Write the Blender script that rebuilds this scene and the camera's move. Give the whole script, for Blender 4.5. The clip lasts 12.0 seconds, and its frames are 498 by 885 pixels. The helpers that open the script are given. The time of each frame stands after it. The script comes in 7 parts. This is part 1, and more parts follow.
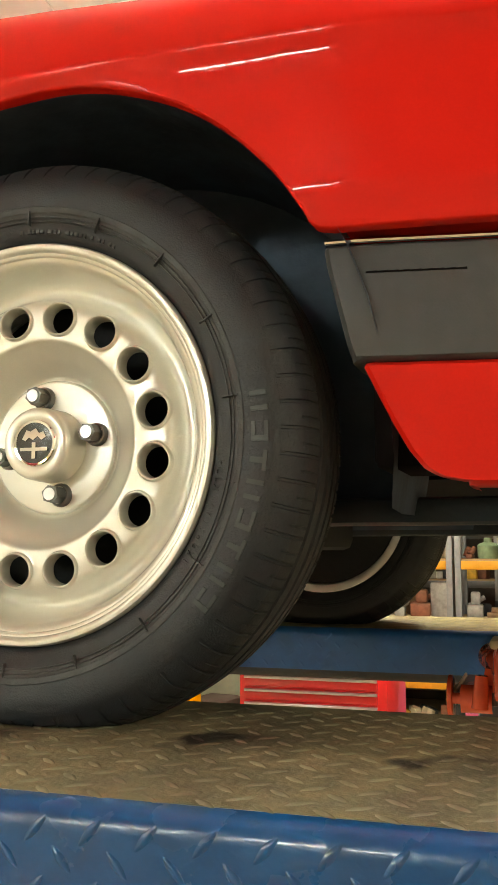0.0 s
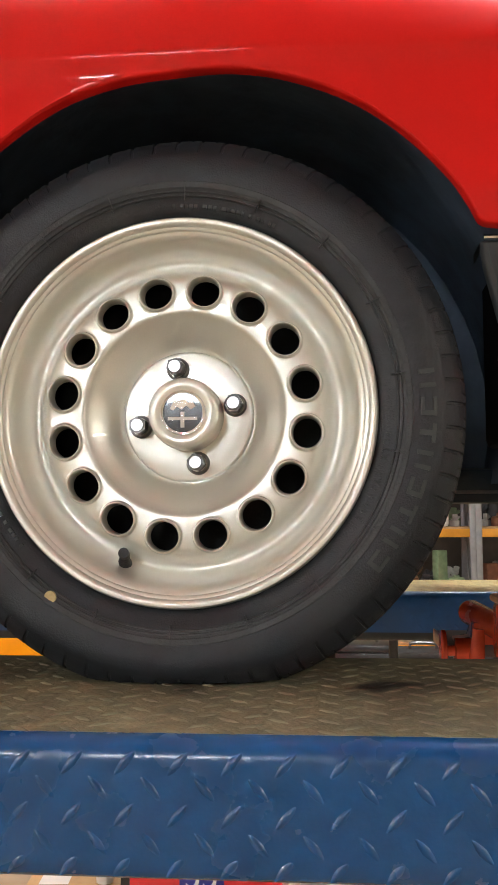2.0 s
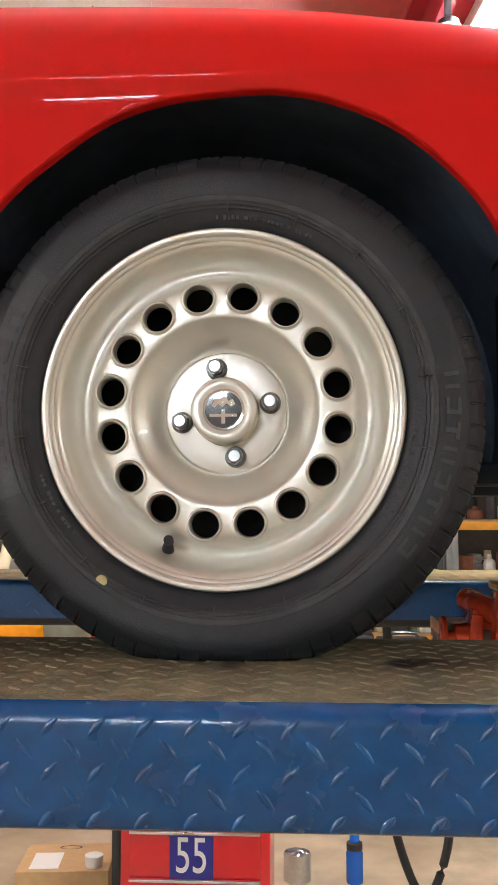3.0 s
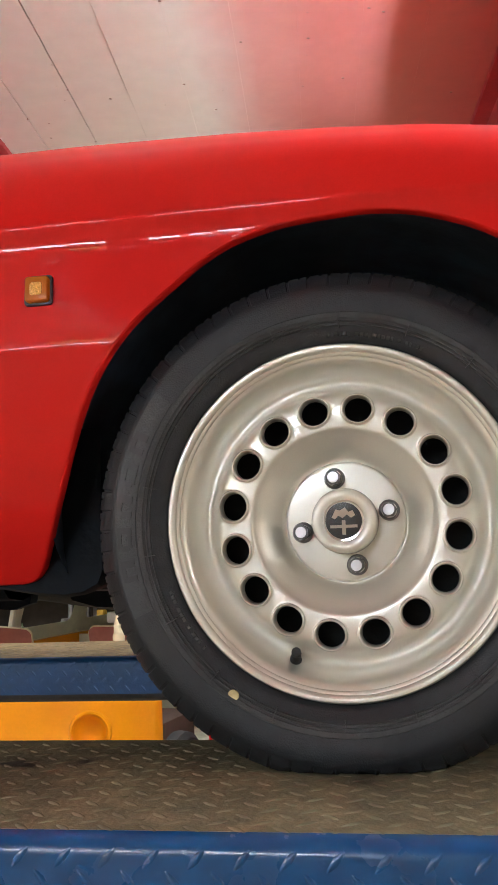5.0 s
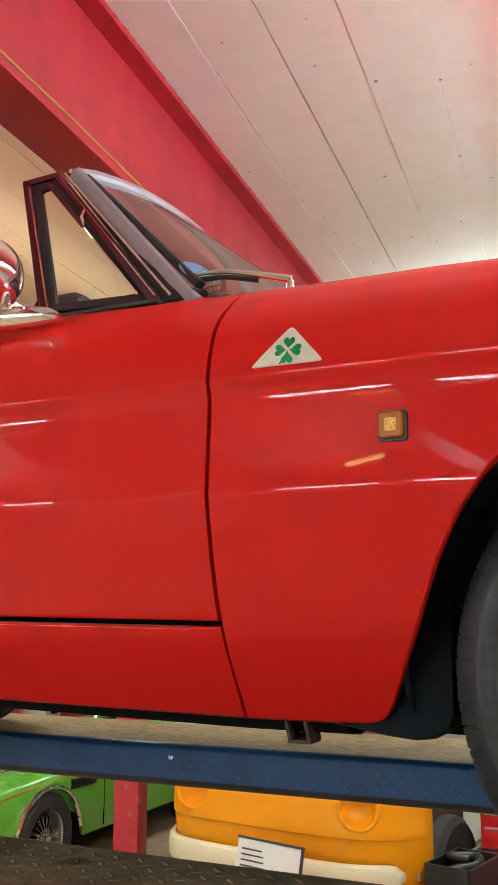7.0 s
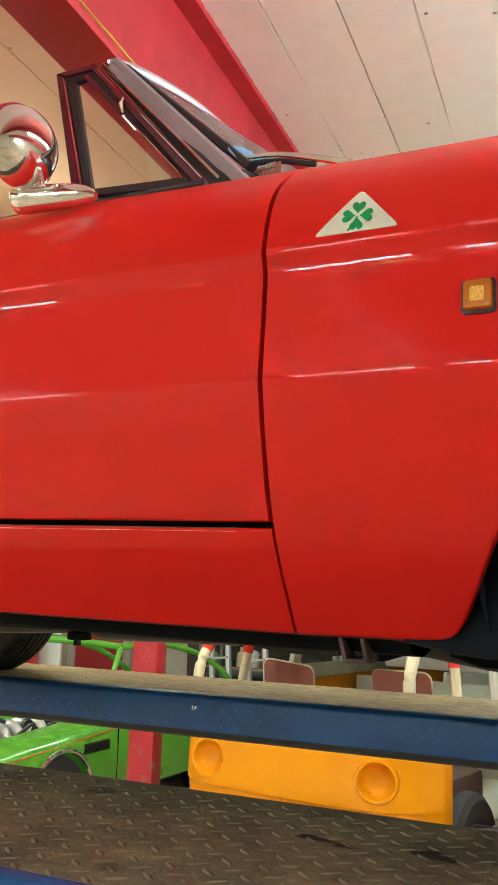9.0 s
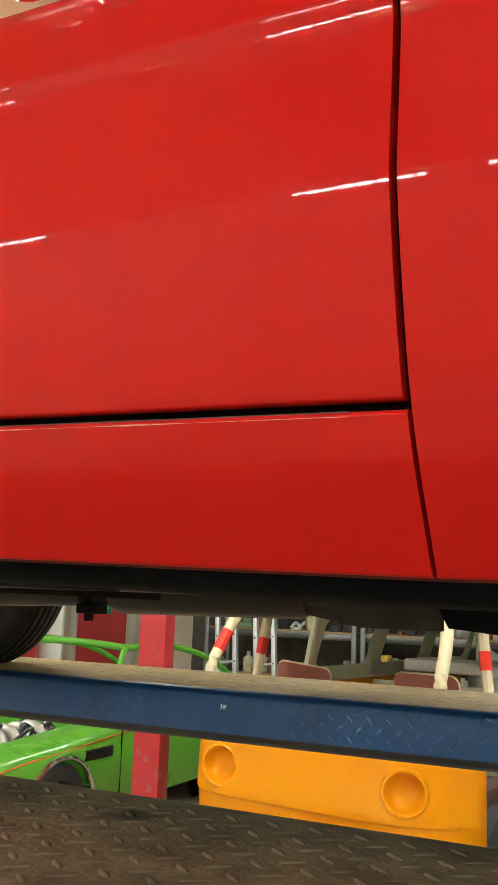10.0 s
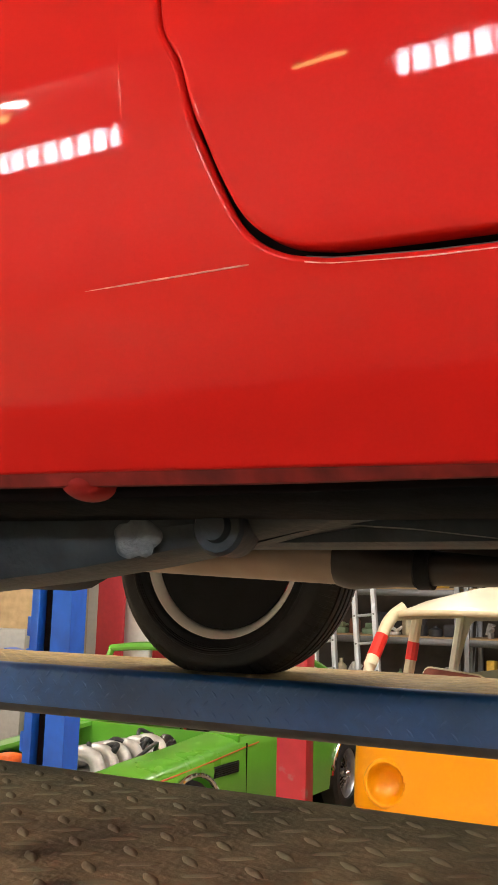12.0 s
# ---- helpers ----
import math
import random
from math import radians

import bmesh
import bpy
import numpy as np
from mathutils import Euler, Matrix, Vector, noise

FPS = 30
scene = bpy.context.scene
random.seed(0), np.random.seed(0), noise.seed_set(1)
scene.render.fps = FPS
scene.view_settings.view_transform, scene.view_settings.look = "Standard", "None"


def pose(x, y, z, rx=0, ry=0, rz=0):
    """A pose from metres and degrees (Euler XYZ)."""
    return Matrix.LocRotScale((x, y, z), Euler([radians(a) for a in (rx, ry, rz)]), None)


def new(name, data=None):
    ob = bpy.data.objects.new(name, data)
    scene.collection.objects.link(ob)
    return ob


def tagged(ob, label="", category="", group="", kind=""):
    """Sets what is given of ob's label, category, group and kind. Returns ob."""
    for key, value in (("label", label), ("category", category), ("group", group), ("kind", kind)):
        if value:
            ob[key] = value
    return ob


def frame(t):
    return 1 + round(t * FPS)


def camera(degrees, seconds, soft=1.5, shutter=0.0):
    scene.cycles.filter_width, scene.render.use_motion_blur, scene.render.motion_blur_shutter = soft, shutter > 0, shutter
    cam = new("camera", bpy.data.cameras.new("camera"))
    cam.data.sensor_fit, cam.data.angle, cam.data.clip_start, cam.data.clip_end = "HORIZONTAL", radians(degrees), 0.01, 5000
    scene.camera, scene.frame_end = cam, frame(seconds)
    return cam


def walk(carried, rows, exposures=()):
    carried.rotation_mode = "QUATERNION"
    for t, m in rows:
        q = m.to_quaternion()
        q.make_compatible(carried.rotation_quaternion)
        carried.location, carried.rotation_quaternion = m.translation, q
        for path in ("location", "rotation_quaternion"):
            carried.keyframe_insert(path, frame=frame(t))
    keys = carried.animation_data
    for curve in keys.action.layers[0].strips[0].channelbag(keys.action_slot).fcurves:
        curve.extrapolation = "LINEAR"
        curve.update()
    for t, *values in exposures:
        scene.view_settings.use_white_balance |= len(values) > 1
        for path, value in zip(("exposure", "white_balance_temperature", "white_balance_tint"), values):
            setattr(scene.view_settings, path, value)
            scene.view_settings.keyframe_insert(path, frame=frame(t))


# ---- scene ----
cam = camera(30.20, 12.0)
# seconds, place, turn
ROWS = [
    (0.0, 0.507, -0.855, 0.171, 96.63, 0.04, 17.86),
    (0.2, 0.444, -0.944, 0.181, 96.14, -0.21, 16.40),
    (0.5, 0.373, -0.977, 0.167, 96.24, -0.20, 14.53),
    (1.0, 0.283, -0.975, 0.159, 95.99, 0.13, 10.90),
    (1.5, 0.225, -0.941, 0.164, 95.44, 0.37, 8.08),
    (2.0, 0.162, -0.986, 0.167, 94.77, 0.34, 5.35),
    (2.5, 0.107, -1.034, 0.170, 94.32, 0.16, 3.46),
    (2.7, 0.1003, -1.046, 0.1684, 94.25, 0.01, 3.64),
    (4.3, 0.060, -1.143, 0.148, 95.21, 0.76, 2.79),
    (4.5, 0.052, -1.135, 0.173, 95.59, 1.20, 3.70),
    (4.6, 0.059, -1.134, 0.187, 96.02, 1.00, 3.49),
    (5.0, 0.080, -1.103, 0.251, 96.70, 2.22, 10.10),
    (5.5, 0.031, -1.072, 0.328, 97.55, 2.54, 15.42),
    (6.0, -0.022, -1.083, 0.358, 99.31, 1.71, 20.64),
    (6.5, -0.049, -1.106, 0.358, 99.97, 0.86, 23.83),
    (7.0, -0.052, -1.112, 0.361, 100.21, 0.05, 24.99),
    (7.2, -0.051, -1.103, 0.350, 100.80, -0.29, 25.51),
    (8.8, -0.125, -1.050, 0.286, 99.29, -1.63, 25.71),
    (9.0, -0.156, -0.995, 0.267, 99.13, -1.74, 25.80),
    (9.5, -0.254, -0.836, 0.226, 99.12, -2.01, 25.77),
    (10.0, -0.407, -0.675, 0.198, 99.58, -2.10, 25.78),
    (10.5, -0.584, -0.574, 0.160, 100.19, -2.01, 25.82),
    (10.7, -0.642, -0.546, 0.157, 100.22, -1.96, 26.12),
    (11.0, -0.737, -0.486, 0.1455, 100.24, -1.86, 26.73),
    (11.5, -0.952, -0.474, 0.1435, 100.24, -1.93, 28.03),
    (12.0, -1.216, -0.530, 0.147, 99.95, -1.53, 27.68),
]
walk(cam, [(t, pose(x, y, z, a, b, c)) for t, x, y, z, a, b, c in ROWS],
     [(0.0, 0.3, 7250, -4), (1.0, 0.15, 6650, 2), (2.5, 0.06, 6050, 8), (5.0, -0.08, 5950, 8), (7.2, -0.10, 5950, 0), (9.5, 0.16, 6000, -9), (10.8, 0.06, 6350, 5), (12.0, 0.18, 6450, 9)])

# ---- frame of the place: z = 0 is the lift's deck, x runs along the raised car, y away from the camera ----
GROUND = -1.5
CEIL = 2.2
SKEW = radians(5.75)          # the beams and boards of the ceiling are turned by this

# ---- world and lights ----
world = bpy.data.worlds.new("world")
world.use_nodes = True
scene.world = world
sky = world.node_tree.nodes.new("ShaderNodeTexSky")
sky.sky_type, sky.sun_disc = "NISHITA", False
sky.sun_elevation, sky.sun_rotation = radians(40), radians(160)
world.node_tree.links.new(sky.outputs[0], world.node_tree.nodes["Background"].inputs[0])
world.node_tree.nodes["Background"].inputs[1].default_value = 0.08
scene.view_settings.exposure = 0.0


def lamp(name, m, sx, sy, watts, colour):
    data = bpy.data.lights.new(name, "AREA")
    data.shape, data.size, data.size_y, data.energy, data.color = "RECTANGLE", sx, sy, watts, colour
    ob = new(name, data)
    ob.matrix_world = m
    return ob


# ---- materials ----
def base_mat(name):
    m = bpy.data.materials.new(name)
    m.use_nodes = True
    return m, m.node_tree, m.node_tree.nodes["Principled BSDF"]


def mat(name, colour, rough=0.5, metal=0.0, var=0.12, scale=20.0, bump=0.0, bump_scale=200.0, second=None, second_scale=3.0, amount=0.5,
        coat=0.0, rough_var=0.1, spec=0.5):
    """A surface with variation at two scales: fine grain and larger patches towards a second colour."""
    m, nt, b = base_mat(name)
    N, L = nt.nodes, nt.links
    tc = N.new("ShaderNodeTexCoord")
    n1 = N.new("ShaderNodeTexNoise")
    n1.inputs["Scale"].default_value, n1.inputs["Detail"].default_value = scale, 6
    n2 = N.new("ShaderNodeTexNoise")
    n2.inputs["Scale"].default_value, n2.inputs["Detail"].default_value = second_scale, 8
    L.new(tc.outputs["Object"], n1.inputs["Vector"])
    L.new(tc.outputs["Object"], n2.inputs["Vector"])
    r1 = N.new("ShaderNodeValToRGB")
    c = list(colour)
    r1.color_ramp.elements[0].position, r1.color_ramp.elements[1].position = 0.3, 0.7
    r1.color_ramp.elements[0].color = [max(0, v * (1 - var)) for v in c] + [1]
    r1.color_ramp.elements[1].color = [min(1, v * (1 + var)) for v in c] + [1]
    L.new(n1.outputs["Fac"], r1.inputs["Fac"])
    out = r1.outputs["Color"]
    if second:
        r2 = N.new("ShaderNodeValToRGB")
        r2.color_ramp.elements[0].position, r2.color_ramp.elements[1].position = 0.62 - 0.3 * amount, 0.75 - 0.1 * amount
        mix = N.new("ShaderNodeMix")
        mix.data_type = "RGBA"
        L.new(n2.outputs["Fac"], r2.inputs["Fac"])
        L.new(r2.outputs["Color"], mix.inputs[0])
        L.new(out, mix.inputs[6])
        mix.inputs[7].default_value = (*second, 1)
        out = mix.outputs[2]
    L.new(out, b.inputs["Base Color"])
    mr = N.new("ShaderNodeMapRange")
    mr.inputs["To Min"].default_value, mr.inputs["To Max"].default_value = max(0.02, rough - rough_var), min(1, rough + rough_var)
    L.new(n2.outputs["Fac"], mr.inputs["Value"])
    L.new(mr.outputs["Result"], b.inputs["Roughness"])
    b.inputs["Metallic"].default_value = metal
    b.inputs["Specular IOR Level"].default_value = spec
    b.inputs["Coat Weight"].default_value = coat
    b.inputs["Coat Roughness"].default_value = 0.03
    if bump:
        n3 = N.new("ShaderNodeTexNoise")
        n3.inputs["Scale"].default_value, n3.inputs["Detail"].default_value = bump_scale, 4
        L.new(tc.outputs["Object"], n3.inputs["Vector"])
        bp = N.new("ShaderNodeBump")
        bp.inputs["Strength"].default_value, bp.inputs["Distance"].default_value = bump, 0.003
        L.new(n3.outputs["Fac"], bp.inputs["Height"])
        L.new(bp.outputs["Normal"], b.inputs["Normal"])
    return m


def glow(name, colour, strength):
    m, nt, b = base_mat(name)
    b.inputs["Base Color"].default_value = (*colour, 1)
    b.inputs["Emission Color"].default_value = (*colour, 1)
    b.inputs["Emission Strength"].default_value = strength
    return m


def glass(name, colour=(0.93, 0.96, 0.95)):
    """Thin flat glass: clear, with the gloss of its surface."""
    m, nt, b = base_mat(name)
    N, L = nt.nodes, nt.links
    tr, gl, mx, fr = N.new("ShaderNodeBsdfTransparent"), N.new("ShaderNodeBsdfGlossy"), N.new("ShaderNodeMixShader"), N.new("ShaderNodeLayerWeight")
    pw, ad = N.new("ShaderNodeMath"), N.new("ShaderNodeMath")
    pw.operation, ad.operation = "POWER", "MULTIPLY_ADD"
    pw.inputs[1].default_value, ad.inputs[1].default_value, ad.inputs[2].default_value = 5.0, 0.6, 0.03
    fr.inputs["Blend"].default_value = 0.5
    L.new(fr.outputs["Facing"], pw.inputs[0])
    L.new(pw.outputs[0], ad.inputs[0])
    tr.inputs["Color"].default_value = (*colour, 1)
    gl.inputs["Roughness"].default_value = 0.02
    L.new(ad.outputs[0], mx.inputs[0])
    L.new(tr.outputs[0], mx.inputs[1])
    L.new(gl.outputs[0], mx.inputs[2])
    L.new(mx.outputs[0], N["Material Output"].inputs["Surface"])
    return m


RED = mat("red_car_paint", (0.59, 0.0120, 0.0090), 0.5, 0, 0.03, 400, second=(0.565, 0.0128, 0.0098), second_scale=1.5, coat=0.40, rough_var=0.03, spec=0.05)
# the clear coat is faintly wavy, like orange peel
def peel(m):
    N, L = m.node_tree.nodes, m.node_tree.links
    tc = N.new("ShaderNodeTexCoord")
    prev = None
    for scale, dist in ((14.0, 0.00008), (110.0, 0.000010)):
        nz, bp = N.new("ShaderNodeTexNoise"), N.new("ShaderNodeBump")
        nz.inputs["Scale"].default_value, nz.inputs["Detail"].default_value = scale, 2
        bp.inputs["Strength"].default_value, bp.inputs["Distance"].default_value = 1.0, dist
        L.new(tc.outputs["Object"], nz.inputs["Vector"])
        L.new(nz.outputs["Fac"], bp.inputs["Height"])
        if prev:
            L.new(prev.outputs["Normal"], bp.inputs["Normal"])
        prev = bp
    L.new(prev.outputs["Normal"], N["Principled BSDF"].inputs["Coat Normal"])


peel(RED)
RUBBER = mat("tyre_rubber", (0.015, 0.017, 0.021), 0.55, 0, 0.2, 60, 0.2, 500, second=(0.020, 0.021, 0.023), second_scale=9, amount=0.4, spec=0.4)
TREAD = mat("tread_rubber", (0.021, 0.021, 0.021), 0.8, 0, 0.25, 60, 0.3, 400)
LETTER = mat("moulded_rubber", (0.036, 0.037, 0.039), 0.5, 0, 0.1, 80)
SCUFFED = mat("scuffed_rubber", (0.026, 0.027, 0.030), 0.55, 0, 0.2, 90, 0.2, 400, second=(0.025, 0.026, 0.029), second_scale=25)
DARKLETTER = mat("dark_moulded_rubber", (0.016, 0.017, 0.019), 0.6, 0, 0.1, 80)
SILVER = mat("wheel_silver", (0.66, 0.645, 0.57), 0.34, 0.45, 0.03, 600, 0.03, 900, second=(0.62, 0.605, 0.53), second_scale=6, coat=1.0, rough_var=0.05)
CHROME = mat("chrome", (0.85, 0.85, 0.86), 0.06, 1, 0.02, 40, rough_var=0.03)
STEEL = mat("bright_steel", (0.55, 0.55, 0.56), 0.3, 1, 0.08, 60)
NUT = mat("dark_steel", (0.16, 0.16, 0.16), 0.35, 0.9, 0.15, 120)
BLACK = mat("black_underseal", (0.007, 0.008, 0.010), 0.7, 0, 0.3, 30, 0.3, 120, second=(0.013, 0.014, 0.015), second_scale=5, spec=0.25)
# near-black that puts the shade of gaps and hollows into colour
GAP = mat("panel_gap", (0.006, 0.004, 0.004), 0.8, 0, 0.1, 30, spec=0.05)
TRIM = mat("grey_black_rubber_trim", (0.045, 0.047, 0.05), 0.55, 0, 0.1, 50, 0.1, 500, second=(0.065, 0.066, 0.07), second_scale=4)
BLUE = mat("blue_lift_paint", (0.002, 0.062, 0.205), 0.26, 0, 0.12, 40, 0.12, 150, second=(0.002, 0.050, 0.165), second_scale=14, amount=0.5, coat=0.3)
DULLBLUE = mat("dull_blue_lift_paint", (0.003, 0.060, 0.20), 0.45, 0, 0.12, 40, 0.12, 150, second=(0.003, 0.048, 0.155), second_scale=10, amount=0.5, coat=0.1)
DECK = mat("dirty_deck_steel", (0.202, 0.177, 0.106), 0.65, 0.0, 0.35, 30, 0.5, 150, second=(0.094, 0.086, 0.056), second_scale=6, amount=0.6, spec=0.2)
LUG = mat("worn_deck_steel", (0.175, 0.162, 0.100), 0.65, 0.0, 0.35, 30, 0.3, 150, second=(0.105, 0.084, 0.056), second_scale=6, amount=0.6, spec=0.25)


def oily(m, scale, low, high):
    """Dark oil spots with soft edges over a finished surface."""
    nt = m.node_tree
    b = nt.nodes["Principled BSDF"]
    tc, nz, rp, mx = nt.nodes.new("ShaderNodeTexCoord"), nt.nodes.new("ShaderNodeTexNoise"), nt.nodes.new("ShaderNodeMapRange"), nt.nodes.new("ShaderNodeMix")
    nz.inputs["Scale"].default_value, nz.inputs["Detail"].default_value, nz.inputs["Roughness"].default_value = scale, 3, 0.45
    rp.inputs["From Min"].default_value, rp.inputs["From Max"].default_value = low, high
    mx.data_type = "RGBA"
    mx.inputs[7].default_value = (0.022, 0.018, 0.013, 1)
    nt.links.new(tc.outputs["Object"], nz.inputs["Vector"])
    nt.links.new(nz.outputs["Fac"], rp.inputs["Value"])
    nt.links.new(rp.outputs["Result"], mx.inputs[0])
    nt.links.new(b.inputs["Base Color"].links[0].from_socket, mx.inputs[6])
    nt.links.new(mx.outputs[2], b.inputs["Base Color"])


oily(DECK, 7.0, 0.64, 0.70)
oily(LUG, 7.0, 0.64, 0.70)
# the same dirty deck made lighter: the far runway's stronger light in colour
LITDECK = mat("dusty_deck_steel", (0.275, 0.205, 0.086), 0.6, 0.1, 0.3, 30, 0.5, 150, second=(0.18, 0.132, 0.056), second_scale=6, amount=0.5, spec=0.15)
LITLUG = mat("dusty_tread_steel", (0.30, 0.225, 0.096), 0.6, 0.0, 0.3, 30, 0.3, 150, spec=0.2)

# ---- builders ----
def finish(ob, bm_or_mesh, material, smooth, angle=35):
    me = ob.data
    if smooth:
        me.shade_smooth()
        me.set_sharp_from_angle(angle=radians(angle))
    if material:
        me.materials.append(material)


def part(name, bm, material, parent=None, label="", smooth=True, angle=35, m=None):
    """Links a bmesh as one mesh object, under a thing or a part."""
    me = bpy.data.meshes.new(name)
    bmesh.ops.recalc_face_normals(bm, faces=bm.faces)
    bm.to_mesh(me)
    bm.free()
    ob = new(name, me)
    finish(ob, me, material, smooth, angle)
    if parent:
        ob.parent = parent
    if m is not None:
        ob.matrix_basis = m
    if label:
        ob["label"] = label
    return ob


def thing(name, m, label, category, group="", kind=""):
    ob = new(name)
    ob.empty_display_size = 0.1
    ob.matrix_basis = m
    return tagged(ob, label, category, group, kind)


def box(bm, x0, x1, y0, y1, z0, z1, bevel=0.0, seg=2, m=None):
    mm = Matrix.Translation(((x0 + x1) / 2, (y0 + y1) / 2, (z0 + z1) / 2)) @ Matrix.Diagonal((x1 - x0, y1 - y0, z1 - z0, 1))
    if m is not None:
        mm = m @ mm
    r = bmesh.ops.create_cube(bm, size=1.0, matrix=mm)
    if bevel:
        es = list({e for v in r["verts"] for e in v.link_edges})
        bmesh.ops.bevel(bm, geom=es, offset=bevel, segments=seg, profile=0.5, affect="EDGES")
    return bm


def boxed(*a, **k):
    return box(bmesh.new(), *a, **k)


def grid(bm, pts, closed=False):
    """Rows of points to quads; closed joins the last row to the first."""
    rows = [[bm.verts.new(p) for p in row] for row in pts]
    n = len(rows)
    for i in range(n if closed else n - 1):
        a, b = rows[i], rows[(i + 1) % n]
        for j in range(len(a) - 1):
            try:
                bm.faces.new((a[j], a[j + 1], b[j + 1], b[j]))
            except ValueError:
                pass
    return rows


def revolve(bm, prof, n=48, m=None):
    """prof: (radius, along y). Turned about the y axis."""
    m = m or Matrix()
    rows = []
    for i in range(n):
        a = 2 * math.pi * i / n
        rows.append([m @ Vector((r * math.cos(a), y, r * math.sin(a))) for r, y in prof])
    grid(bm, rows, True)
    bmesh.ops.remove_doubles(bm, verts=bm.verts, dist=1e-6)
    return bm


def revolved(prof, n=48, m=None):
    return revolve(bmesh.new(), prof, n, m)


def tube(bm, pts, r, n=10, cap=True):
    pts = [Vector(p) for p in pts]
    rr = r if isinstance(r, (list, tuple)) else [r] * len(pts)
    rows = []
    up = Vector((0, 0, 1))
    for i, p in enumerate(pts):
        d = (pts[min(i + 1, len(pts) - 1)] - pts[max(i - 1, 0)]).normalized()
        ref = up if abs(d.dot(up)) < 0.95 else Vector((1, 0, 0))
        a = d.cross(ref).normalized()
        b = a.cross(d)
        rows.append([p + (a * math.cos(t) + b * math.sin(t)) * rr[i] for t in [2 * math.pi * k / n for k in range(n)]])
    vs = [[bm.verts.new(p) for p in row] for row in rows]
    for i in range(len(vs) - 1):
        for k in range(n):
            bm.faces.new((vs[i][k], vs[i][(k + 1) % n], vs[i + 1][(k + 1) % n], vs[i + 1][k]))
    if cap:
        bm.faces.new(vs[0][::-1])
        bm.faces.new(vs[-1])
    return bm


def tubed(pts, r, n=10):
    return tube(bmesh.new(), pts, r, n)


def smooth_path(pts, steps=8):
    """A Catmull-Rom curve through the points."""
    P = [Vector(p) for p in pts]
    P = [P[0] * 2 - P[1]] + P + [P[-1] * 2 - P[-2]]
    out = []
    for i in range(1, len(P) - 2):
        for k in range(steps):
            t = k / steps
            a, b, c, d = P[i - 1], P[i], P[i + 1], P[i + 2]
            out.append(0.5 * (2 * b + (c - a) * t + (2 * a - 5 * b + 4 * c - d) * t * t + (3 * b - a - 3 * c + d) * t ** 3))
    out.append(P[-2])
    return out


def prism(bm, poly, d0, d1, axis="y", m=None):
    """A flat outline, drawn in the two other axes, with thickness along the axis."""
    m = m or Matrix()

    def at(u, v, d):
        return m @ Vector({"x": (d, u, v), "y": (u, d, v), "z": (u, v, d)}[axis])

    a = [bm.verts.new(at(u, v, d0)) for u, v in poly]
    b = [bm.verts.new(at(u, v, d1)) for u, v in poly]
    bm.faces.new(a)
    bm.faces.new(b[::-1])
    for i in range(len(poly)):
        j = (i + 1) % len(poly)
        bm.faces.new((a[i], b[i], b[j], a[j]))
    return bm


def prismed(*a, **k):
    return prism(bmesh.new(), *a, **k)


def round_rect(x0, x1, z0, z1, r, n=5):
    out = []
    for cx, cz, a0 in ((x1 - r, z1 - r, 0), (x0 + r, z1 - r, 90), (x0 + r, z0 + r, 180), (x1 - r, z0 + r, 270)):
        for k in range(n + 1):
            a = radians(a0 + 90 * k / n)
            out.append((cx + r * math.cos(a), cz + r * math.sin(a)))
    return out


def words(name, text, size, material, parent, m, extrude=0.0006):
    cu = bpy.data.curves.new(name, "FONT")
    cu.body, cu.size, cu.extrude, cu.align_x, cu.align_y = text, size, extrude, "CENTER", "CENTER"
    tmp = bpy.data.objects.new(name, cu)
    me = bpy.data.meshes.new_from_object(tmp)
    bpy.data.objects.remove(tmp)
    ob = new(name, me)
    me.materials.append(material)
    ob.parent = parent
    ob.matrix_basis = m
    return ob


def steps(a, b, n):
    return [a + (b - a) * i / n for i in range(n + 1)]


# ---- the building ----
FLOOR = mat("worn_concrete_floor", (0.52, 0.41, 0.28), 0.55, 0, 0.2, 6, 0.25, 40, second=(0.33, 0.24, 0.155), second_scale=1.1, amount=0.7)
WALLP = mat("painted_wall", (0.62, 0.57, 0.47), 0.7, 0, 0.06, 8, 0.2, 60, second=(0.5, 0.45, 0.36), second_scale=1.2)
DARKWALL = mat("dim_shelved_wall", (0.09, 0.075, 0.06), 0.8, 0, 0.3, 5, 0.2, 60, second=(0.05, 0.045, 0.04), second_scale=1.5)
BEAMRED = mat("red_beam_paint", (0.42, 0.022, 0.035), 0.42, 0, 0.1, 12, 0.3, 60, second=(0.34, 0.018, 0.03), second_scale=4)
GROOVE = mat("board_joint", (0.24, 0.17, 0.15), 0.8, 0, 0.2, 30)

TURNED = pose(0, 0, 0, 0, 0, math.degrees(SKEW))


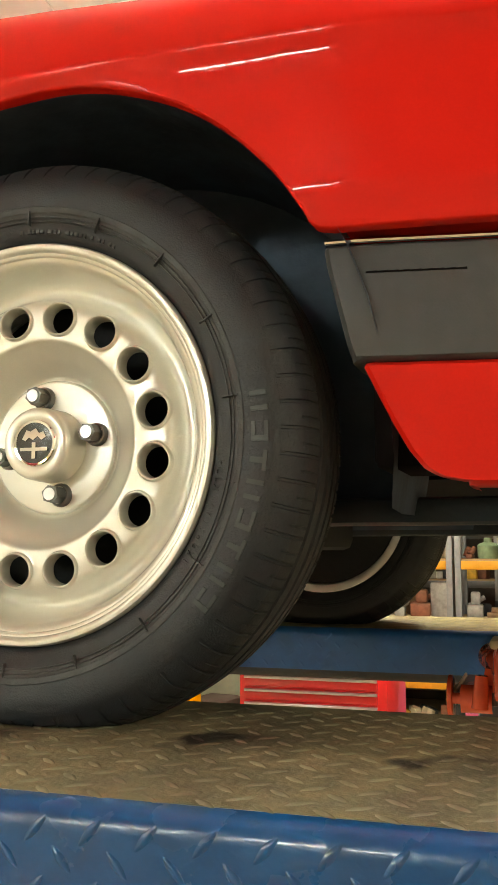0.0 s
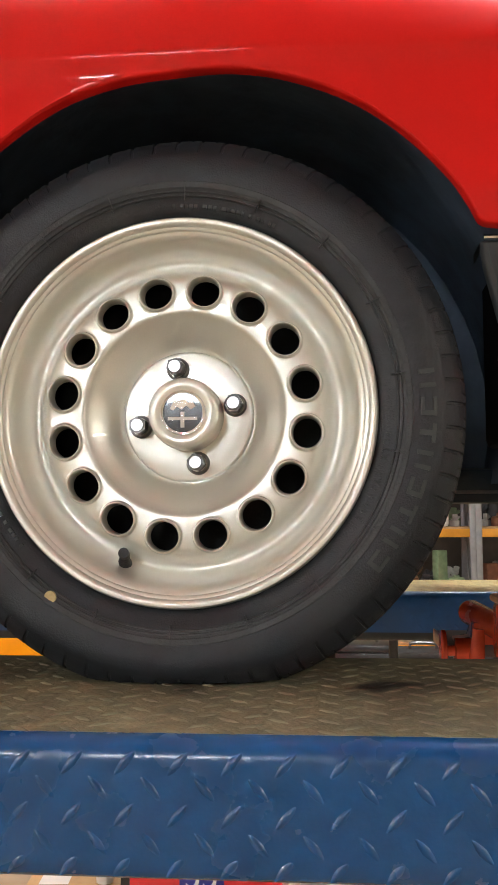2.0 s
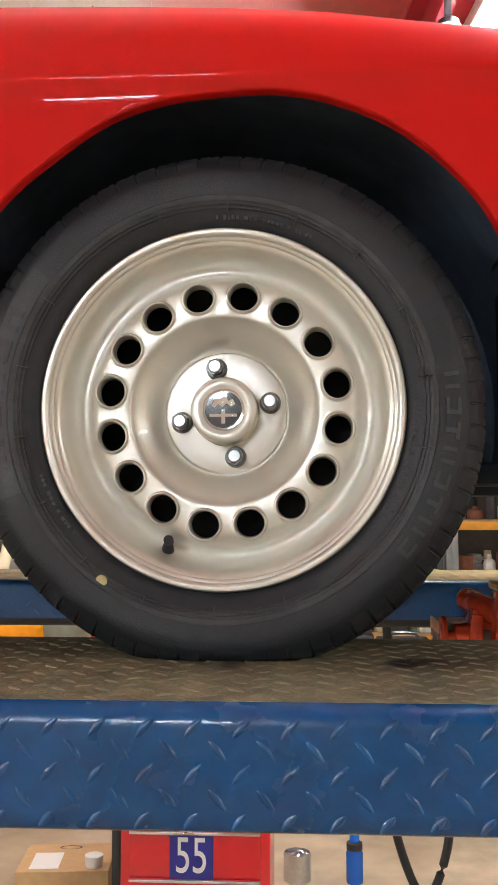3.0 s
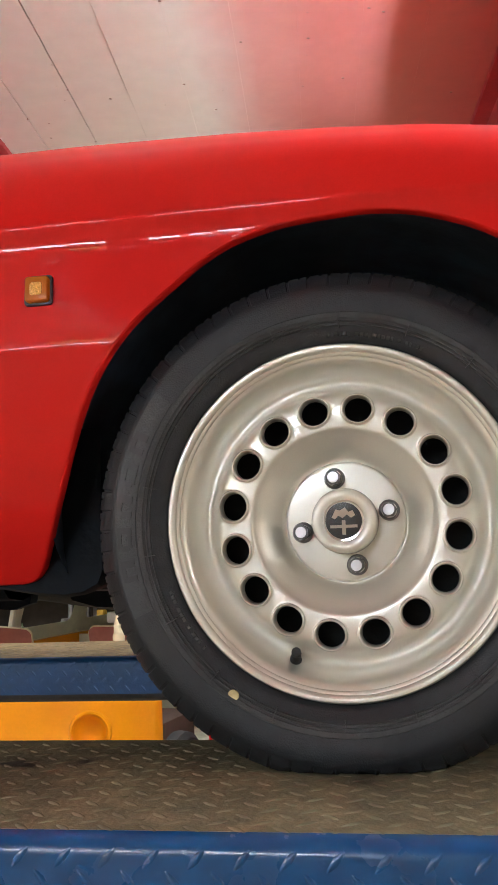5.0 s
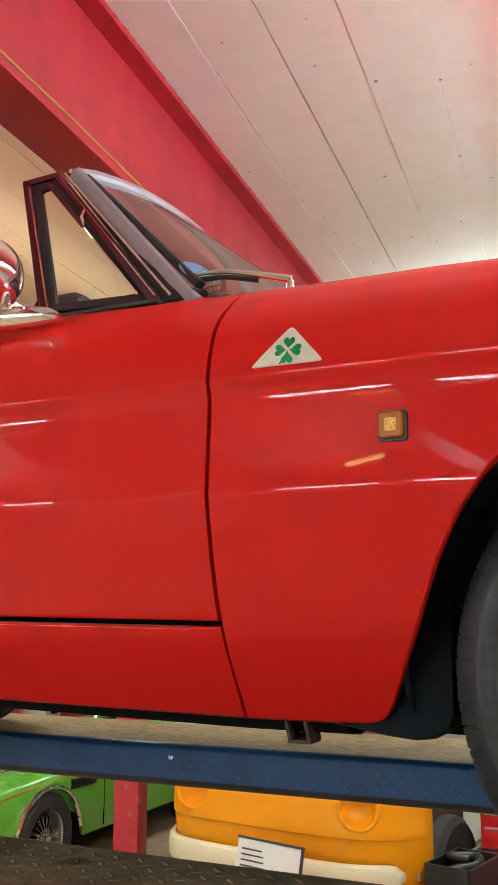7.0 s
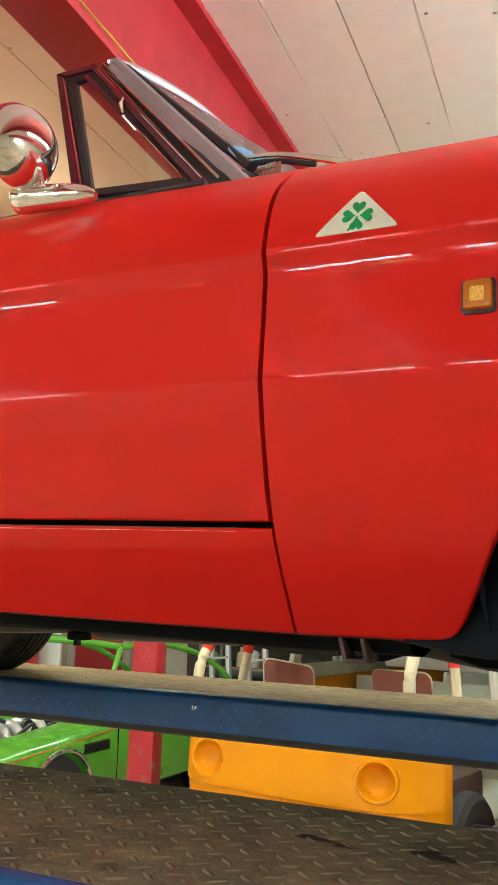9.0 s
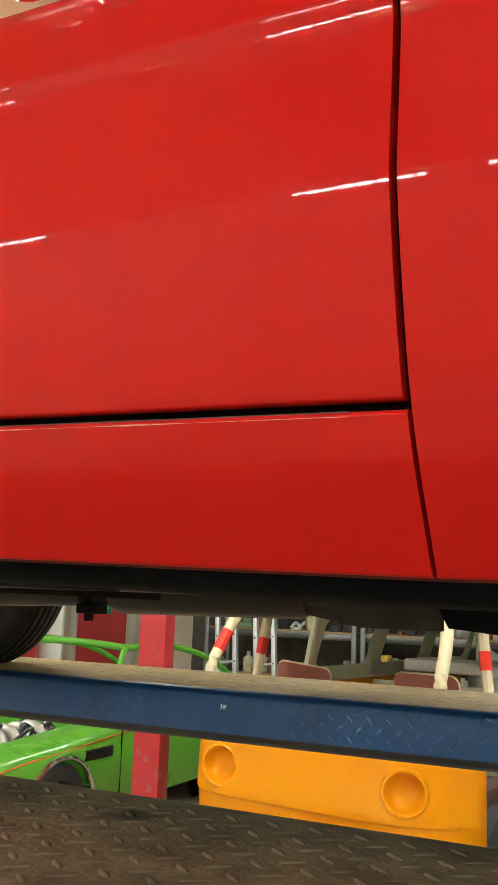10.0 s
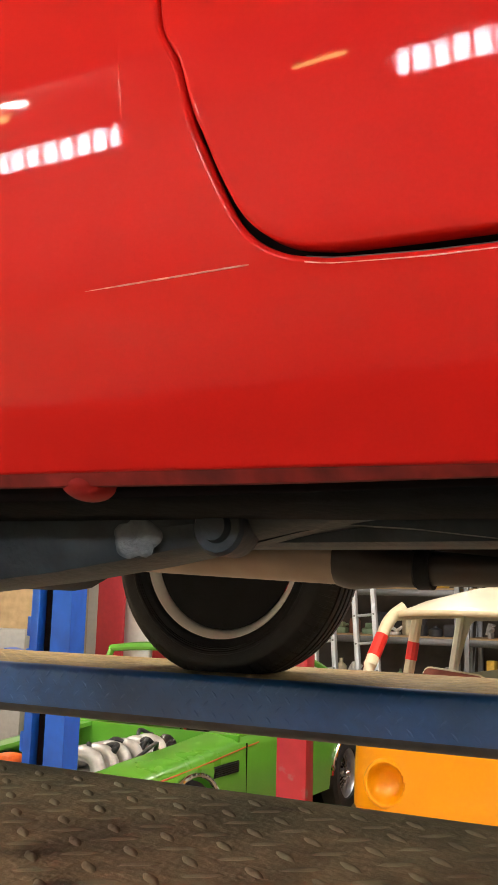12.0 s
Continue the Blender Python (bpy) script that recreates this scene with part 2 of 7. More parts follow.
def ceiling_material():
    """White paint, warmer past the first beam, turning red up to the second one."""
    m, nt, b = base_mat("ceiling_paint")
    N, L = nt.nodes, nt.links
    tc = N.new("ShaderNodeTexCoord")
    sp = N.new("ShaderNodeSeparateXYZ")
    L.new(tc.outputs["Object"], sp.inputs[0])
    nz = N.new("ShaderNodeTexNoise")
    nz.inputs["Scale"].default_value, nz.inputs["Detail"].default_value = 3.0, 6
    L.new(tc.outputs["Object"], nz.inputs["Vector"])
    add = N.new("ShaderNodeMath")
    add.operation = "MULTIPLY_ADD"
    add.inputs[1].default_value = 0.12
    L.new(nz.outputs["Fac"], add.inputs[0])
    L.new(sp.outputs["X"], add.inputs[2])
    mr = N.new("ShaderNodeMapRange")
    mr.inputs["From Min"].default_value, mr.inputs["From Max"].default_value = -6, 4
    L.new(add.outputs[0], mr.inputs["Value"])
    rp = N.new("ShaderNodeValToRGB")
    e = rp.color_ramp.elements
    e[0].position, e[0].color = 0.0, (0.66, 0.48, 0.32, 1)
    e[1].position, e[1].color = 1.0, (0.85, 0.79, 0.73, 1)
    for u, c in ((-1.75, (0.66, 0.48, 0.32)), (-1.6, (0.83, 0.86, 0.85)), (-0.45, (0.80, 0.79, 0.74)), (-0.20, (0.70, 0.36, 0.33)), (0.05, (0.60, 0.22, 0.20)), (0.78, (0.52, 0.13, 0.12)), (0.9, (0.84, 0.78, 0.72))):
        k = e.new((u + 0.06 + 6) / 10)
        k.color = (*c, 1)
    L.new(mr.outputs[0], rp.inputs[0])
    fine = N.new("ShaderNodeTexNoise")
    fine.inputs["Scale"].default_value, fine.inputs["Detail"].default_value = 14, 8
    L.new(tc.outputs["Object"], fine.inputs["Vector"])
    mix = N.new("ShaderNodeMix")
    mix.data_type, mix.blend_type = "RGBA", "MULTIPLY"
    mix.inputs[0].default_value = 0.12
    L.new(rp.outputs[0], mix.inputs[6])
    L.new(fine.outputs["Fac"], mix.inputs[7])
    b.inputs["Roughness"].default_value = 0.6
    vo = N.new("ShaderNodeTexVoronoi")
    vo.inputs["Scale"].default_value = 9
    L.new(tc.outputs["Object"], vo.inputs["Vector"])
    pit = N.new("ShaderNodeMapRange")
    pit.inputs["From Min"].default_value, pit.inputs["From Max"].default_value = 0.02, 0.07
    L.new(vo.outputs["Distance"], pit.inputs["Value"])
    # the small pits of the concrete are darker than the surface round them
    pit_mix = N.new("ShaderNodeMix")
    pit_mix.data_type = "RGBA"
    L.new(pit.outputs[0], pit_mix.inputs[0])
    pit_mix.inputs[6].default_value = (0.30, 0.20, 0.18, 1)
    L.new(mix.outputs[2], pit_mix.inputs[7])
    L.new(pit_mix.outputs[2], b.inputs["Base Color"])
    b1 = N.new("ShaderNodeBump")
    b1.inputs["Strength"].default_value, b1.inputs["Distance"].default_value = 0.9, 0.008
    L.new(pit.outputs[0], b1.inputs["Height"])
    b2 = N.new("ShaderNodeBump")
    b2.inputs["Strength"].default_value, b2.inputs["Distance"].default_value = 0.4, 0.004
    L.new(fine.outputs["Fac"], b2.inputs["Height"])
    L.new(b1.outputs[0], b2.inputs["Normal"])
    L.new(b2.outputs[0], b.inputs["Normal"])
    return m


X0, X1, Y0, Y1 = -9.5, 4.5, -6.0, 10.0
tagged(part("floor", boxed(X0 - 0.3, X1 + 0.3, Y0 - 0.3, Y1 + 0.3, GROUND - 0.2, GROUND), FLOOR), "worn tan concrete workshop floor with stains", "floor", kind="structure")


def ceiling():
    bm = bmesh.new()
    u = -9.6 - 0.141
    rng = random.Random(4)
    while u < 6.5:
        w = 0.243
        shut = u > -0.75
        dz = rng.uniform(-0.0015, 0.0015)
        # each board-marked strip: a shallow slab whose long edges wander and crumble
        near = -2.2 < u < 1.6
        vs = [-8.5] + (steps(-1.5, 6.5, 400) if near else [0.0]) + [11.5]
        rows, ja, jb = [], 0.0, 0.0
        wide_a, wide_b = 0.0006 + 0.0016 * rng.random(), 0.0006 + 0.0016 * rng.random()
        for v in vs:
            ja, jb = ja * 0.8 + rng.uniform(-1, 1) * 0.0011, jb * 0.8 + rng.uniform(-1, 1) * 0.0011
            a, b = (u, u + w) if shut else (u + wide_a + max(-0.001, ja), u + w - wide_b - max(-0.001, jb))
            e = 0.001 if shut else 0.002
            rows.append([(a, v, CEIL + 0.02), (a, v, CEIL + e + dz), (a + 0.0005, v, CEIL + dz), (b - 0.0005, v, CEIL + dz), (b, v, CEIL + e + dz), (b, v, CEIL + 0.02)])
        grid(bm, rows)
        u += w
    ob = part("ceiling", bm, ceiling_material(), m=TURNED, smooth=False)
    tagged(ob, "board-marked concrete ceiling painted white, warmer and redder in part", "ceiling", kind="structure")
    top = part("ceiling_slab", boxed(-11, 8, -9, 12.5, CEIL + 0.015, CEIL + 0.25), GROOVE, m=TURNED)
    tagged(top, "dark joints of the concrete slab above", "ceiling", kind="structure")


ceiling()


def beam(u, width=0.17, deep=0.52, t=0.022):
    th = thing("steel_beam", TURNED @ pose(u, 0, CEIL), "red-painted steel I-beam across the white ceiling", "beam", "ceiling beams", "structure")
    # the flange's paint is thick and uneven along its edges
    bm, rng = bmesh.new(), random.Random(int(u * 10))
    rows = []
    for v in [-8.3] + steps(-1.5, 6.5, 500) + [11.3]:
        a, b = -width / 2 + rng.uniform(-0.0022, 0.001), width / 2 + rng.uniform(-0.001, 0.0022)
        rows.append([(a, v, -0.001), (a - 0.001, v, -t * 0.5), (-width / 2 + 0.003, v, -t), (width / 2 - 0.003, v, -t), (b + 0.001, v, -t * 0.5), (b, v, -0.001)])
    grid(bm, rows)
    part("top_flange", bm, BEAMRED, th)
    part("web", boxed(-0.012, 0.012, -8.3, 11.3, -deep + t, -t), BEAMRED, th)
    part("bottom_flange", boxed(-width / 2, width / 2, -8.3, 11.3, -deep, -deep + t, 0.003), BEAMRED, th)
    return th


first = beam(-1.505)
YELLOWWIRE = mat("yellow_wire", (0.45, 0.34, 0.04), 0.5, 0, 0.1, 40)
part("wire", tubed([(0.092, -1.0 + 0.25 * k, -0.492 + 0.003 * math.sin(k * 1.7)) for k in range(30)], 0.0032, 8), YELLOWWIRE, first, "yellow wire along the lower flange")
beam(0.85, deep=0.31)
beam(-3.86)
beam(3.2)

WINDOW_LIGHT = glow("daylit_panes", (0.92, 0.97, 1.0), 62.0)
FRAME = mat("white_window_bars", (0.6, 0.6, 0.58), 0.5)


def walls():
    tagged(part("wall_east", boxed(X1, X1 + 0.25, Y0, Y1, GROUND, CEIL + 0.02), WALLP), "cream painted workshop wall", "wall", kind="structure")
    tagged(part("wall_west", boxed(X0 - 0.25, X0, Y0, Y1, GROUND, CEIL + 0.02), WALLP), "cream painted workshop wall", "wall", kind="structure")
    tagged(part("wall_north", boxed(X0 - 0.25, X1 + 0.25, Y1, Y1 + 0.25, GROUND, CEIL + 0.02), WALLP), "cream painted back wall of the workshop", "wall", kind="structure")
    # the wall behind the camera, with high windows
    bm = bmesh.new()
    z0, z1 = 1.23, 1.68
    box(bm, X0 - 0.25, X1 + 0.25, Y0 - 0.25, Y0, GROUND, z0)
    box(bm, X0 - 0.25, X1 + 0.25, Y0 - 0.25, Y0, z1, CEIL + 0.02)
    spans = [(-6.75, -5.35), (-3.15, -2.0), (-1.65, -0.4)]
    edge = X0 - 0.25
    for a, b in spans:
        box(bm, edge, a, Y0 - 0.25, Y0, z0, z1)
        edge = b
    box(bm, edge, X1 + 0.25, Y0 - 0.25, Y0, z0, z1)
    tagged(part("wall_south", bm, WALLP, smooth=False), "cream painted wall with high windows", "wall", kind="structure")
    for k, (a, b) in enumerate(spans):
        th = thing("window_%d" % (k + 1), pose((a + b) / 2, Y0 - 0.12, (z0 + z1) / 2), "high daylit workshop window with white glazing bars", "window", "high windows", "structure")
        w, h = (b - a) / 2, (z1 - z0) / 2
        fr = bmesh.new()
        for x in (-w + 0.025, w - 0.025):
            box(fr, x - 0.025, x + 0.025, -0.03, 0.03, -h, h)
        for z in (-h + 0.025, h - 0.025):
            box(fr, -w + 0.05, w - 0.05, -0.03, 0.03, z - 0.025, z + 0.025)
        for i in range(1, 8):
            x = -w + 2 * w * i / 8
            box(fr, x - 0.014, x + 0.014, -0.02, 0.02, -h + 0.05, h - 0.05)
        for z in (h * 0.55,):
            box(fr, -w + 0.05, w - 0.05, -0.018, 0.018, z - 0.011, z + 0.011)
        part("window_frame", fr, FRAME, th, smooth=False)
        part("pane", boxed(-w + 0.03, w - 0.03, -0.035, -0.031, -h + 0.03, h - 0.03), WINDOW_LIGHT, th)


walls()

TUBE = glow("lit_tube", (1.0, 0.95, 0.86), 18.0)
BRIGHTTUBE = glow("lit_bright_tube", (0.96, 1.0, 0.98), 210.0)
WARMTUBE = glow("lit_warm_tube", (1.0, 0.80, 0.25), 22.0)
WHITE = mat("white_enamel", (0.75, 0.74, 0.70), 0.4, 0, 0.05, 20)


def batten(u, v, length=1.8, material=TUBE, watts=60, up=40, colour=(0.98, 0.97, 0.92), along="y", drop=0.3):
    m = TURNED @ pose(u, v, CEIL - drop, 0, 0, 0 if along == "y" else 90)
    th = thing("strip_light", m, "white fluorescent strip light under the ceiling, most of these added unseen", "lamp", "ceiling strip lights")
    part("housing", boxed(-0.05, 0.05, -length / 2 - 0.04, length / 2 + 0.04, -0.07, -0.01, 0.008), WHITE, th)
    part("tube", tubed([(0, -length / 2, -0.095), (0, length / 2, -0.095)], 0.019, 12), material, th, "glowing fluorescent tube")
    for s in (-1, 1):
        part("end_cap", boxed(-0.022, 0.022, s * (length / 2 + 0.014) - 0.014, s * (length / 2 + 0.014) + 0.014, -0.12, -0.07, 0.004), WHITE, th)
        part("hanger", tubed([(0, s * length * 0.35, -0.012), (0, s * length * 0.35, drop)], 0.004, 6), WHITE, th)
    lamp("strip_lamp", m @ pose(0, 0, -0.125), 0.10, length, watts, colour)
    # up-facing lamp added to brighten the ceiling over each strip
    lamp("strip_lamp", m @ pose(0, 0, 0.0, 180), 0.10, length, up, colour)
    return th


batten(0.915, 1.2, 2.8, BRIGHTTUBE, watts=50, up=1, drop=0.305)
# strips from here on are unseen, added to brighten ceiling, floor and car
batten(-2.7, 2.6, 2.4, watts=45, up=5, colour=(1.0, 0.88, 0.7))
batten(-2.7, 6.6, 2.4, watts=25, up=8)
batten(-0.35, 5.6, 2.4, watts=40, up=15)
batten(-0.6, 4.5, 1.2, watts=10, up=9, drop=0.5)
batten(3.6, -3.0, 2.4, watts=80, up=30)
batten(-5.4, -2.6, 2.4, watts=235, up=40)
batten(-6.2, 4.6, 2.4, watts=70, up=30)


def bulkhead_lamp(x, y, z):
    """A short warm lamp on a drop rod."""
    th = thing("warm_lamp", pose(x, y, z), "short warm yellow lamp on a drop rod", "lamp", "warm lamps")
    part("rod", tubed([(0, 0, 0.03), (0, 0, CEIL - z)], 0.008, 8), WHITE, th)
    part("hood", boxed(-0.17, 0.17, -0.05, 0.05, 0.004, 0.03, 0.01), WHITE, th)
    part("bulb", tubed([(-0.15, 0, -0.045), (-0.13, 0, -0.035), (0.13, 0, -0.022), (0.15, 0, -0.02)], [0.008, 0.022, 0.022, 0.008], 12), WARMTUBE, th, "glowing warm bulb")


for x, z in ((-1.62, 1.70), (-2.88, 1.36), (-5.0, 1.64)):
    bulkhead_lamp(x, -4.0, z)

# ---- the lift ----
LIP = mat("black_lift_edge", (0.018, 0.018, 0.02), 0.6, 0, 0.3, 30, 0.3, 90)


def lozenge(verts, faces, c, ax, up, n, long=0.026, wide=0.0078, high=0.0019):
    """A raised, rounded lens-shaped tread mark."""
    k = len(verts)
    a, b = ax.normalized(), up.normalized()
    R = 12
    for w, h in ((1.0, 0.0), (0.72, 0.62), (0.34, 0.95)):
        for i in range(R):
            t = 2 * math.pi * i / R
            f, g = math.cos(t), math.sin(t)
            verts.append(c + a * (f * w * long / 2) + b * (g * (1 - 0.35 * abs(f)) * w * wide / 2) + n * (h * high))
    verts.append(c + n * high)
    for r in range(2):
        for i in range(R):
            j = (i + 1) % R
            faces.append((k + r * R + i, k + r * R + j, k + (r + 1) * R + j, k + (r + 1) * R + i))
    for i in range(R):
        faces.append((k + 2 * R + i, k + 2 * R + (i + 1) % R, k + 3 * R))


def tread(name, spots, material, parent, high=0.0019):
    verts, faces = [], []
    for c, ax, up, n in spots:
        lozenge(verts, faces, c, ax, up, n, high=high)
    me = bpy.data.meshes.new(name)
    me.from_pydata([tuple(v) for v in verts], [], faces)
    ob = new(name, me)
    me.shade_smooth()
    me.materials.append(material)
    ob.parent = parent
    return tagged(ob, kind="stuff")


def runway(y0, y1, xa, xb, label, deck, lug, paint, high):
    """One drive-on runway: a bent chequer plate with painted skirts on both sides."""
    th = thing("lift_runway", pose(0, 0, 0), label, "car lift", "lift runways")
    r = 0.018
    part("deck", boxed(xa, xb, y0 + r, y1 - r, -0.006, 0.0), deck, th, "dirty brown chequer-plate deck")
    for s, y in ((1, y0), (-1, y1)):
        prof = [(y + s * r, -0.0002)]
        for k in range(1, 7):
            a = radians(90 * k / 6)
            prof.append((y + s * (r - r * math.sin(a)), -r + r * math.cos(a) - 0.0002))
        prof += [(y, -0.088), (y + s * 0.001, -0.092)]
        low = [(y + s * 0.001, -0.092), (y + s * 0.003, -0.1), (y + s * 0.01, -0.108), (y + s * 0.02, -0.112), (y + s * 0.05, -0.112)]
        n = 24
        for nm, pr, mt in (("skirt", prof, paint), ("bottom_lip", low, LIP if y > 0.5 else paint)):
            bm = bmesh.new()
            grid(bm, [[(xa + (xb - xa) * i / n, yy, zz) for yy, zz in pr] for i in range(n + 1)])
            part(nm, bm, mt, th)
    part("underside", boxed(xa, xb, y0 + 0.05, y1 - 0.05, -0.10, -0.0075), LIP, th)
    # tread marks: alternate rows lean to either side
    P, rng = 0.0415, random.Random(3)
    d1, d2 = Vector((0.75, 0.66, 0)), Vector((0.75, -0.66, 0))
    top, rows = [], int((y1 - y0 - 2 * r) / 0.0203)
    for j in range(rows):
        y = y0 + r + 0.006 + j * 0.0203
        x = xa + (P / 2 if j % 2 else 0) + 0.01
        while x < xb - 0.01:
            d = d1 if j % 2 else d2
            top.append((Vector((x, y, 0)), d, Vector((-d.y, d.x, 0)), Vector((0, 0, 1))))
            x += P
    tread("tread_pattern", top, lug, th, 0.0015 if y0 < 0 else 0.0010)
    side = []
    for y, s in ((y0, -1), (y1, 1)):
        for j, z in enumerate((-0.0195, -0.038, -0.058, -0.079, -0.095) if y0 < 0 else (-0.0195, -0.038, -0.058, -0.079)):
            x = -0.003 - P * 79 + (P / 2 if j % 2 else 0)
            while x < xb - 0.01:
                d = Vector((0.66, 0, 0.75)) if j % 2 == 0 else Vector((0.66, 0, -0.75))
                side.append((Vector((x, y + (0.0004 if z > -0.09 else 0.002) * -s, z)), d, Vector((-d.z, 0, d.x)), Vector((0, s, 0))))
                x += P
    tread("skirt_tread", side, paint, th, high)
    return th


runway(-0.270, 0.168, -3.3, 1.3, "blue chequer-plate lift runway with a dirty brown deck", DECK, LUG, BLUE, 0.0019)
runway(1.169, 1.605, -3.3, 1.3, "blue chequer-plate lift runway, dirty tan deck with stronger light put in its colour", LITDECK, LITLUG, DULLBLUE, 0.0009)

OIL = mat("dried_oil", (0.020, 0.018, 0.015), 0.55, 0, 0.3, 60, 0.3, 150, spec=0.2)
CHIP = mat("white_chip", (0.75, 0.75, 0.72), 0.6, 0, 0.1, 90)


def blot(name, x, y, rx, ry, turn, seed, label):
    """A thin ragged stain that lies on the deck."""
    rng = random.Random(seed)
    edge = [0.8 + 0.16 * math.sin(radians(30 * k + seed * 50)) + 0.1 * math.sin(radians(80 * k)) + rng.uniform(-0.1, 0.1) for k in range(36)]
    bm = bmesh.new()
    rows = []
    for share, z in ((1.0, 0.0003), (0.5, 0.0005), (0.01, 0.0005)):
        ring = []
        for k in range(36):
            w = radians(10 * k)
            u, v = rx * share * edge[k] * math.cos(w), ry * share * edge[k] * math.sin(w)
            ring.append((x + u * math.cos(turn) - v * math.sin(turn), y + u * math.sin(turn) + v * math.cos(turn), z))
        rows.append(ring + ring[:1])
    grid(bm, rows)
    tagged(part(name, bm, OIL), label, "stain")


blot("oil_stain", -0.552, 0.006, 0.030, 0.012, -0.3, 1, "dark dried oil stain on the brown deck")
blot("oil_stain", -0.512, -0.006, 0.016, 0.009, -0.2, 2, "small dark dried oil stain on the brown deck")
blot("oil_stain", -0.418, 0.008, 0.032, 0.016, -0.3, 3, "dark dried oil stain on the brown deck")
for k, (dx, dz, h) in enumerate(((0.0, 0.0, 0.005), (0.006, -0.001, 0.004), (0.010, 0.001, 0.003))):
    tagged(part("paint_chip", boxed(-1.356 + dx, -1.3525 + dx, 1.1672, 1.1692, -0.036 + dz - h, -0.036 + dz + h, 0.0006), CHIP), "small white drip of paint on the blue skirt", "paint drip", "paint drips")

# ---- the red roadster on the lift ----
car = thing("roadster", pose(0, 0, 0), "glossy red vintage roadster raised on a blue drive-on lift", "car")
MID = 0.70                       # the car's centre plane
ZC = 0.282                       # hub height over the deck


def body_table():
    """The flank's section: outwards and height, from the sill's lower edge to the crown of the wing."""
    def spline(knots, n):
        k = smooth_path([(0, a, b) for a, b in knots], 24)
        return [(p.y, p.z) for p in k]
    low = [(0.052, 0.207), (0.036, 0.224), (0.016, 0.254), (-0.006, 0.286), (-0.026, 0.320), (-0.045, 0.363), (-0.0595, 0.412), (-0.0705, 0.459), (-0.0785, 0.502)]
    mid = [(-0.0785, 0.502), (-0.0772, 0.525), (-0.0756, 0.550), (-0.0738, 0.575), (-0.0722, 0.600), (-0.0713, 0.616), (-0.0716, 0.627), (-0.0735, 0.638), (-0.0785, 0.652)]
    top = [(-0.0785, 0.652), (-0.0725, 0.685), (-0.0600, 0.722), (-0.0410, 0.750), (-0.0180, 0.772), (0.016, 0.799), (0.060, 0.822), (0.110, 0.836), (0.165, 0.843)]
    pts = spline(low, 0)[:-1] + spline(mid, 0)[:-1] + spline(top, 0)
    pts = np.array(pts)
    s = np.r_[0, np.cumsum(np.hypot(*np.diff(pts, axis=0).T))]
    fine = np.arange(0, s[-1], 0.001)
    y, z = np.interp(fine, s, pts[:, 0]), np.interp(fine, s, pts[:, 1])
    w = np.exp(-0.5 * (np.arange(-12, 13) / 3.0) ** 2)
    w /= w.sum()
    pad = lambda a: np.convolve(np.r_[2 * a[0] - a[12:0:-1], a, 2 * a[-1] - a[-2:-14:-1]], w, "valid")
    return pad(y), pad(z)


TY, TZ = body_table()
DENS = 1 + 2.5 * np.exp(-((TZ - 0.502) / 0.012) ** 2) + 2.5 * np.exp(-((TZ - 0.65) / 0.012) ** 2) + 0.8 * (TZ > 0.78)
CDF = np.r_[0, np.cumsum(DENS)[:-1]]


def crown(x):
    return float(np.interp(x, [-3.2, -2.9, -2.4, -1.6, -1.2, -0.95, -0.77, -0.6, -0.5, -0.33, -0.13, 0.0, 0.13, 0.32, 0.6, 0.8, 0.95], [0.60, 0.72, 0.80, 0.830, 0.837, 0.837, 0.8305, 0.826, 0.8235, 0.822, 0.815, 0.807, 0.795, 0.766, 0.715, 0.66, 0.58]))


def crown_top(x):
    """Height of the wing's inner edge, where it meets the bonnet."""
    return 0.66 + (float(TZ[-1]) - 0.66) * (crown(x) - 0.66) / 0.171


def inset(x):
    return float(np.interp(x, [-3.2, -3.0, -2.7, -2.3, -1.7, -1.0, 0.1, 0.35, 0.5, 0.7, 0.85, 0.95], [0.30, 0.16, 0.06, 0.015, 0.0, 0.0, 0.0, 0.010, 0.028, 0.085, 0.18, 0.30]))


ARCH = ([-0.440, -0.420, -0.405, -0.396, -0.388, -0.380, -0.370, -0.3425, -0.323, -0.307, -0.287, -0.2625, -0.230, -0.182, -0.145, -0.108, -0.056, 0.0, 0.060, 0.120, 0.180, 0.232, 0.276, 0.303, 0.313, 0.330],
        [0.2205, 0.2215, 0.226, 0.235, 0.247, 0.262, 0.281, 0.337, 0.383, 0.420, 0.458, 0.493, 0.530, 0.570, 0.597, 0.616, 0.630, 0.6355, 0.637, 0.627, 0.604, 0.568, 0.523, 0.485, 0.468, 0.464])
NEAR_X, NEAR_Z = (np.interp(np.linspace(0, 25, 400), range(26), a) for a in ARCH)


def flank(x, c):
    """A point of the flank at the place x along the car, c along the section's own measure."""
    y, z = np.interp(c, CDF, TY), np.interp(c, CDF, TZ)
    if z > 0.66:
        z = 0.66 + (z - 0.66) * (crown(x) - 0.66) / (0.831 - 0.66)
    # the panel draws in a little towards the front wheel's opening
    if -0.62 < x < 0.55:
        y += 0.0026 * math.exp(-(float(np.min(np.hypot(NEAR_X - x, NEAR_Z - z))) / 0.07) ** 2)
    return Vector((x, y + inset(x), z))


def c_of(z):
    return float(np.interp(z, TZ, CDF))


CTOP = float(CDF[-1])


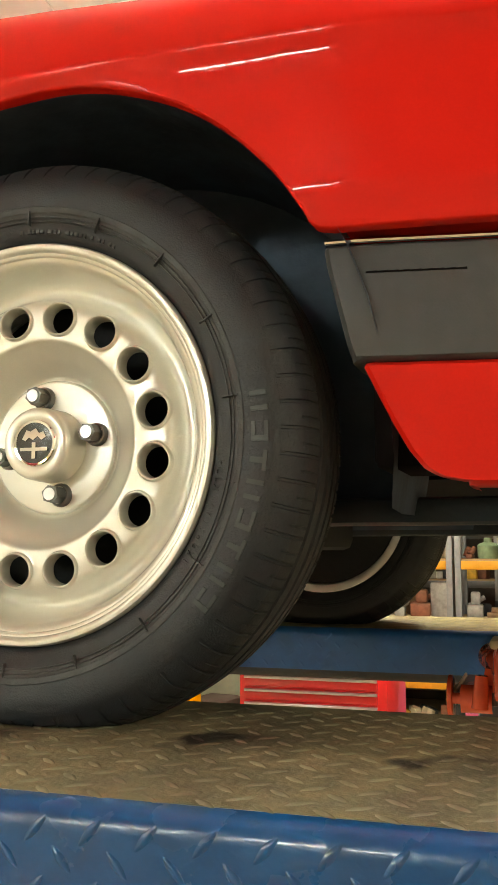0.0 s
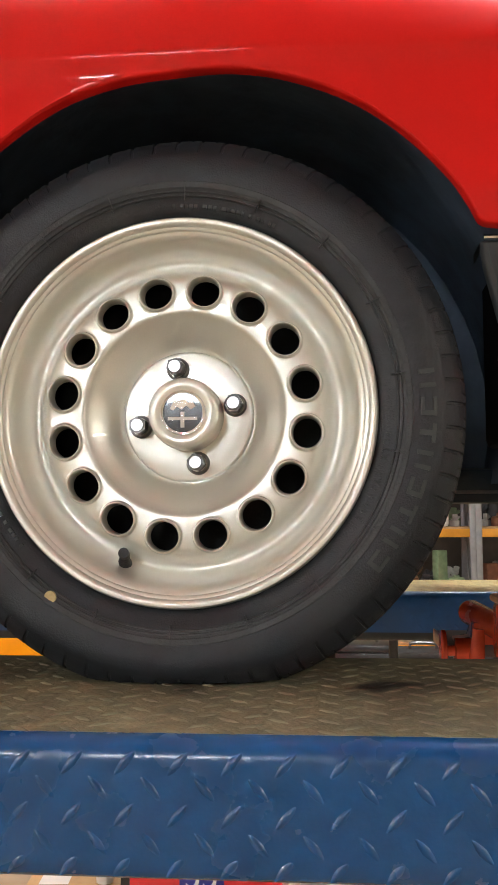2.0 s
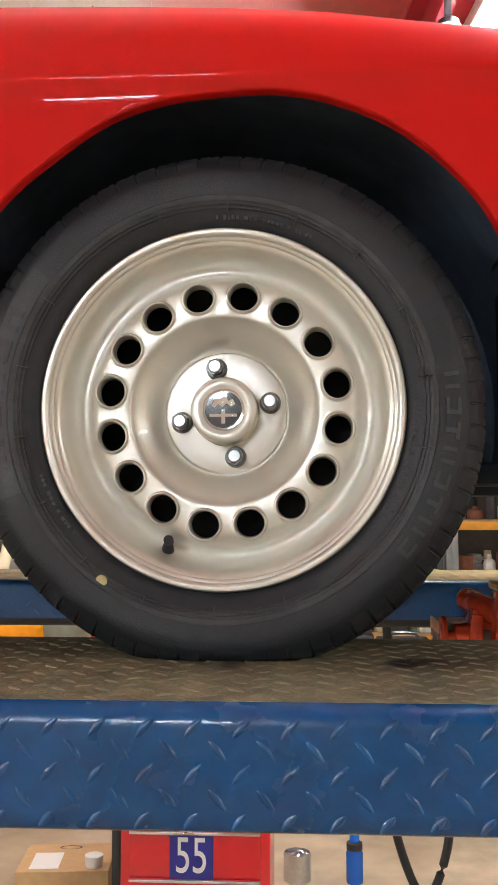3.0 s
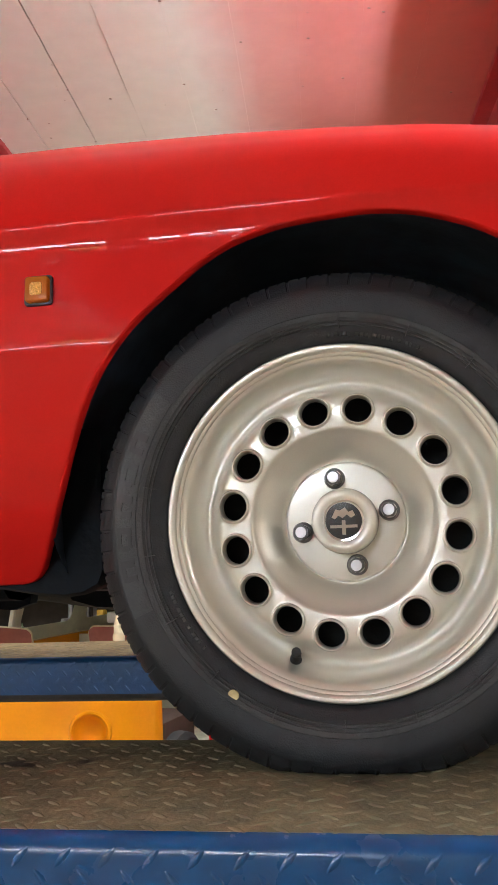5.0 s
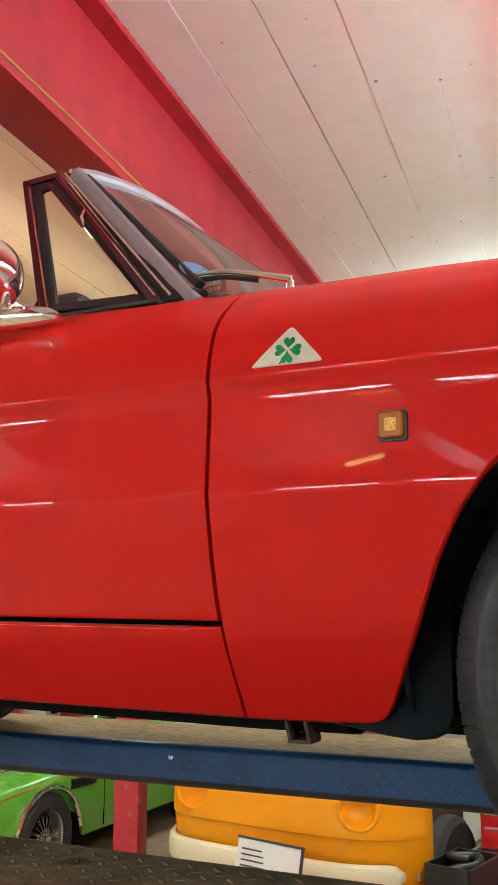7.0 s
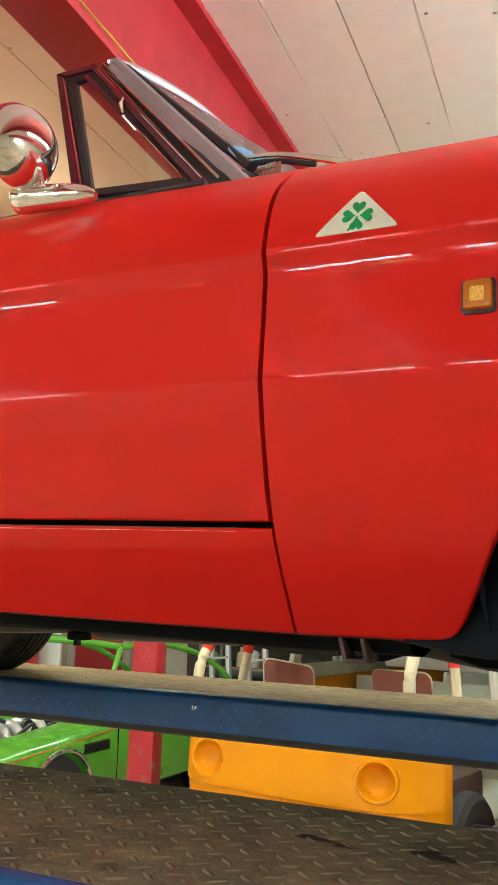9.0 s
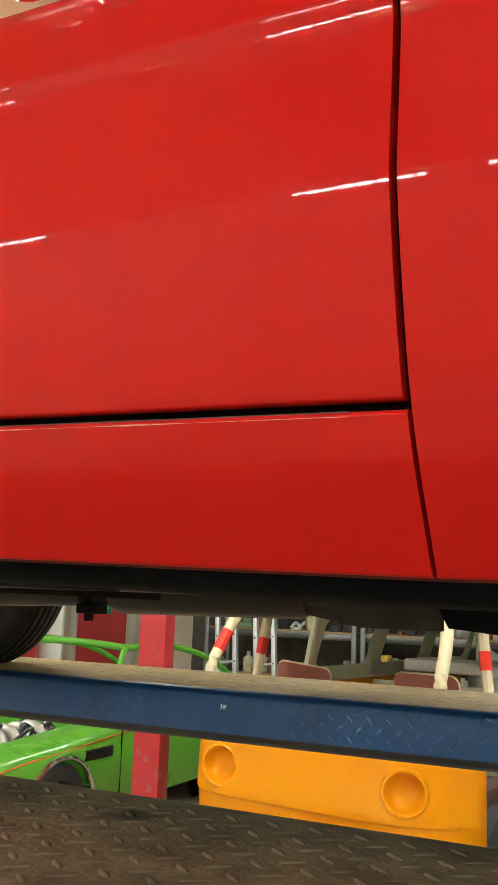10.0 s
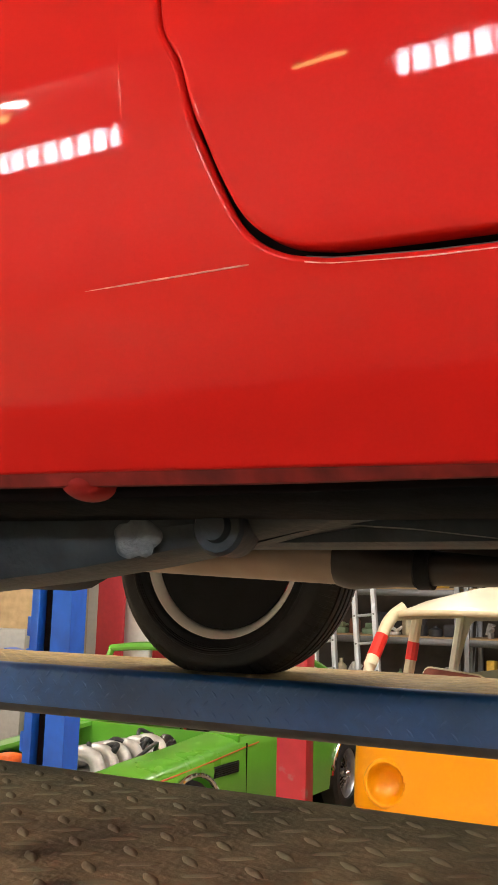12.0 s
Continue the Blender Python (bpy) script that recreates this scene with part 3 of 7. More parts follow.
def panel(name, xs, lo, hi, rows, material=RED, ends=(0.014, 0.014), lip=0.018, label="", toplip=0.012, mirror=False, low_c=False, high_c=False):
    """A body panel as a fine grid between the heights lo(x) and hi(x), its edges folded inwards."""
    cols = []
    pts = [[lo(x) for x in xs], [hi(x) for x in xs]]
    for i, x in enumerate(xs):
        a = pts[0][i] if low_c else c_of(pts[0][i])
        b = pts[1][i] if high_c else (CTOP if pts[1][i] > 0.83 else c_of(pts[1][i]))
        col = [flank(x, a + (b - a) * k / rows) for k in range(rows + 1)]
        i0, i1 = max(i - 1, 0), min(i + 1, len(xs) - 1)
        height = lambda v, c: float(np.interp(v, CDF, TZ)) if c else v
        t = Vector((xs[i1] - xs[i0], 0, height(pts[0][i1], low_c) - height(pts[0][i0], low_c))).normalized()
        n = Vector((t.z, 0, -t.x))
        if n.z > 0:
            n = -n
        t2 = Vector((xs[i1] - xs[i0], 0, height(pts[1][i1], high_c) - height(pts[1][i0], high_c))).normalized()
        n2 = Vector((-t2.z, 0, t2.x))
        if n2.z < 0:
            n2 = -n2
        p, q = col[0], col[-1]
        foot = [p + n * 0.0015 + Vector((0, lip, 0)), p + n * 0.0022 + Vector((0, 0.004, 0)), p + n * 0.0014 + Vector((0, 0.0012, 0))]
        head = [q + n2 * 0.0016 + Vector((0, 0.0004, 0)), q + n2 * 0.0029 + Vector((0, 0.0013, 0)), q + n2 * 0.0037 + Vector((0, 0.0027, 0)), q + n2 * 0.0040 + Vector((0, 0.0045, 0)), q + n2 * 0.0036 + Vector((0, toplip, -0.002))] if toplip else []
        cols.append(foot + col + head)
    if ends[0]:
        cols.insert(0, [v + Vector((0.001, ends[0], 0)) for v in cols[0]])
    if ends[1]:
        cols.append([v + Vector((-0.001, ends[1], 0)) for v in cols[-1]])
    if mirror:
        cols = [[Vector((v.x, 2 * MID - v.y, v.z)) for v in c] for c in cols]
    bm = bmesh.new()
    grid(bm, cols)
    return part(name, bm, material, car, label, angle=40)


def arch_curve():
    p = smooth_path([(a, 0, b) for a, b in zip(*ARCH)], 6)
    return [v.x for v in p], [v.z for v in p]


AX, AZ = arch_curve()
wing_lo = lambda x: float(np.interp(x, AX, AZ, left=0.2205, right=0.464))
wing_x = steps(0.92, 0.34, 30)[:-1] + steps(0.34, 0.25, 36)[:-1] + steps(0.25, -0.24, 80)[:-1] + steps(-0.24, -0.425, 80)[:-1] + steps(-0.425, -0.5905, 24)
full = lambda x: 1.0
for far in (False, True):
    panel("front_wing", wing_x, wing_lo, full, 120 if not far else 60, mirror=far)

# door: its lower rear corner is rounded
DX = [-1.5560, -1.5545, -1.5510, -1.5455, -1.534, -1.510, -1.500, -1.487, -1.474, -1.455, -1.430, -1.39, -1.2]
DZ = [0.80, 0.76, 0.70, 0.62, 0.556, 0.474, 0.441, 0.407, 0.385, 0.3710, 0.3645, 0.3615, 0.3560]
dp = smooth_path([(a, 0, c_of(b)) for a, b in zip(DX, DZ)], 8)
EX, EC = [-1.5572, -1.5565] + [v.x for v in dp] + [-0.95, -0.59], [CTOP, c_of(0.822)] + [v.z for v in dp] + [c_of(0.3525), c_of(0.3475)]
door_edge = lambda x: float(np.interp(x, EX, EC))
door_x = steps(-0.5965, -1.38, 60)[:-1] + steps(-1.38, -1.540, 80)[:-1] + steps(-1.540, -1.5568, 40)
sill_hi = lambda x: min(CTOP, door_edge(x + 0.0055) - float(np.interp(x, [-1.46, -1.36], [10.5, 14.0])) * max(0.0, min(1.0, (x + 1.5627) / 0.001)))
sill_x = steps(-0.5945, -1.38, 60)[:-1] + steps(-1.38, -1.545, 80)[:-1] + steps(-1.545, -1.564, 50)[:-1] + steps(-1.564, -1.96, 70)[:-1] + steps(-1.96, -3.15, 60)
rear_lo = lambda x: float(np.interp(x, [-2.56, -2.53, -2.45, -2.35, -2.25, -2.15, -2.05, -1.97, -1.94], [0.25, 0.32, 0.46, 0.53, 0.555, 0.53, 0.46, 0.32, 0.2495]))
sill_lo = lambda x: float(np.interp(x, [-1.94, -1.6, -1.35, -1.1, -0.9, -0.59], [0.2495, 0.2435, 0.2380, 0.2310, 0.2270, 0.2205])) if x > -1.94 else rear_lo(x)
for far in (False, True):
    panel("door", door_x, lambda x: door_edge(x), full, 110 if not far else 50, lip=0.016, mirror=far, low_c=True)
    panel("rear_wing", sill_x, sill_lo, sill_hi, 110 if not far else 50, mirror=far, label="red rear wing running into the sill", high_c=True)


# pale pink that paints the highlights on the sill edge and the crease
WORN_GLINT = mat("worn_paint_edge", (0.74, 0.36, 0.29), 0.6, 0, 0.25, 200, second=(0.60, 0.10, 0.07), second_scale=90)
SILLX = steps(-0.64, -1.44, 90)
part("sill_edge_wear", tubed([flank(x, sill_hi(x) - 0.6) + Vector((0, -0.0001, 0)) for x in SILLX], [0.00015 + 0.00045 * max(0.0, math.sin(9 * x) * math.sin(41 * x + 1) + 0.35) for x in SILLX], 6), WORN_GLINT, car, "pale line painting the highlight on the sill's upper edge")
SEALGREY = mat("grey_gap_rubber", (0.095, 0.070, 0.070), 0.6, 0, 0.15, 60)
part("gap_rubber", tubed([flank(x, sill_hi(x) + 3.0) + Vector((0, 0.0042, 0)) for x in SILLX], 0.0016, 6), SEALGREY, car, "grey-brown rubber in the gap under the door")
# a crease's highlight, painted as a thin pale line, runs back from the door's lower corner
part("worn_line", tubed([flank(x, c_of(0.3576)) + Vector((0, -0.0001, 0)) for x in steps(-1.478, -1.606, 30)], [0.0003] + [0.0006] * 23 + [0.0005, 0.0005, 0.0004, 0.0003, 0.0003, 0.0002, 0.0001], 6), WORN_GLINT, car, "thin pale line painting the highlight on a crease")


def closing():
    """Dark backing that puts shade into the gaps, and the upper surfaces that close the body."""
    bm = bmesh.new()
    for far in (False, True):
        rows = []
        for x in steps(-0.43, -3.1, 80):
            r = []
            for k in range(20):
                p = flank(x, c_of(0.225) + (CTOP - c_of(0.225)) * k / 19 * 0.97)
                r.append(Vector((x, (p.y + 0.016) if not far else 2 * MID - p.y - 0.016, p.z)))
            rows.append(r)
        grid(bm, rows)
    part("inner_body", bm, GAP, car, "dark backing sheet that puts shade into the panel gaps")
    # bonnet with its raised middle, and the scuttle
    rows = []
    for x in steps(-0.62, 0.93, 50):
        r = []
        y0 = 0.166 + inset(x)
        for k in range(31):
            t = k / 30
            y = y0 + (2 * MID - 2 * y0) * t
            h = crown_top(x) - 0.001 + 0.040 * (1 - (2 * t - 1) ** 2) * (0.6 + 0.4 * math.exp(-((x - 0.1) / 0.5) ** 2))
            r.append((x, y, h))
        rows.append(r)
    bm = bmesh.new()
    grid(bm, rows)
    part("bonnet", bm, RED, car)
    rows = []
    for x in steps(-1.85, -3.1, 30):
        y0 = 0.166 + inset(x)
        rows.append([(x, y0 + (2 * MID - 2 * y0) * k / 20, crown_top(x) - 0.001 + 0.03 * (1 - (k / 10 - 1) ** 2)) for k in range(21)])
    bm = bmesh.new()
    grid(bm, rows)
    part("boot_lid", bm, RED, car)
    bm = bmesh.new()
    box(bm, 0.905, 0.93, 0.45, 2 * MID - 0.45, 0.25, 0.62, 0.01)
    part("nose_panel", bm, RED, car)
    part("tail_panel", boxed(-3.16, -3.12, 0.42, 2 * MID - 0.42, 0.3, 0.62, 0.01), RED, car)


closing()

# ---- wheels ----
WHEEL_TURN = radians(1.6)
PROF = [(0.160, 0.0100), (0.1630, 0.0128), (0.1665, 0.0142), (0.1700, 0.0138), (0.1735, 0.0114), (0.1765, 0.0070), (0.1790, 0.0010), (0.1815, -0.0070), (0.1838, -0.0150), (0.1860, -0.0214), (0.1885, -0.0252),
        (0.1915, -0.0270), (0.1934, -0.0276), (0.1938, -0.0296), (0.1950, -0.0308), (0.1975, -0.0314), (0.1984, -0.0344), (0.2000, -0.0362), (0.2025, -0.0370), (0.2055, -0.0365), (0.2075, -0.0335), (0.2080, -0.0290), (0.2060, -0.0220)]
INNER = [(0.114, -0.0047), (0.1124, -0.0046), (0.1108, -0.0040), (0.1094, -0.0028), (0.1080, -0.0010), (0.1055, 0.0018), (0.1010, 0.0054), (0.0960, 0.0092), (0.0910, 0.0134), (0.0865, 0.0180), (0.0825, 0.0226), (0.0793, 0.0270), (0.0770, 0.0300), (0.0750, 0.0316), (0.0735, 0.0318), (0.0728, 0.0308),
         (0.0722, 0.0282), (0.0712, 0.0270), (0.0700, 0.0268), (0.050, 0.0268), (0.040, 0.0268), (0.036, 0.0268)]
FACE_R = [0.108, 0.1108, 0.1124, 0.114, 0.118, 0.126, 0.136, 0.144, 0.1485, 0.1515, 0.1540, 0.1565, 0.160, 0.163]
FACE_Y = [0.0000, -0.0039, -0.0046, -0.0047, -0.0050, -0.0052, -0.0051, -0.0047, -0.0038, -0.0022, 0.0006, 0.0048, 0.0100, 0.0128]


def wheel_face():
    """The pressed face with sixteen rimmed holes, the dish and the flange."""
    bm = bmesh.new()
    N = 160
    for prof in (PROF, INNER):
        grid(bm, [[(r * math.cos(2 * math.pi * i / N + WHEEL_TURN), y, r * math.sin(2 * math.pi * i / N + WHEEL_TURN)) for r, y in prof] for i in range(N)], True)
    fy = lambda r: float(np.interp(r, FACE_R, FACE_Y))
    step = 2 * math.pi / 16
    for h in range(16):
        a0 = h * step + WHEEL_TURN
        edge = []
        S = 10
        for k in range(S):
            edge.append((0.160, a0 + step * k / S))
        for k in range(S):
            edge.append((0.160 - 0.046 * k / S, a0 + step))
        for k in range(S):
            edge.append((0.114, a0 + step - step * k / S))
        for k in range(S):
            edge.append((0.114 + 0.046 * k / S, a0))
        P = [(r * math.cos(a), r * math.sin(a)) for r, a in edge]
        mid = a0 + step / 2
        c = (0.1345 * math.cos(mid), 0.1345 * math.sin(mid))
        er, et = (math.cos(mid), math.sin(mid)), (-math.sin(mid), math.cos(mid))
        ang = [math.atan2(p[1] - c[1], p[0] - c[0]) for p in P]
        rings = [[(p[0], fy(math.hypot(*p)), p[1]) for p in P]]

        def oval(a, rad):
            # the holes are a little wider across the spoke
            ur, ut = math.cos(a) * er[0] + math.sin(a) * er[1], math.cos(a) * et[0] + math.sin(a) * et[1]
            return c[0] + rad * (ur * er[0] * 0.97 + ut * et[0] * 1.03), c[1] + rad * (ur * er[1] * 0.97 + ut * et[1] * 1.03)

        for share in (0.25, 0.5, 0.75):
            ring = []
            for p, a in zip(P, ang):
                o = oval(a, 0.0208)
                q = (p[0] + (o[0] - p[0]) * share, p[1] + (o[1] - p[1]) * share)
                ring.append((q[0], fy(math.hypot(*q)), q[1]))
            rings.append(ring)
        # each hole has a rolled collar that stands proud of the face
        for rad, push in ((0.0208, 0.0), (0.0201, -0.0004), (0.0196, -0.0024), (0.0189, -0.0040), (0.0180, -0.0044), (0.0171, -0.0036), (0.0164, -0.0012), (0.0159, 0.0030), (0.0155, 0.0140)):
            ring = []
            for a in ang:
                q = oval(a, rad)
                level = fy(min(0.1515, max(0.1124, math.hypot(*q))))
                base = fy(math.hypot(*q))
                k = min(1.0, (0.0208 - rad) / 0.0023)
                ring.append((q[0], base + (level - base) * k + push, q[1]))
            rings.append(ring)
        for r in rings:
            r.append(r[0])
        grid(bm, rings)
    bmesh.ops.remove_doubles(bm, verts=bm.verts, dist=2e-5)
    return bm


TYRE = [(0.196, -0.012), (0.2035, -0.0230), (0.2085, -0.0310), (0.2115, -0.0350), (0.2150, -0.0375), (0.2180, -0.0388), (0.2215, -0.0402), (0.2240, -0.0413), (0.2252, -0.0419), (0.2258, -0.0438), (0.2266, -0.0441), (0.2272, -0.0429), (0.2288, -0.0436), (0.2294, -0.0453), (0.2302, -0.0456), (0.2308, -0.0445), (0.2322, -0.0450), (0.2330, -0.0455),
        (0.2340, -0.0466), (0.2390, -0.0478), (0.2400, -0.0472), (0.2470, -0.0480), (0.2560, -0.0478), (0.2640, -0.0462), (0.2700, -0.0432), (0.2712, -0.0418), (0.2770, -0.0380),
        (0.2820, -0.0330), (0.2870, -0.0265), (0.2910, -0.0185), (0.2932, -0.0100), (0.2945, 0.0005), (0.2950, 0.0070), (0.2890, 0.0085), (0.2890, 0.0145), (0.2955, 0.0160),
        (0.2965, 0.0330), (0.2900, 0.0345), (0.2900, 0.0415), (0.2968, 0.0430)]
TYRE = [(r if r < 0.208 else 0.208 + (r - 0.208) * 1.075, y) for r, y in TYRE]


def tyre_mesh():
    """A worn road tyre with shoulder sipes, standing on its flat."""
    bm = bmesh.new()
    half = TYRE + [(r, 0.1 - y) for r, y in TYRE[::-1]]
    rows = []
    n = 72
    for i in range(n):
        for f, cut in ((0.0, 0), (0.03, 1), (0.13, 1), (0.16, 0), (0.45, 0), (0.47, 2), (0.53, 2), (0.55, 0)):
            a = 2 * math.pi * (i + f) / n
            row = []
            for k, (r, y) in enumerate(half):
                kk = min(k, len(half) - 1 - k)
                d = 0.0
                if cut == 1 and 26 <= kk <= 31:
                    d = 0.0022
                if cut == 2 and 29 <= kk <= 31:
                    d = 0.0016
                z = (r - d) * math.sin(a)
                yy = y
                if z < -ZC + 0.0005:
                    z = -ZC + 0.0005
                elif z < -0.2 and 5 < kk < 29:
                    yy = y + (-1 if k < len(half) / 2 else 1) * 0.006 * ((-0.2 - z) / 0.08)
                row.append(((r - d) * math.cos(a), yy, z))
            rows.append(row)
    grid(bm, rows, True)
    return bm


def arc_block(bm, r0, r1, a0, a1, y, high, n=5):
    """A raised curved block on the sidewall, angles in degrees."""
    rows = []
    for i in range(n + 1):
        a = radians(a0 + (a1 - a0) * i / n)
        rows.append([(r * math.cos(a), y + d, r * math.sin(a)) for r, d in ((r0, 0.002), (r0 + 0.0006, -high), (r1 - 0.0006, -high), (r1, 0.002))])
    grid(bm, rows)
    for row in (rows[0], rows[-1]):
        bm.faces.new([bm.verts.new(p) for p in row])


def arc_patch(bm, r0, r1, a0, a1, lift, n):
    """A thin raised shape that follows the sidewall's curve, angles in degrees."""
    rr, yy = [p[0] for p in TYRE[:36]], [p[1] for p in TYRE[:36]]
    side = lambda r: float(np.interp(r, rr, yy))
    rows = []
    for i in range(n + 1):
        a = radians(a0 + (a1 - a0) * i / n)
        rs = [r0] + steps(r0 + 0.0004, r1 - 0.0004, 6) + [r1]
        ys = [side(r0) + 0.0015] + [side(r) - lift for r in rs[1:-1]] + [side(r1) + 0.0015]
        rows.append([(r * math.cos(a), y, r * math.sin(a)) for r, y in zip(rs, ys)])
    grid(bm, rows)
    for row in (rows[0], rows[-1]):
        bm.faces.new([bm.verts.new(p) for p in row])


def wheel(x, m, near):
    """Rim with its tyre and fittings; the outer face looks along -y."""
    w = part("wheel", wheel_face(), SILVER, car, "silver pressed wheel with sixteen round holes", m=m, angle=42)
    if x:
        w.location.x += x
    ty = part("tyre", tyre_mesh(), RUBBER, w, "black road tyre with a worn tread", angle=28)
    ty.data.materials.append(TREAD)
    ty.data.materials.append(DUSTRUBBER)
    for f in ty.data.polygons:
        c = f.center
        if math.hypot(c.x, c.z) > 0.2955 or abs(c.y - 0.05) < 0.066:
            f.material_index = 1
        elif 0.2262 < math.hypot(c.x, c.z) < 0.2420 and c.y < 0:
            f.material_index = 2
    part("barrel", revolved([(0.195, -0.02), (0.188, 0.0), (0.178, 0.02), (0.176, 0.08), (0.188, 0.105), (0.195, 0.115), (0.2, 0.118), (0.208, 0.126), (0.207, 0.130), (0.2, 0.128), (0.19, 0.116)], 64), RIMLIT, w)
    part("brake_disc", revolved([(0.0, 0.066), (0.06, 0.066), (0.062, 0.060), (0.157, 0.060), (0.158, 0.064), (0.158, 0.100), (0.06, 0.104), (0.0, 0.104)], 48), BLACK, w)
    # black disc added so the inside of the wheel reads dark
    part("dust_shield", revolved([(0.0, 0.113), (0.184, 0.113), (0.186, 0.110)], 48), BLACK, w)
    cap = part("centre_cap", revolved([(0.0400, 0.0285), (0.0395, 0.010), (0.0385, -0.006), (0.0370, -0.0098), (0.0345, -0.0115), (0.0290, -0.0118), (0.0260, -0.0105), (0.0240, -0.0098), (0.0, -0.0098)], 48), SILVER, w)
    part("badge", revolved([(0.0248, -0.0095), (0.0248, -0.0118), (0.0238, -0.0130), (0.0215, -0.0128), (0.0212, -0.0120)], 40), CHROME, w, "round chrome badge rim")
    part("badge_field", revolved([(0.0214, -0.0119), (0.0, -0.0126)], 40), BADGE, w, "dark round badge")
    part("badge_cross", prismed([(-0.016, -0.0085), (-0.0022, -0.0085), (-0.0022, -0.0165), (0.0022, -0.0165), (0.0022, -0.0085), (0.016, -0.0085), (0.016, -0.005), (0.0022, -0.005), (0.0022, 0.0005), (-0.0022, 0.0005), (-0.0022, -0.005), (-0.016, -0.005)], -0.0138, -0.0122), CHROME, w, "plain silver cross on the badge", smooth=False)
    part("badge_crest", prismed([(-0.014, 0.004), (-0.010, 0.002), (-0.006, 0.006), (-0.001, 0.003), (0.004, 0.007), (0.009, 0.003), (0.014, 0.006), (0.011, 0.012), (0.006, 0.010), (0.002, 0.0155), (-0.004, 0.012), (-0.009, 0.0135)], -0.0136, -0.0122), CHROME, w, "plain silver shape on the badge", smooth=False)
    for k in range(4):
        a = radians(12.2 + 90 * k)
        bm = bmesh.new()
        prism(bm, [(0.0098 * math.cos(radians(60 * i + 15 * k)), 0.0098 * math.sin(radians(60 * i + 15 * k))) for i in range(6)], 0.021, 0.0015)
        revolve(bm, [(0.0, 0.0), (0.0066, 0.0), (0.0074, 0.0006), (0.0082, 0.0018), (0.0082, 0.004)], 24)
        revolve(bm, [(0.0128, 0.0285), (0.0128, 0.0235), (0.0112, 0.0200), (0.0095, 0.0195)], 24)
        n = part("wheel_bolt", bm, NUT, w, m=pose(0.054 * math.cos(a), 0, 0.054 * math.sin(a)), angle=25)
        part("bolt_face", revolved([(0.0, -0.0004), (0.0064, -0.0004), (0.0068, 0.0002)], 24), STEEL, w, "bright steel bolt end", m=pose(0.054 * math.cos(a), 0, 0.054 * math.sin(a)))
    va = math.atan2(0.125 - 0.283, -0.065)
    bm = tubed([(0.176 * math.cos(va), 0.012, 0.176 * math.sin(va)), (0.172 * math.cos(va), 0.000, 0.172 * math.sin(va)), (0.165 * math.cos(va), -0.012, 0.165 * math.sin(va)), (0.163 * math.cos(va), -0.0165, 0.163 * math.sin(va))], [0.0075, 0.0068, 0.0048, 0.0048], 12)
    tube(bm, [(0.1642 * math.cos(va), -0.0125, 0.1642 * math.sin(va)), (0.1615 * math.cos(va), -0.023, 0.1615 * math.sin(va))], 0.0058, 12)
    part("valve", bm, RUBBER, w, "black rubber tyre valve with its cap")
    # moulded marks of the sidewall, as plain raised blocks
    patch = bmesh.new()
    arc_patch(patch, 0.2432, 0.2690, 143, 203, 0.0005, 40)
    part("scuffed_patch", patch, SCUFFED, w, "paler scuffed patch behind the moulded mark")
    mark = bmesh.new()
    for i in range(5):
        a = 191.5 - 8.6 * i
        for o, wd, r0, r1 in (((-2.2, 2.0, 0.248, 0.266), (0.6, 3.6, 0.260, 0.266), (1.8, 1.6, 0.248, 0.262)), ((-2.4, 1.7, 0.248, 0.266), (0.3, 3.8, 0.248, 0.2535), (0.3, 3.8, 0.2605, 0.266), (2.3, 1.4, 0.251, 0.263)))[i % 2]:
            arc_patch(mark, r0, r1, a + o - wd / 2, a + o + wd / 2, 0.0011, 4)
    tagged(part("moulded_mark", mark, DARKLETTER, w, "dark moulded shapes of the maker's mark"), kind="stuff")
    big = bmesh.new()
    for i in range(8):
        a = 6 - 6.2 * i
        strokes = (((0.249, 0.266, -1.6, 1.0), (0.249, 0.266, 1.6, 1.0)), ((0.249, 0.266, -1.7, 1.1), (0.249, 0.2535, 0.4, 3.0), (0.2615, 0.266, 0.4, 3.0)), ((0.249, 0.266, 0.0, 1.2), (0.2615, 0.266, 0.0, 4.2)))[i % 3]
        for r0, r1, o, wd in strokes:
            arc_patch(big, r0, r1, a + o - wd / 2, a + o + wd / 2, 0.0009, 3)
    tagged(part("sidewall_lettering", big, LETTER, w, "moulded unreadable maker's lettering"), kind="stuff")
    # the date code, one character after another round the bead
    for i, ch in enumerate("FCLX (YYY4021"):
        a = radians(-7.5 - 2.2 * i)
        r = 0.2180
        if ch != " ":
            words("date_code", ch, 0.0098, LETTER, w, Matrix(((math.sin(a), math.cos(a), 0, r * math.cos(a)), (0, 0, -1, -0.0388), (-math.cos(a), math.sin(a), 0, r * math.sin(a)), (0, 0, 0, 1))), 0.0012)
    small = bmesh.new()
    rng = random.Random(8)
    for c0, c1 in ((62, 92), (200, 222)):
        a = c0
        while a < c1:
            wd = rng.uniform(0.6, 1.3)
            arc_block(small, 0.2155, 0.2205, a, a + wd, -0.0392, 0.0008, 1)
            a += wd + rng.choice((0.5, 0.5, 1.6))
    for a in range(8, 368, 20):
        arc_block(small, 0.2222, 0.2385, a, a + 0.22, -0.0455, 0.0030, 1)
    tagged(part("sidewall_moulding", small, LETTER, w, "small moulded size marks and ribs"), kind="stuff")
    da = math.atan2(0.089 - 0.283, -0.133)
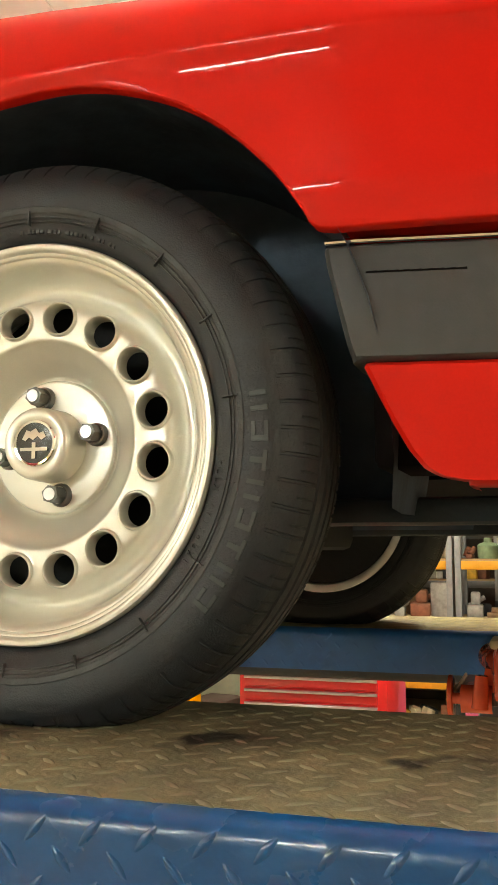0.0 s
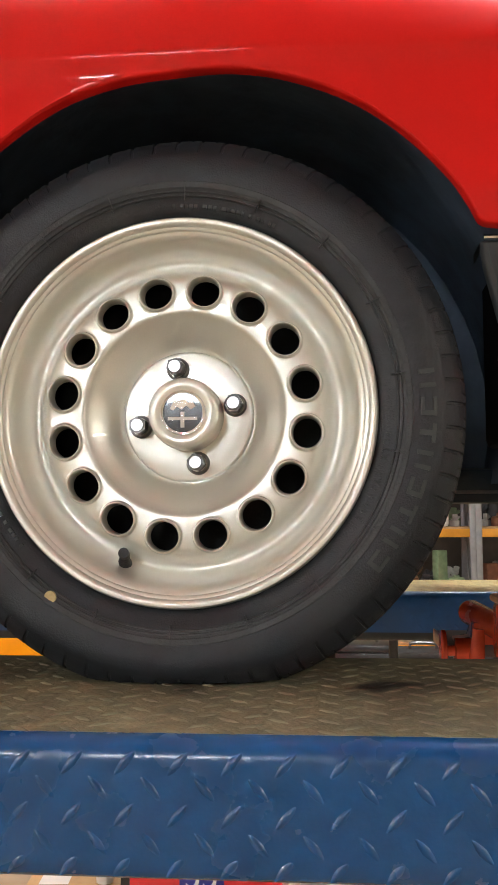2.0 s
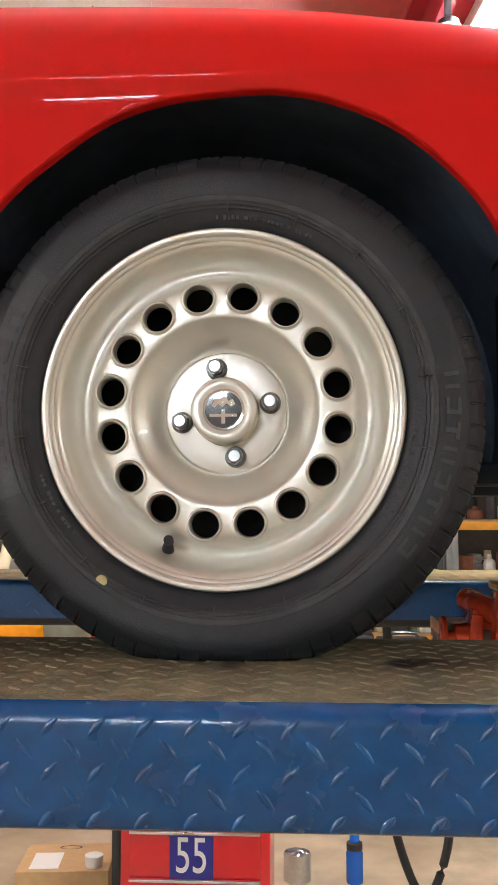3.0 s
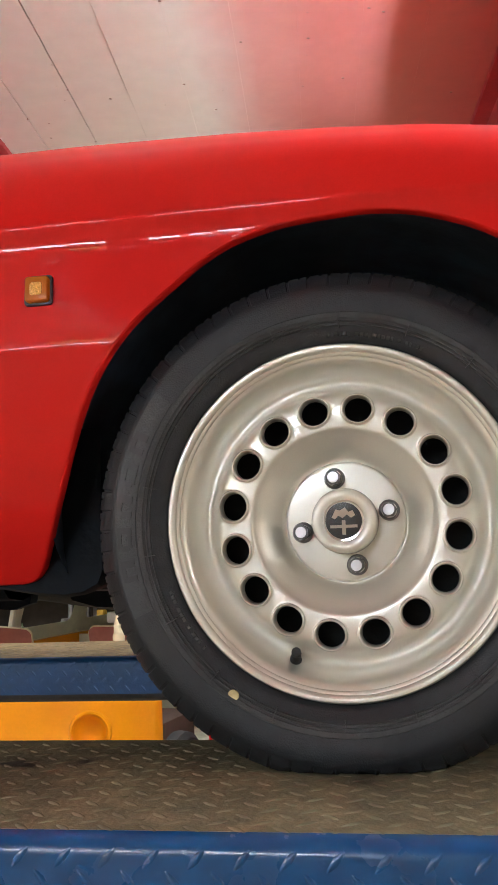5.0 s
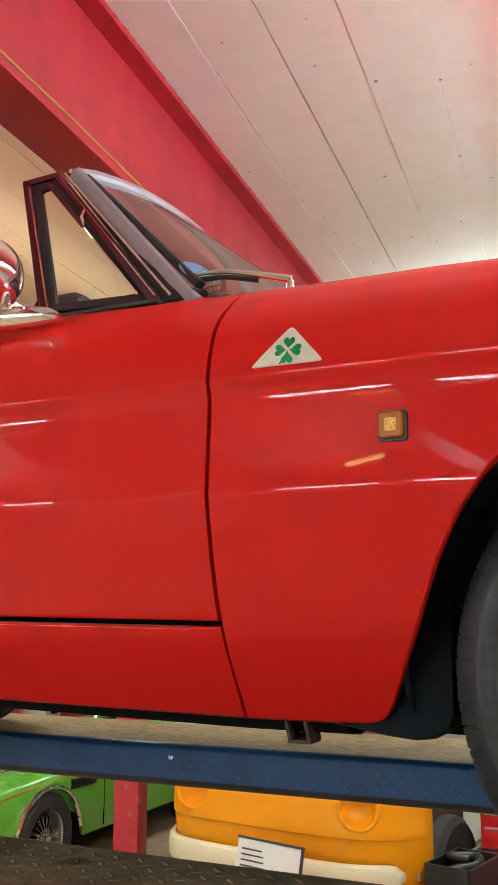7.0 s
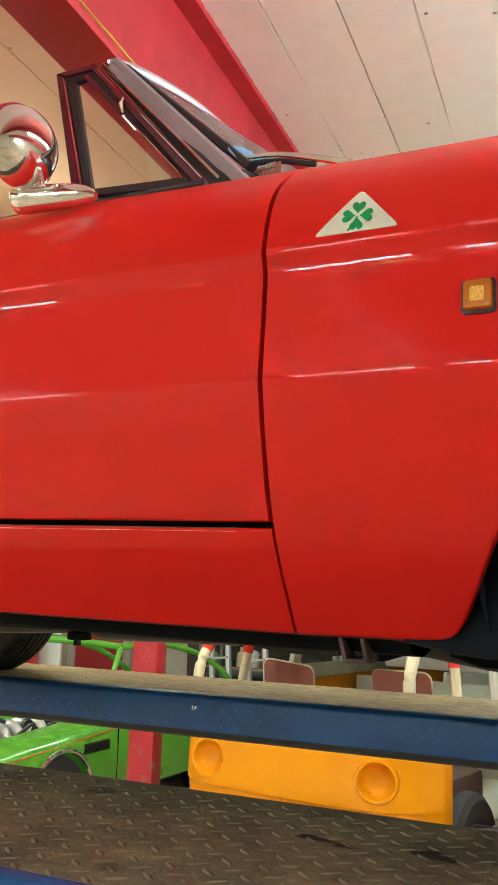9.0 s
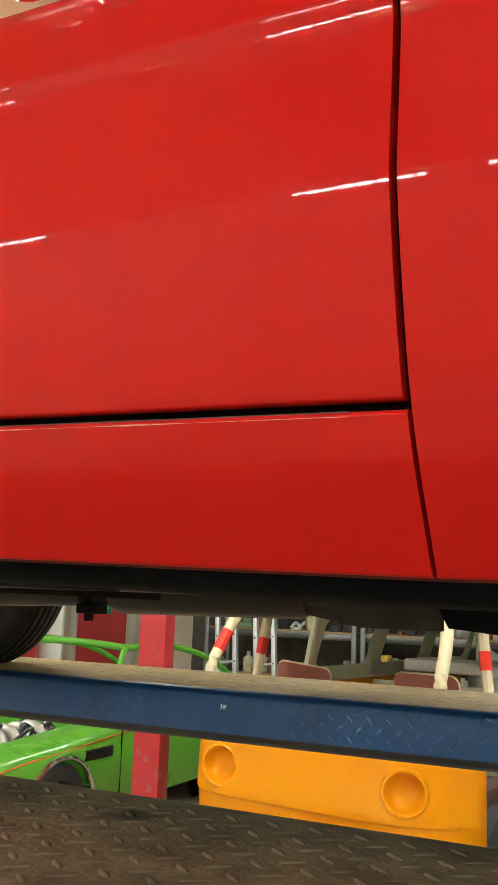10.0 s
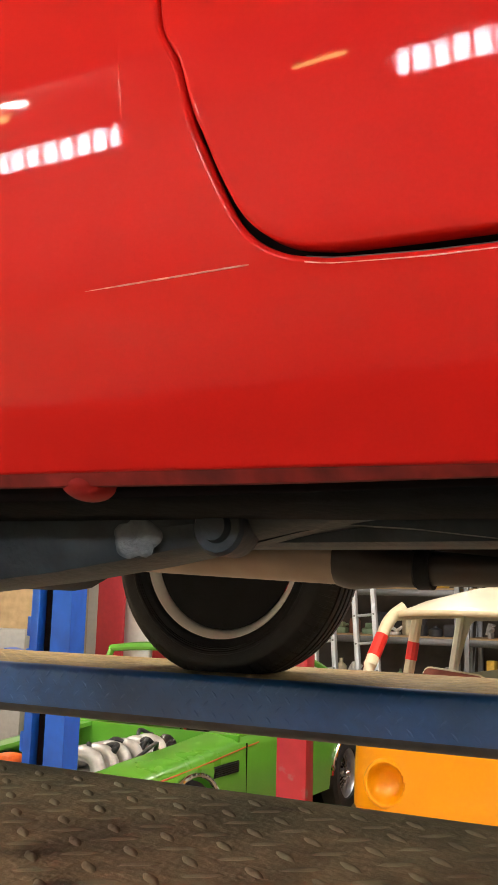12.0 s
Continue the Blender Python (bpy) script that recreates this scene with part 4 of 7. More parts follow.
    part("paint_dot", revolved([(0.0, -0.0006), (0.0062, -0.0006), (0.0068, 0.001)], 20, m=Matrix.Translation((0.2352 * math.cos(da), -0.0464, 0.2352 * math.sin(da)))), DOT, w, "small pale yellow paint dot on the sidewall")
    return w


DUSTRUBBER = mat("dusty_tyre_ribs", (0.032, 0.033, 0.036), 0.6, 0, 0.3, 50, 0.3, 300, second=(0.020, 0.021, 0.023), second_scale=8)
# whiter than the wheel's silver: the light on the rim put into colour
RIMLIT = mat("bright_rim_paint", (0.88, 0.88, 0.87), 0.35, 0, 0.04, 30)
BADGE = mat("badge_dark", (0.015, 0.017, 0.022), 0.2, 0, 0.2, 200, coat=0.6)
DOT = mat("yellow_paint_dot", (0.52, 0.42, 0.2), 0.6, 0, 0.15, 200)
wheel(0, pose(0, 0, ZC), True)
for x, y, turn, size in ((0, 2 * MID, 180, 0.955), (-2.233, 2 * MID - 0.012, 180, 0.935), (-2.25, 0.012, 0, 0.935)):
    src = bpy.data.objects["wheel"]
    made = {}
    for o in (src, *src.children):
        c = o.copy()
        scene.collection.objects.link(c)
        made[o] = c
        if o is not src:
            c.parent = made[src]
    made[src].matrix_basis = pose(x, y, ZC * size, 0, 0, turn) @ Matrix.Scale(size, 4)

# ---- wheel housings and underside ----
LINER = mat("wheel_housing", (0.055, 0.078, 0.118), 0.7, 0, 0.3, 20, 0.3, 80, second=(0.040, 0.060, 0.092), second_scale=4)


def housing(x, y0, y1, s):
    bm = bmesh.new()
    rows = []
    for i in range(29):
        a = radians(-14 + 208 * i / 28)
        r = 0.372
        z = ZC + 0.02 + r * math.sin(a)
        yf = float(np.interp(z, TZ, TY)) + 0.012
        rows.append([(x + r * math.cos(a), yf if s > 0 else 2 * MID - yf, z), (x + r * math.cos(a), (y0 * 0.5 + y1 * 0.5), ZC + 0.02 + (r + 0.015) * math.sin(a)), (x + r * math.cos(a), y1, ZC + 0.02 + r * math.sin(a))])
    grid(bm, rows)
    bm.faces.new([bm.verts.new(r[2]) for r in rows])
    part("wheel_housing", bm, LINER, car, "dark inner wheel arch")


housing(0.0, -0.040, 0.30, 1)
housing(0.0, 2 * MID + 0.040, 2 * MID - 0.30, -1)
housing(-2.25, 0.0, 0.30, 1)
housing(-2.25, 2 * MID, 2 * MID - 0.30, -1)


GUARD = mat("black_guard", (0.006, 0.009, 0.014), 0.7, 0, 0.3, 20, 0.3, 80, second=(0.010, 0.013, 0.018), second_scale=9, spec=0.12)


def splash_guard():
    """The dark guard that hangs behind the front wheel, under the wing."""
    bm = bmesh.new()
    low = [(-0.54, 0.219), (-0.49, 0.2165), (-0.45, 0.211), (-0.41, 0.204), (-0.37, 0.200), (-0.345, 0.203), (-0.325, 0.213), (-0.318, 0.230)]
    rows = []
    for x, z in low:
        rows.append([(x, 0.050, 0.420), (x, 0.047, 0.235), (x, 0.048, z + 0.004), (x + 0.002, 0.056, z), (x + 0.006, 0.12, z + 0.006), (x + 0.012, 0.26, z + 0.03)])
    grid(bm, rows)
    part("splash_guard", bm, GUARD, car, "black splash guard behind the front wheel")


splash_guard()


def underside():
    part("floor_pan", boxed(-1.95, -0.42, 0.10, 2 * MID - 0.10, 0.225, 0.25), UNDER, car, "black undersealed floor pan")
    part("engine_tray", boxed(-0.42, 0.75, 0.34, 2 * MID - 0.34, 0.26, 0.30), UNDER, car)
    part("boot_floor", boxed(-3.0, -1.95, 0.33, 2 * MID - 0.33, 0.30, 0.34), UNDER, car)
    for y in (0.26, 2 * MID - 0.26):
        part("chassis_rail", boxed(-2.05, 0.7, y - 0.035, y + 0.035, 0.200, 0.232, 0.01), RAIL, car)
    # inner sill and its seam
    for s in (0, 1):
        f = lambda y: 2 * MID - y if s else y
        bm = bmesh.new()
        rows = []
        for x in steps(-0.46, -1.95, 24):
            z = sill_lo(x) - 0.001
            d = float(np.interp(x, [-1.5, -1.3, -1.15], [1.0, 0.7, 0.3]))
            y = float(np.interp(z, TZ, TY)) + 0.002
            rows.append([(x, f(y), z + 0.001), (x, f(y + 0.004), z - 0.006 * d), (x, f(y + 0.007), z - 0.0105 * d), (x, f(y + 0.012), z - 0.0112 * d), (x, f(0.056), z - 0.008 * d)])
        grid(bm, rows)
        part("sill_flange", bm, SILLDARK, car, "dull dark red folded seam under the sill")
    for s in (0, 1):
        f = lambda y: 2 * MID - y if s else y
        bm = bmesh.new()
        grid(bm, [[(x, f(0.055), sill_lo(x) - 0.004), (x, f(0.075), sill_lo(x) - 0.02), (x, f(0.12), sill_lo(x) - 0.026), (x, f(0.26), 0.222)] for x in steps(-0.46, -1.98, 24)])
        part("inner_sill", bm, UNDER, car, "black undersealed inner sill")
    bm = bmesh.new()
    grid(bm, [[(-1.661 + 0.029 * math.cos(radians(a)) * math.cos(radians(b)), 0.052 - 0.024 * math.sin(radians(a)) * math.cos(radians(b)), 0.2400 - 0.0175 * math.sin(radians(b))) for b in range(0, 91, 9)] for a in range(0, 181, 10)])
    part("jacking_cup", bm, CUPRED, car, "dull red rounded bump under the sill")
    # jacking bracket below the front of the sill
    bm = bmesh.new()
    for x in (-0.546, -0.519):
        prism(bm, [(x, 0.226), (x + 0.005, 0.226), (x + 0.014, 0.191), (x + 0.009, 0.191)], 0.050, 0.085)
    prism(bm, [(-0.546, 0.226), (-0.514, 0.226), (-0.505, 0.191), (-0.537, 0.191)], 0.082, 0.088)
    box(bm, -0.537, -0.505, 0.05, 0.085, 0.188, 0.192)
    part("jacking_bracket", bm, RUSTY, car, "rusty brown jacking bracket")
    # exhaust: pipe, silencer and clamps
    pipe = smooth_path([(0.2, 0.52, 0.235), (-0.5, 0.50, 0.225), (-0.81, 0.45, 0.208), (-1.08, 0.45, 0.203), (-1.24, 0.45, 0.196), (-1.40, 0.45, 0.190), (-1.56, 0.45, 0.190)], 10)
    part("exhaust_pipe", tubed(pipe, 0.0185, 18), EXHAUST, car, "dull brown-grey exhaust pipe")
    part("front_silencer", tubed([(-0.862, 0.45, 0.203), (-0.866, 0.45, 0.203), (-0.875, 0.45, 0.203), (-1.145, 0.45, 0.199), (-1.160, 0.45, 0.199), (-1.165, 0.45, 0.199)], [0.02, 0.026, 0.0295, 0.0295, 0.026, 0.02], 24), EXHAUST, car)
    part("floor_stiffener", prismed([(-0.862, 0.226), (-0.690, 0.226), (-0.690, 0.167), (-0.79, 0.167), (-0.862, 0.180)], 0.44, 0.46), EXHAUST, car, "grey-brown pressed stiffener under the floor")
    part("floor_bracket", prismed([(-0.70, 0.226), (-0.56, 0.226), (-0.57, 0.176), (-0.60, 0.166), (-0.67, 0.172)], 0.40, 0.43), GUARD, car, "black bracket under the floor")
    part("inner_guard", prismed([(-0.520, 0.230), (-0.30, 0.235), (-0.31, 0.168), (-0.390, 0.165), (-0.450, 0.167), (-0.495, 0.180)], 0.40, 0.41), GUARD, car, "dark blue-black inner guard")
    part("rear_silencer", tubed([(-1.600, 0.45, 0.204), (-1.605, 0.45, 0.204), (-1.61, 0.45, 0.2045), (-1.92, 0.47, 0.219), (-1.95, 0.47, 0.220)], [0.028, 0.032, 0.033, 0.033, 0.03], 28), SILENCER, car, "pale brown rear silencer")
    part("silencer_end", tubed([(-1.525, 0.45, 0.190), (-1.540, 0.45, 0.191), (-1.565, 0.45, 0.194), (-1.590, 0.45, 0.199), (-1.603, 0.45, 0.203), (-1.612, 0.45, 0.204)], [0.0205, 0.021, 0.026, 0.0335, 0.0355, 0.034], 28), EXHAUST, car, "dark domed end of the rear silencer")
    part("tail_pipe", tubed([(-1.94, 0.47, 0.213), (-2.3, 0.5, 0.25), (-3.05, 0.5, 0.22)], 0.024, 12), EXHAUST, car)
    for x, z in ((-1.205, 0.198), (-1.515, 0.190)):
        bm = revolved([(0.0185, -0.008), (0.023, -0.008), (0.023, 0.008), (0.0185, 0.008)], 20, m=pose(x, 0.45, z, 0, 0, 90))
        if x > -1.4:
            box(bm, x - 0.008, x + 0.030, 0.425, 0.45, z - 0.030, z - 0.016, 0.002)
            box(bm, x + 0.004, x + 0.012, 0.43, 0.442, z - 0.040, z - 0.026)
        box(bm, x - 0.012, x + 0.012, 0.44, 0.46, z + 0.018, 0.235)
        part("exhaust_clamp", bm, BLACK, car)
    # rear suspension arm, tank straps and axle
    bm = bmesh.new()
    rows = []
    for x, zt, zb in ((-1.45, 0.236, 0.222), (-1.55, 0.236, 0.210), (-1.62, 0.238, 0.196), (-1.70, 0.24, 0.181), (-1.80, 0.24, 0.166), (-1.92, 0.245, 0.153), (-2.05, 0.26, 0.17), (-2.25, 0.30, 0.22)):
        rows.append([(x, 0.17, zt), (x, 0.165, (zt + zb) / 2), (x, 0.175, zb + 0.006), (x, 0.19, zb), (x, 0.235, zb), (x, 0.245, zb + 0.01), (x, 0.25, zt)])
    grid(bm, rows)
    part("chassis_rail", prismed([(-1.60, 0.235), (-1.0, 0.235), (-1.0, 0.200), (-1.38, 0.203), (-1.45, 0.2115), (-1.512, 0.216), (-1.56, 0.207), (-1.60, 0.198)], 0.195, 0.215), RAIL, car, "blue-grey undersealed chassis rail")
    part("heat_shield", prismed([(-1.555, 0.228), (-1.0, 0.228), (-1.0, 0.192), (-1.40, 0.194), (-1.46, 0.200), (-1.52, 0.214)], 0.30, 0.305), SHIELD, car, "dark brown sheet shield over the exhaust")
    part("trailing_arm", bm, RAIL, car, "black undersealed trailing arm")
    part("arm_bush", revolved([(0.0, -0.012), (0.012, -0.012), (0.014, -0.004), (0.022, -0.004), (0.025, 0.0), (0.025, 0.03)], 24, m=pose(-1.609, 0.160, 0.2115)), RAIL, car)
    # a smear of grey sealant on the arm: one thin blob with a ragged edge
    rng = random.Random(6)
    bm = bmesh.new()
    edge = [0.9 + 0.14 * math.sin(radians(20 * k + 30)) + 0.08 * math.sin(radians(50 * k)) + rng.uniform(-0.04, 0.04) for k in range(36)]
    rows = []
    for share, high in ((1.0, 0.0), (0.94, 0.0010), (0.75, 0.0014), (0.5, 0.0012), (0.25, 0.0016), (0.02, 0.0015)):
        ring = []
        for k in range(36):
            r, w = share * edge[k], radians(k * 10)
            ring.append((-1.697 + 0.026 * r * math.cos(w), 0.1650 - high * rng.uniform(0.85, 1.15), 0.2035 + 0.0225 * r * math.sin(w) - 0.004 * r * math.cos(w)))
        rows.append(ring + ring[:1])
    grid(bm, rows)
    bmesh.ops.remove_doubles(bm, verts=bm.verts, dist=1e-6)
    part("sealant_patch", bm, SEALANT, car, "dried smear of grey sealant")
    part("rear_axle", tubed([(-2.25, 0.2, ZC), (-2.25, 0.6, ZC), (-2.25, 0.64, ZC), (-2.25, 0.78, ZC), (-2.25, 0.82, ZC), (-2.25, 1.22, ZC)], [0.04, 0.04, 0.12, 0.12, 0.04, 0.04], 20), BLACK, car)
    part("front_crossmember", boxed(-0.12, 0.12, 0.33, 2 * MID - 0.33, 0.17, 0.26, 0.02), BLACK, car)
    part("gearbox", tubed([(-0.1, MID, 0.26), (-0.5, MID, 0.25), (-0.9, MID, 0.25), (-2.1, MID, 0.27)], [0.15, 0.11, 0.05, 0.045], 16), BLACK, car)
    for y in (0.22, 2 * MID - 0.22):
        part("lower_arm", tubed([(0.03, y, ZC - 0.06), (0.06, MID + (y - MID) * 0.45, ZC - 0.04)], 0.022, 10), BLACK, car)
        part("front_hub", boxed(-0.06, 0.06, min(y, y + (0.08 if y > MID else -0.08)), max(y, y + (0.08 if y > MID else -0.08)), ZC - 0.09, ZC + 0.08, 0.02), BLACK, car)


UNDER = mat("dark_floor_underseal", (0.0055, 0.007, 0.009), 0.8, 0, 0.3, 30, 0.3, 120, spec=0.06)
RAIL = mat("blue_grey_underseal", (0.024, 0.032, 0.041), 0.5, 0, 0.35, 25, 0.4, 90, second=(0.034, 0.043, 0.053), second_scale=12, spec=0.2)
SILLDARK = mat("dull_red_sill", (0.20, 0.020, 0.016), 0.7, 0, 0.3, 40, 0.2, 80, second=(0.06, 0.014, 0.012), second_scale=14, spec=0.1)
RUSTY = mat("rusty_bracket", (0.07, 0.035, 0.025), 0.75, 0.1, 0.3, 60, 0.4, 150, second=(0.03, 0.02, 0.017), second_scale=20)
EXHAUST = mat("exhaust_steel", (0.042, 0.036, 0.032), 0.42, 0.35, 0.25, 20, 0.15, 90, second=(0.035, 0.028, 0.026), second_scale=6)
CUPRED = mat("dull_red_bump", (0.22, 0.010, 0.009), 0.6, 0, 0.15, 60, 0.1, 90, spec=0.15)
SEALANT = mat("grey_sealant", (0.085, 0.098, 0.112), 0.4, 0, 0.4, 60, 0.5, 150)
SHIELD = mat("dark_brown_shield", (0.022, 0.017, 0.014), 0.7, 0, 0.3, 40, spec=0.1)
SILENCER = mat("silencer_steel", (0.33, 0.26, 0.20), 0.45, 0.45, 0.12, 20, second=(0.22, 0.17, 0.13), second_scale=6)
underside()


def front_bumper():
    """Black bumper end with a red lower apron behind the front wheel's opening."""
    f = lambda x, z: -0.050 + inset(x) * 1.4 + 0.02 * max(0, (0.36 - z)) / 0.12

    def slab(name, outline, material, label, thick=0.05):
        # outline gives, for heights from low to high, where the edge begins
        bm = bmesh.new()
        rows = []
        zs = [p[1] for p in outline]
        for z in steps(zs[0], zs[-1], 26):
            xs = float(np.interp(z, zs, [p[0] for p in outline]))
            row = [Vector((xs + 0.006, f(xs, z) + thick, z)), Vector((xs, f(xs, z) + 0.010, z)), Vector((xs + 0.0015, f(xs, z) + 0.004, z)), Vector((xs + 0.006, f(xs, z), z))]
            row += [Vector((x, f(x, z), z)) for x in steps(xs + 0.02, 0.92, 30)]
            rows.append(row)
        for i, (row, d, inn) in enumerate(((rows[0], -0.004, 0.006), (rows[-1], 0.004, 0.006))):
            extra = [v + Vector((0, inn, d)) for v in row]
            extra2 = [v + Vector((0, 0.05, d)) for v in row]
            if i == 0:
                rows = [extra2, extra] + rows
            else:
                rows = rows + [extra, extra2]
        grid(bm, rows)
        return part(name, bm, material, car, label)

    fb = slab("front_bumper", [(0.340, 0.347), (0.336, 0.36), (0.318, 0.435), (0.316, 0.450)], TRIM, "dark grey rubber front bumper")
    slab("front_apron", [(0.440, 0.2335), (0.418, 0.236), (0.402, 0.244), (0.388, 0.262), (0.374, 0.288), (0.360, 0.318), (0.351, 0.338)], RED, "red lower front apron")
    bm = tubed([(x, f(x, 0.455) + 0.002, 0.4565) for x in steps(0.318, 0.9, 20)], 0.0028, 8)
    part("bumper_moulding", bm, CHROME, fb, "thin bright moulding over the bumper")
    bm = bmesh.new()
    for z in (0.425,):
        for x in steps(0.356, 0.436, 8):
            box(bm, x, x + 0.0102, f(x, z) - 0.0006, f(x, z) + 0.004, z - 0.0007, z + 0.0007)
    tagged(part("bumper_groove", bm, GAP, fb), kind="stuff")
    part("bumper_backing", boxed(0.345, 0.86, 0.05, 0.16, 0.25, 0.47, 0.01), GAP, car)


front_bumper()

# ---- fittings of the flank ----
AMBER, ant, ab = base_mat("amber_lens")
ab.inputs["Base Color"].default_value = (0.52, 0.15, 0.010, 1)
ab.inputs["Roughness"].default_value = 0.18
ab.inputs["Transmission Weight"].default_value = 0.15
wv = ant.nodes.new("ShaderNodeTexWave")
wv.inputs["Scale"].default_value = 300
bpn = ant.nodes.new("ShaderNodeBump")
bpn.inputs["Strength"].default_value = 0.15
tcn = ant.nodes.new("ShaderNodeTexCoord")
ant.links.new(tcn.outputs["Object"], wv.inputs["Vector"])
ant.links.new(wv.outputs["Fac"], bpn.inputs["Height"])
ant.links.new(bpn.outputs["Normal"], ab.inputs["Normal"])
AMBERGLINT = mat("amber_middle", (0.80, 0.42, 0.07), 0.25, 0, 0.3, 300, 0.5, 400, coat=0.6)
CREAM = mat("badge_cream", (0.72, 0.69, 0.56), 0.35, 0, 0.04, 100, coat=0.5)
CLOVER = mat("clover_green", (0.006, 0.26, 0.075), 0.4, 0, 0.06, 100, coat=0.3)


def flank_y(x, z):
    return float(flank(x, c_of(z)).y)


def fittings():
    # side repeater
    cx, cz = -0.3485, 0.5725
    y = flank_y(cx, cz)
    lean = math.degrees(math.atan2(flank_y(cx, 0.59) - flank_y(cx, 0.555), 0.035))
    m = pose(cx, y, cz, -lean)
    rp = part("side_repeater", prismed(round_rect(-0.0175, 0.0175, -0.0185, 0.0185, 0.004), 0.004, -0.004), BLACKTRIM, car, "black surround of the side lamp", m=m)
    bm = bmesh.new()
    rows = []
    for share, y in ((1.0, -0.003), (1.0, -0.0095), (0.97, -0.0108), (0.91, -0.0117), (0.80, -0.0120), (0.02, -0.0120)):
        ring = [(share * p[0], y, share * p[1]) for p in round_rect(-0.0147, 0.0147, -0.0157, 0.0157, 0.004)]
        rows.append(ring + ring[:1])
    grid(bm, rows)
    bmesh.ops.remove_doubles(bm, verts=bm.verts, dist=1e-7)
    lens = part("lamp_lens", bm, AMBER, rp, "amber ribbed lens of the side lamp")
    # paler piece that paints the bright reflection in the lens
    part("lamp_reflector", prismed(round_rect(-0.0075, 0.0075, -0.0085, 0.0075, 0.003), -0.0118, -0.0128), AMBERGLINT, rp, "paler ribbed middle of the amber lens, painting its bright reflection")
    # triangular badge with a four-leaved clover, following the wing
    A, B, C = (-0.4795, 0.7155), (-0.4325, 0.6615), (-0.5320, 0.6615)

    def inside(scale, n, lift):
        g = Vector(((A[0] + B[0] + C[0]) / 3, 0, (A[1] + B[1] + C[1]) / 3))
        P = []
        pts = [Vector((p[0], 0, p[1])) for p in (A, B, C)]
        loop = []
        for i in range(3):
            p, a, b = pts[i], pts[i - 1], pts[(i + 1) % 3]
            da, db = (a - p).normalized(), (b - p).normalized()
            r = 0.0055
            loop += [p + da * r, p + (da + db) * r * 0.28, p + db * r]
        dense = []
        for i in range(len(loop)):
            for k in range(6):
                dense.append(loop[i].lerp(loop[(i + 1) % len(loop)], k / 6))
        rows = []
        for s in [1 - j / 8 for j in range(9)]:
            rows.append([g + (v - g) * scale * s for v in dense])
        return [[Vector((v.x, flank_y(v.x, v.z) - lift, v.z)) for v in r + r[:1]] for r in rows]

    bm = bmesh.new()
    rows = inside(1.0, 6, 0.0016)
    grid(bm, [[v + Vector((0, 0.003, 0)) for v in rows[0]]] + rows)
    bmesh.ops.remove_doubles(bm, verts=bm.verts, dist=1e-6)
    wb = part("wing_badge", bm, CREAM, car, "cream triangular badge with a green clover")
    g = ((A[0] + B[0] + C[0]) / 3 + 0.0005, (A[1] + B[1] + C[1]) / 3 + 0.0015)
    bm = bmesh.new()

    def spot(pts):
        vs = [bm.verts.new((px, flank_y(px, pz) - 0.0024, pz)) for px, pz in pts]
        bm.faces.new(vs)

    for k in range(4):
        a = radians(86 + 90 * k)
        pts = []
        for i in range(24):
            t = 2 * math.pi * i / 24
            # a heart-shaped leaf, its point at the middle
            hx = 0.0080 * math.sin(t) ** 3
            hz = 0.0088 * (0.8125 * math.cos(t) - 0.3125 * math.cos(2 * t) - 0.125 * math.cos(3 * t) - 0.0625 * math.cos(4 * t)) + 0.0112
            pts.append((g[0] + hx * math.cos(a - math.pi / 2) - hz * math.sin(a - math.pi / 2), g[1] + hx * math.sin(a - math.pi / 2) + hz * math.cos(a - math.pi / 2)))
        spot(pts)
    spot([(g[0] - 0.001, g[1] - 0.001), (g[0] + 0.001, g[1] - 0.001), (g[0] - 0.009, g[1] - 0.0185), (g[0] - 0.0115, g[1] - 0.0175)])
    part("clover", bm, CLOVER, wb, "green four-leaved clover", smooth=False)


BLACKTRIM = mat("black_trim", (0.015, 0.015, 0.016), 0.4, 0, 0.1, 60)
fittings()

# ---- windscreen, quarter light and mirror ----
# dark red base: the red reflection in the polish is put into colour
FRAMEREFLECT = mat("polished_dark_frame", (0.085, 0.024, 0.034), 0.25, 0.5, 0.08, 30)
SEAL = mat("black_seal", (0.012, 0.012, 0.013), 0.5, 0, 0.1, 60)
PILLAR = mat("satin_pillar", (0.40, 0.38, 0.42), 0.4, 0.6, 0.05, 40)
GLASS = glass("clear_glass", (0.93, 0.96, 0.95))


def strip(name, pts, wide, deep, material, label=""):
    """A rectangular bar along a path: wide across the flank's view, deep inwards."""
    bm = bmesh.new()
    P = [Vector(p) for p in pts]
    rows = []
    for i, p in enumerate(P):
        d = (P[min(i + 1, len(P) - 1)] - P[max(i - 1, 0)]).normalized()
        yv = Vector((0, 1, 0))
        side = d.cross(yv).normalized()
        inn = side.cross(d).normalized()
        if inn.y < 0:
            inn = -inn
        w, h, r = wide / 2, deep, min(wide, deep) * 0.22
        ring = [side * -w + inn * h, side * -w + inn * r, side * (-w + r), side * (w - r), side * w + inn * r, side * w + inn * h]
        rows.append([p + v for v in ring + ring[:1]])
    grid(bm, rows)
    for row in (rows[0], rows[-1]):
        bm.faces.new([bm.verts.new(v) for v in row[:-1]])
    bmesh.ops.remove_doubles(bm, verts=bm.verts, dist=1e-5)
    return part(name, bm, material, car, label, angle=30)


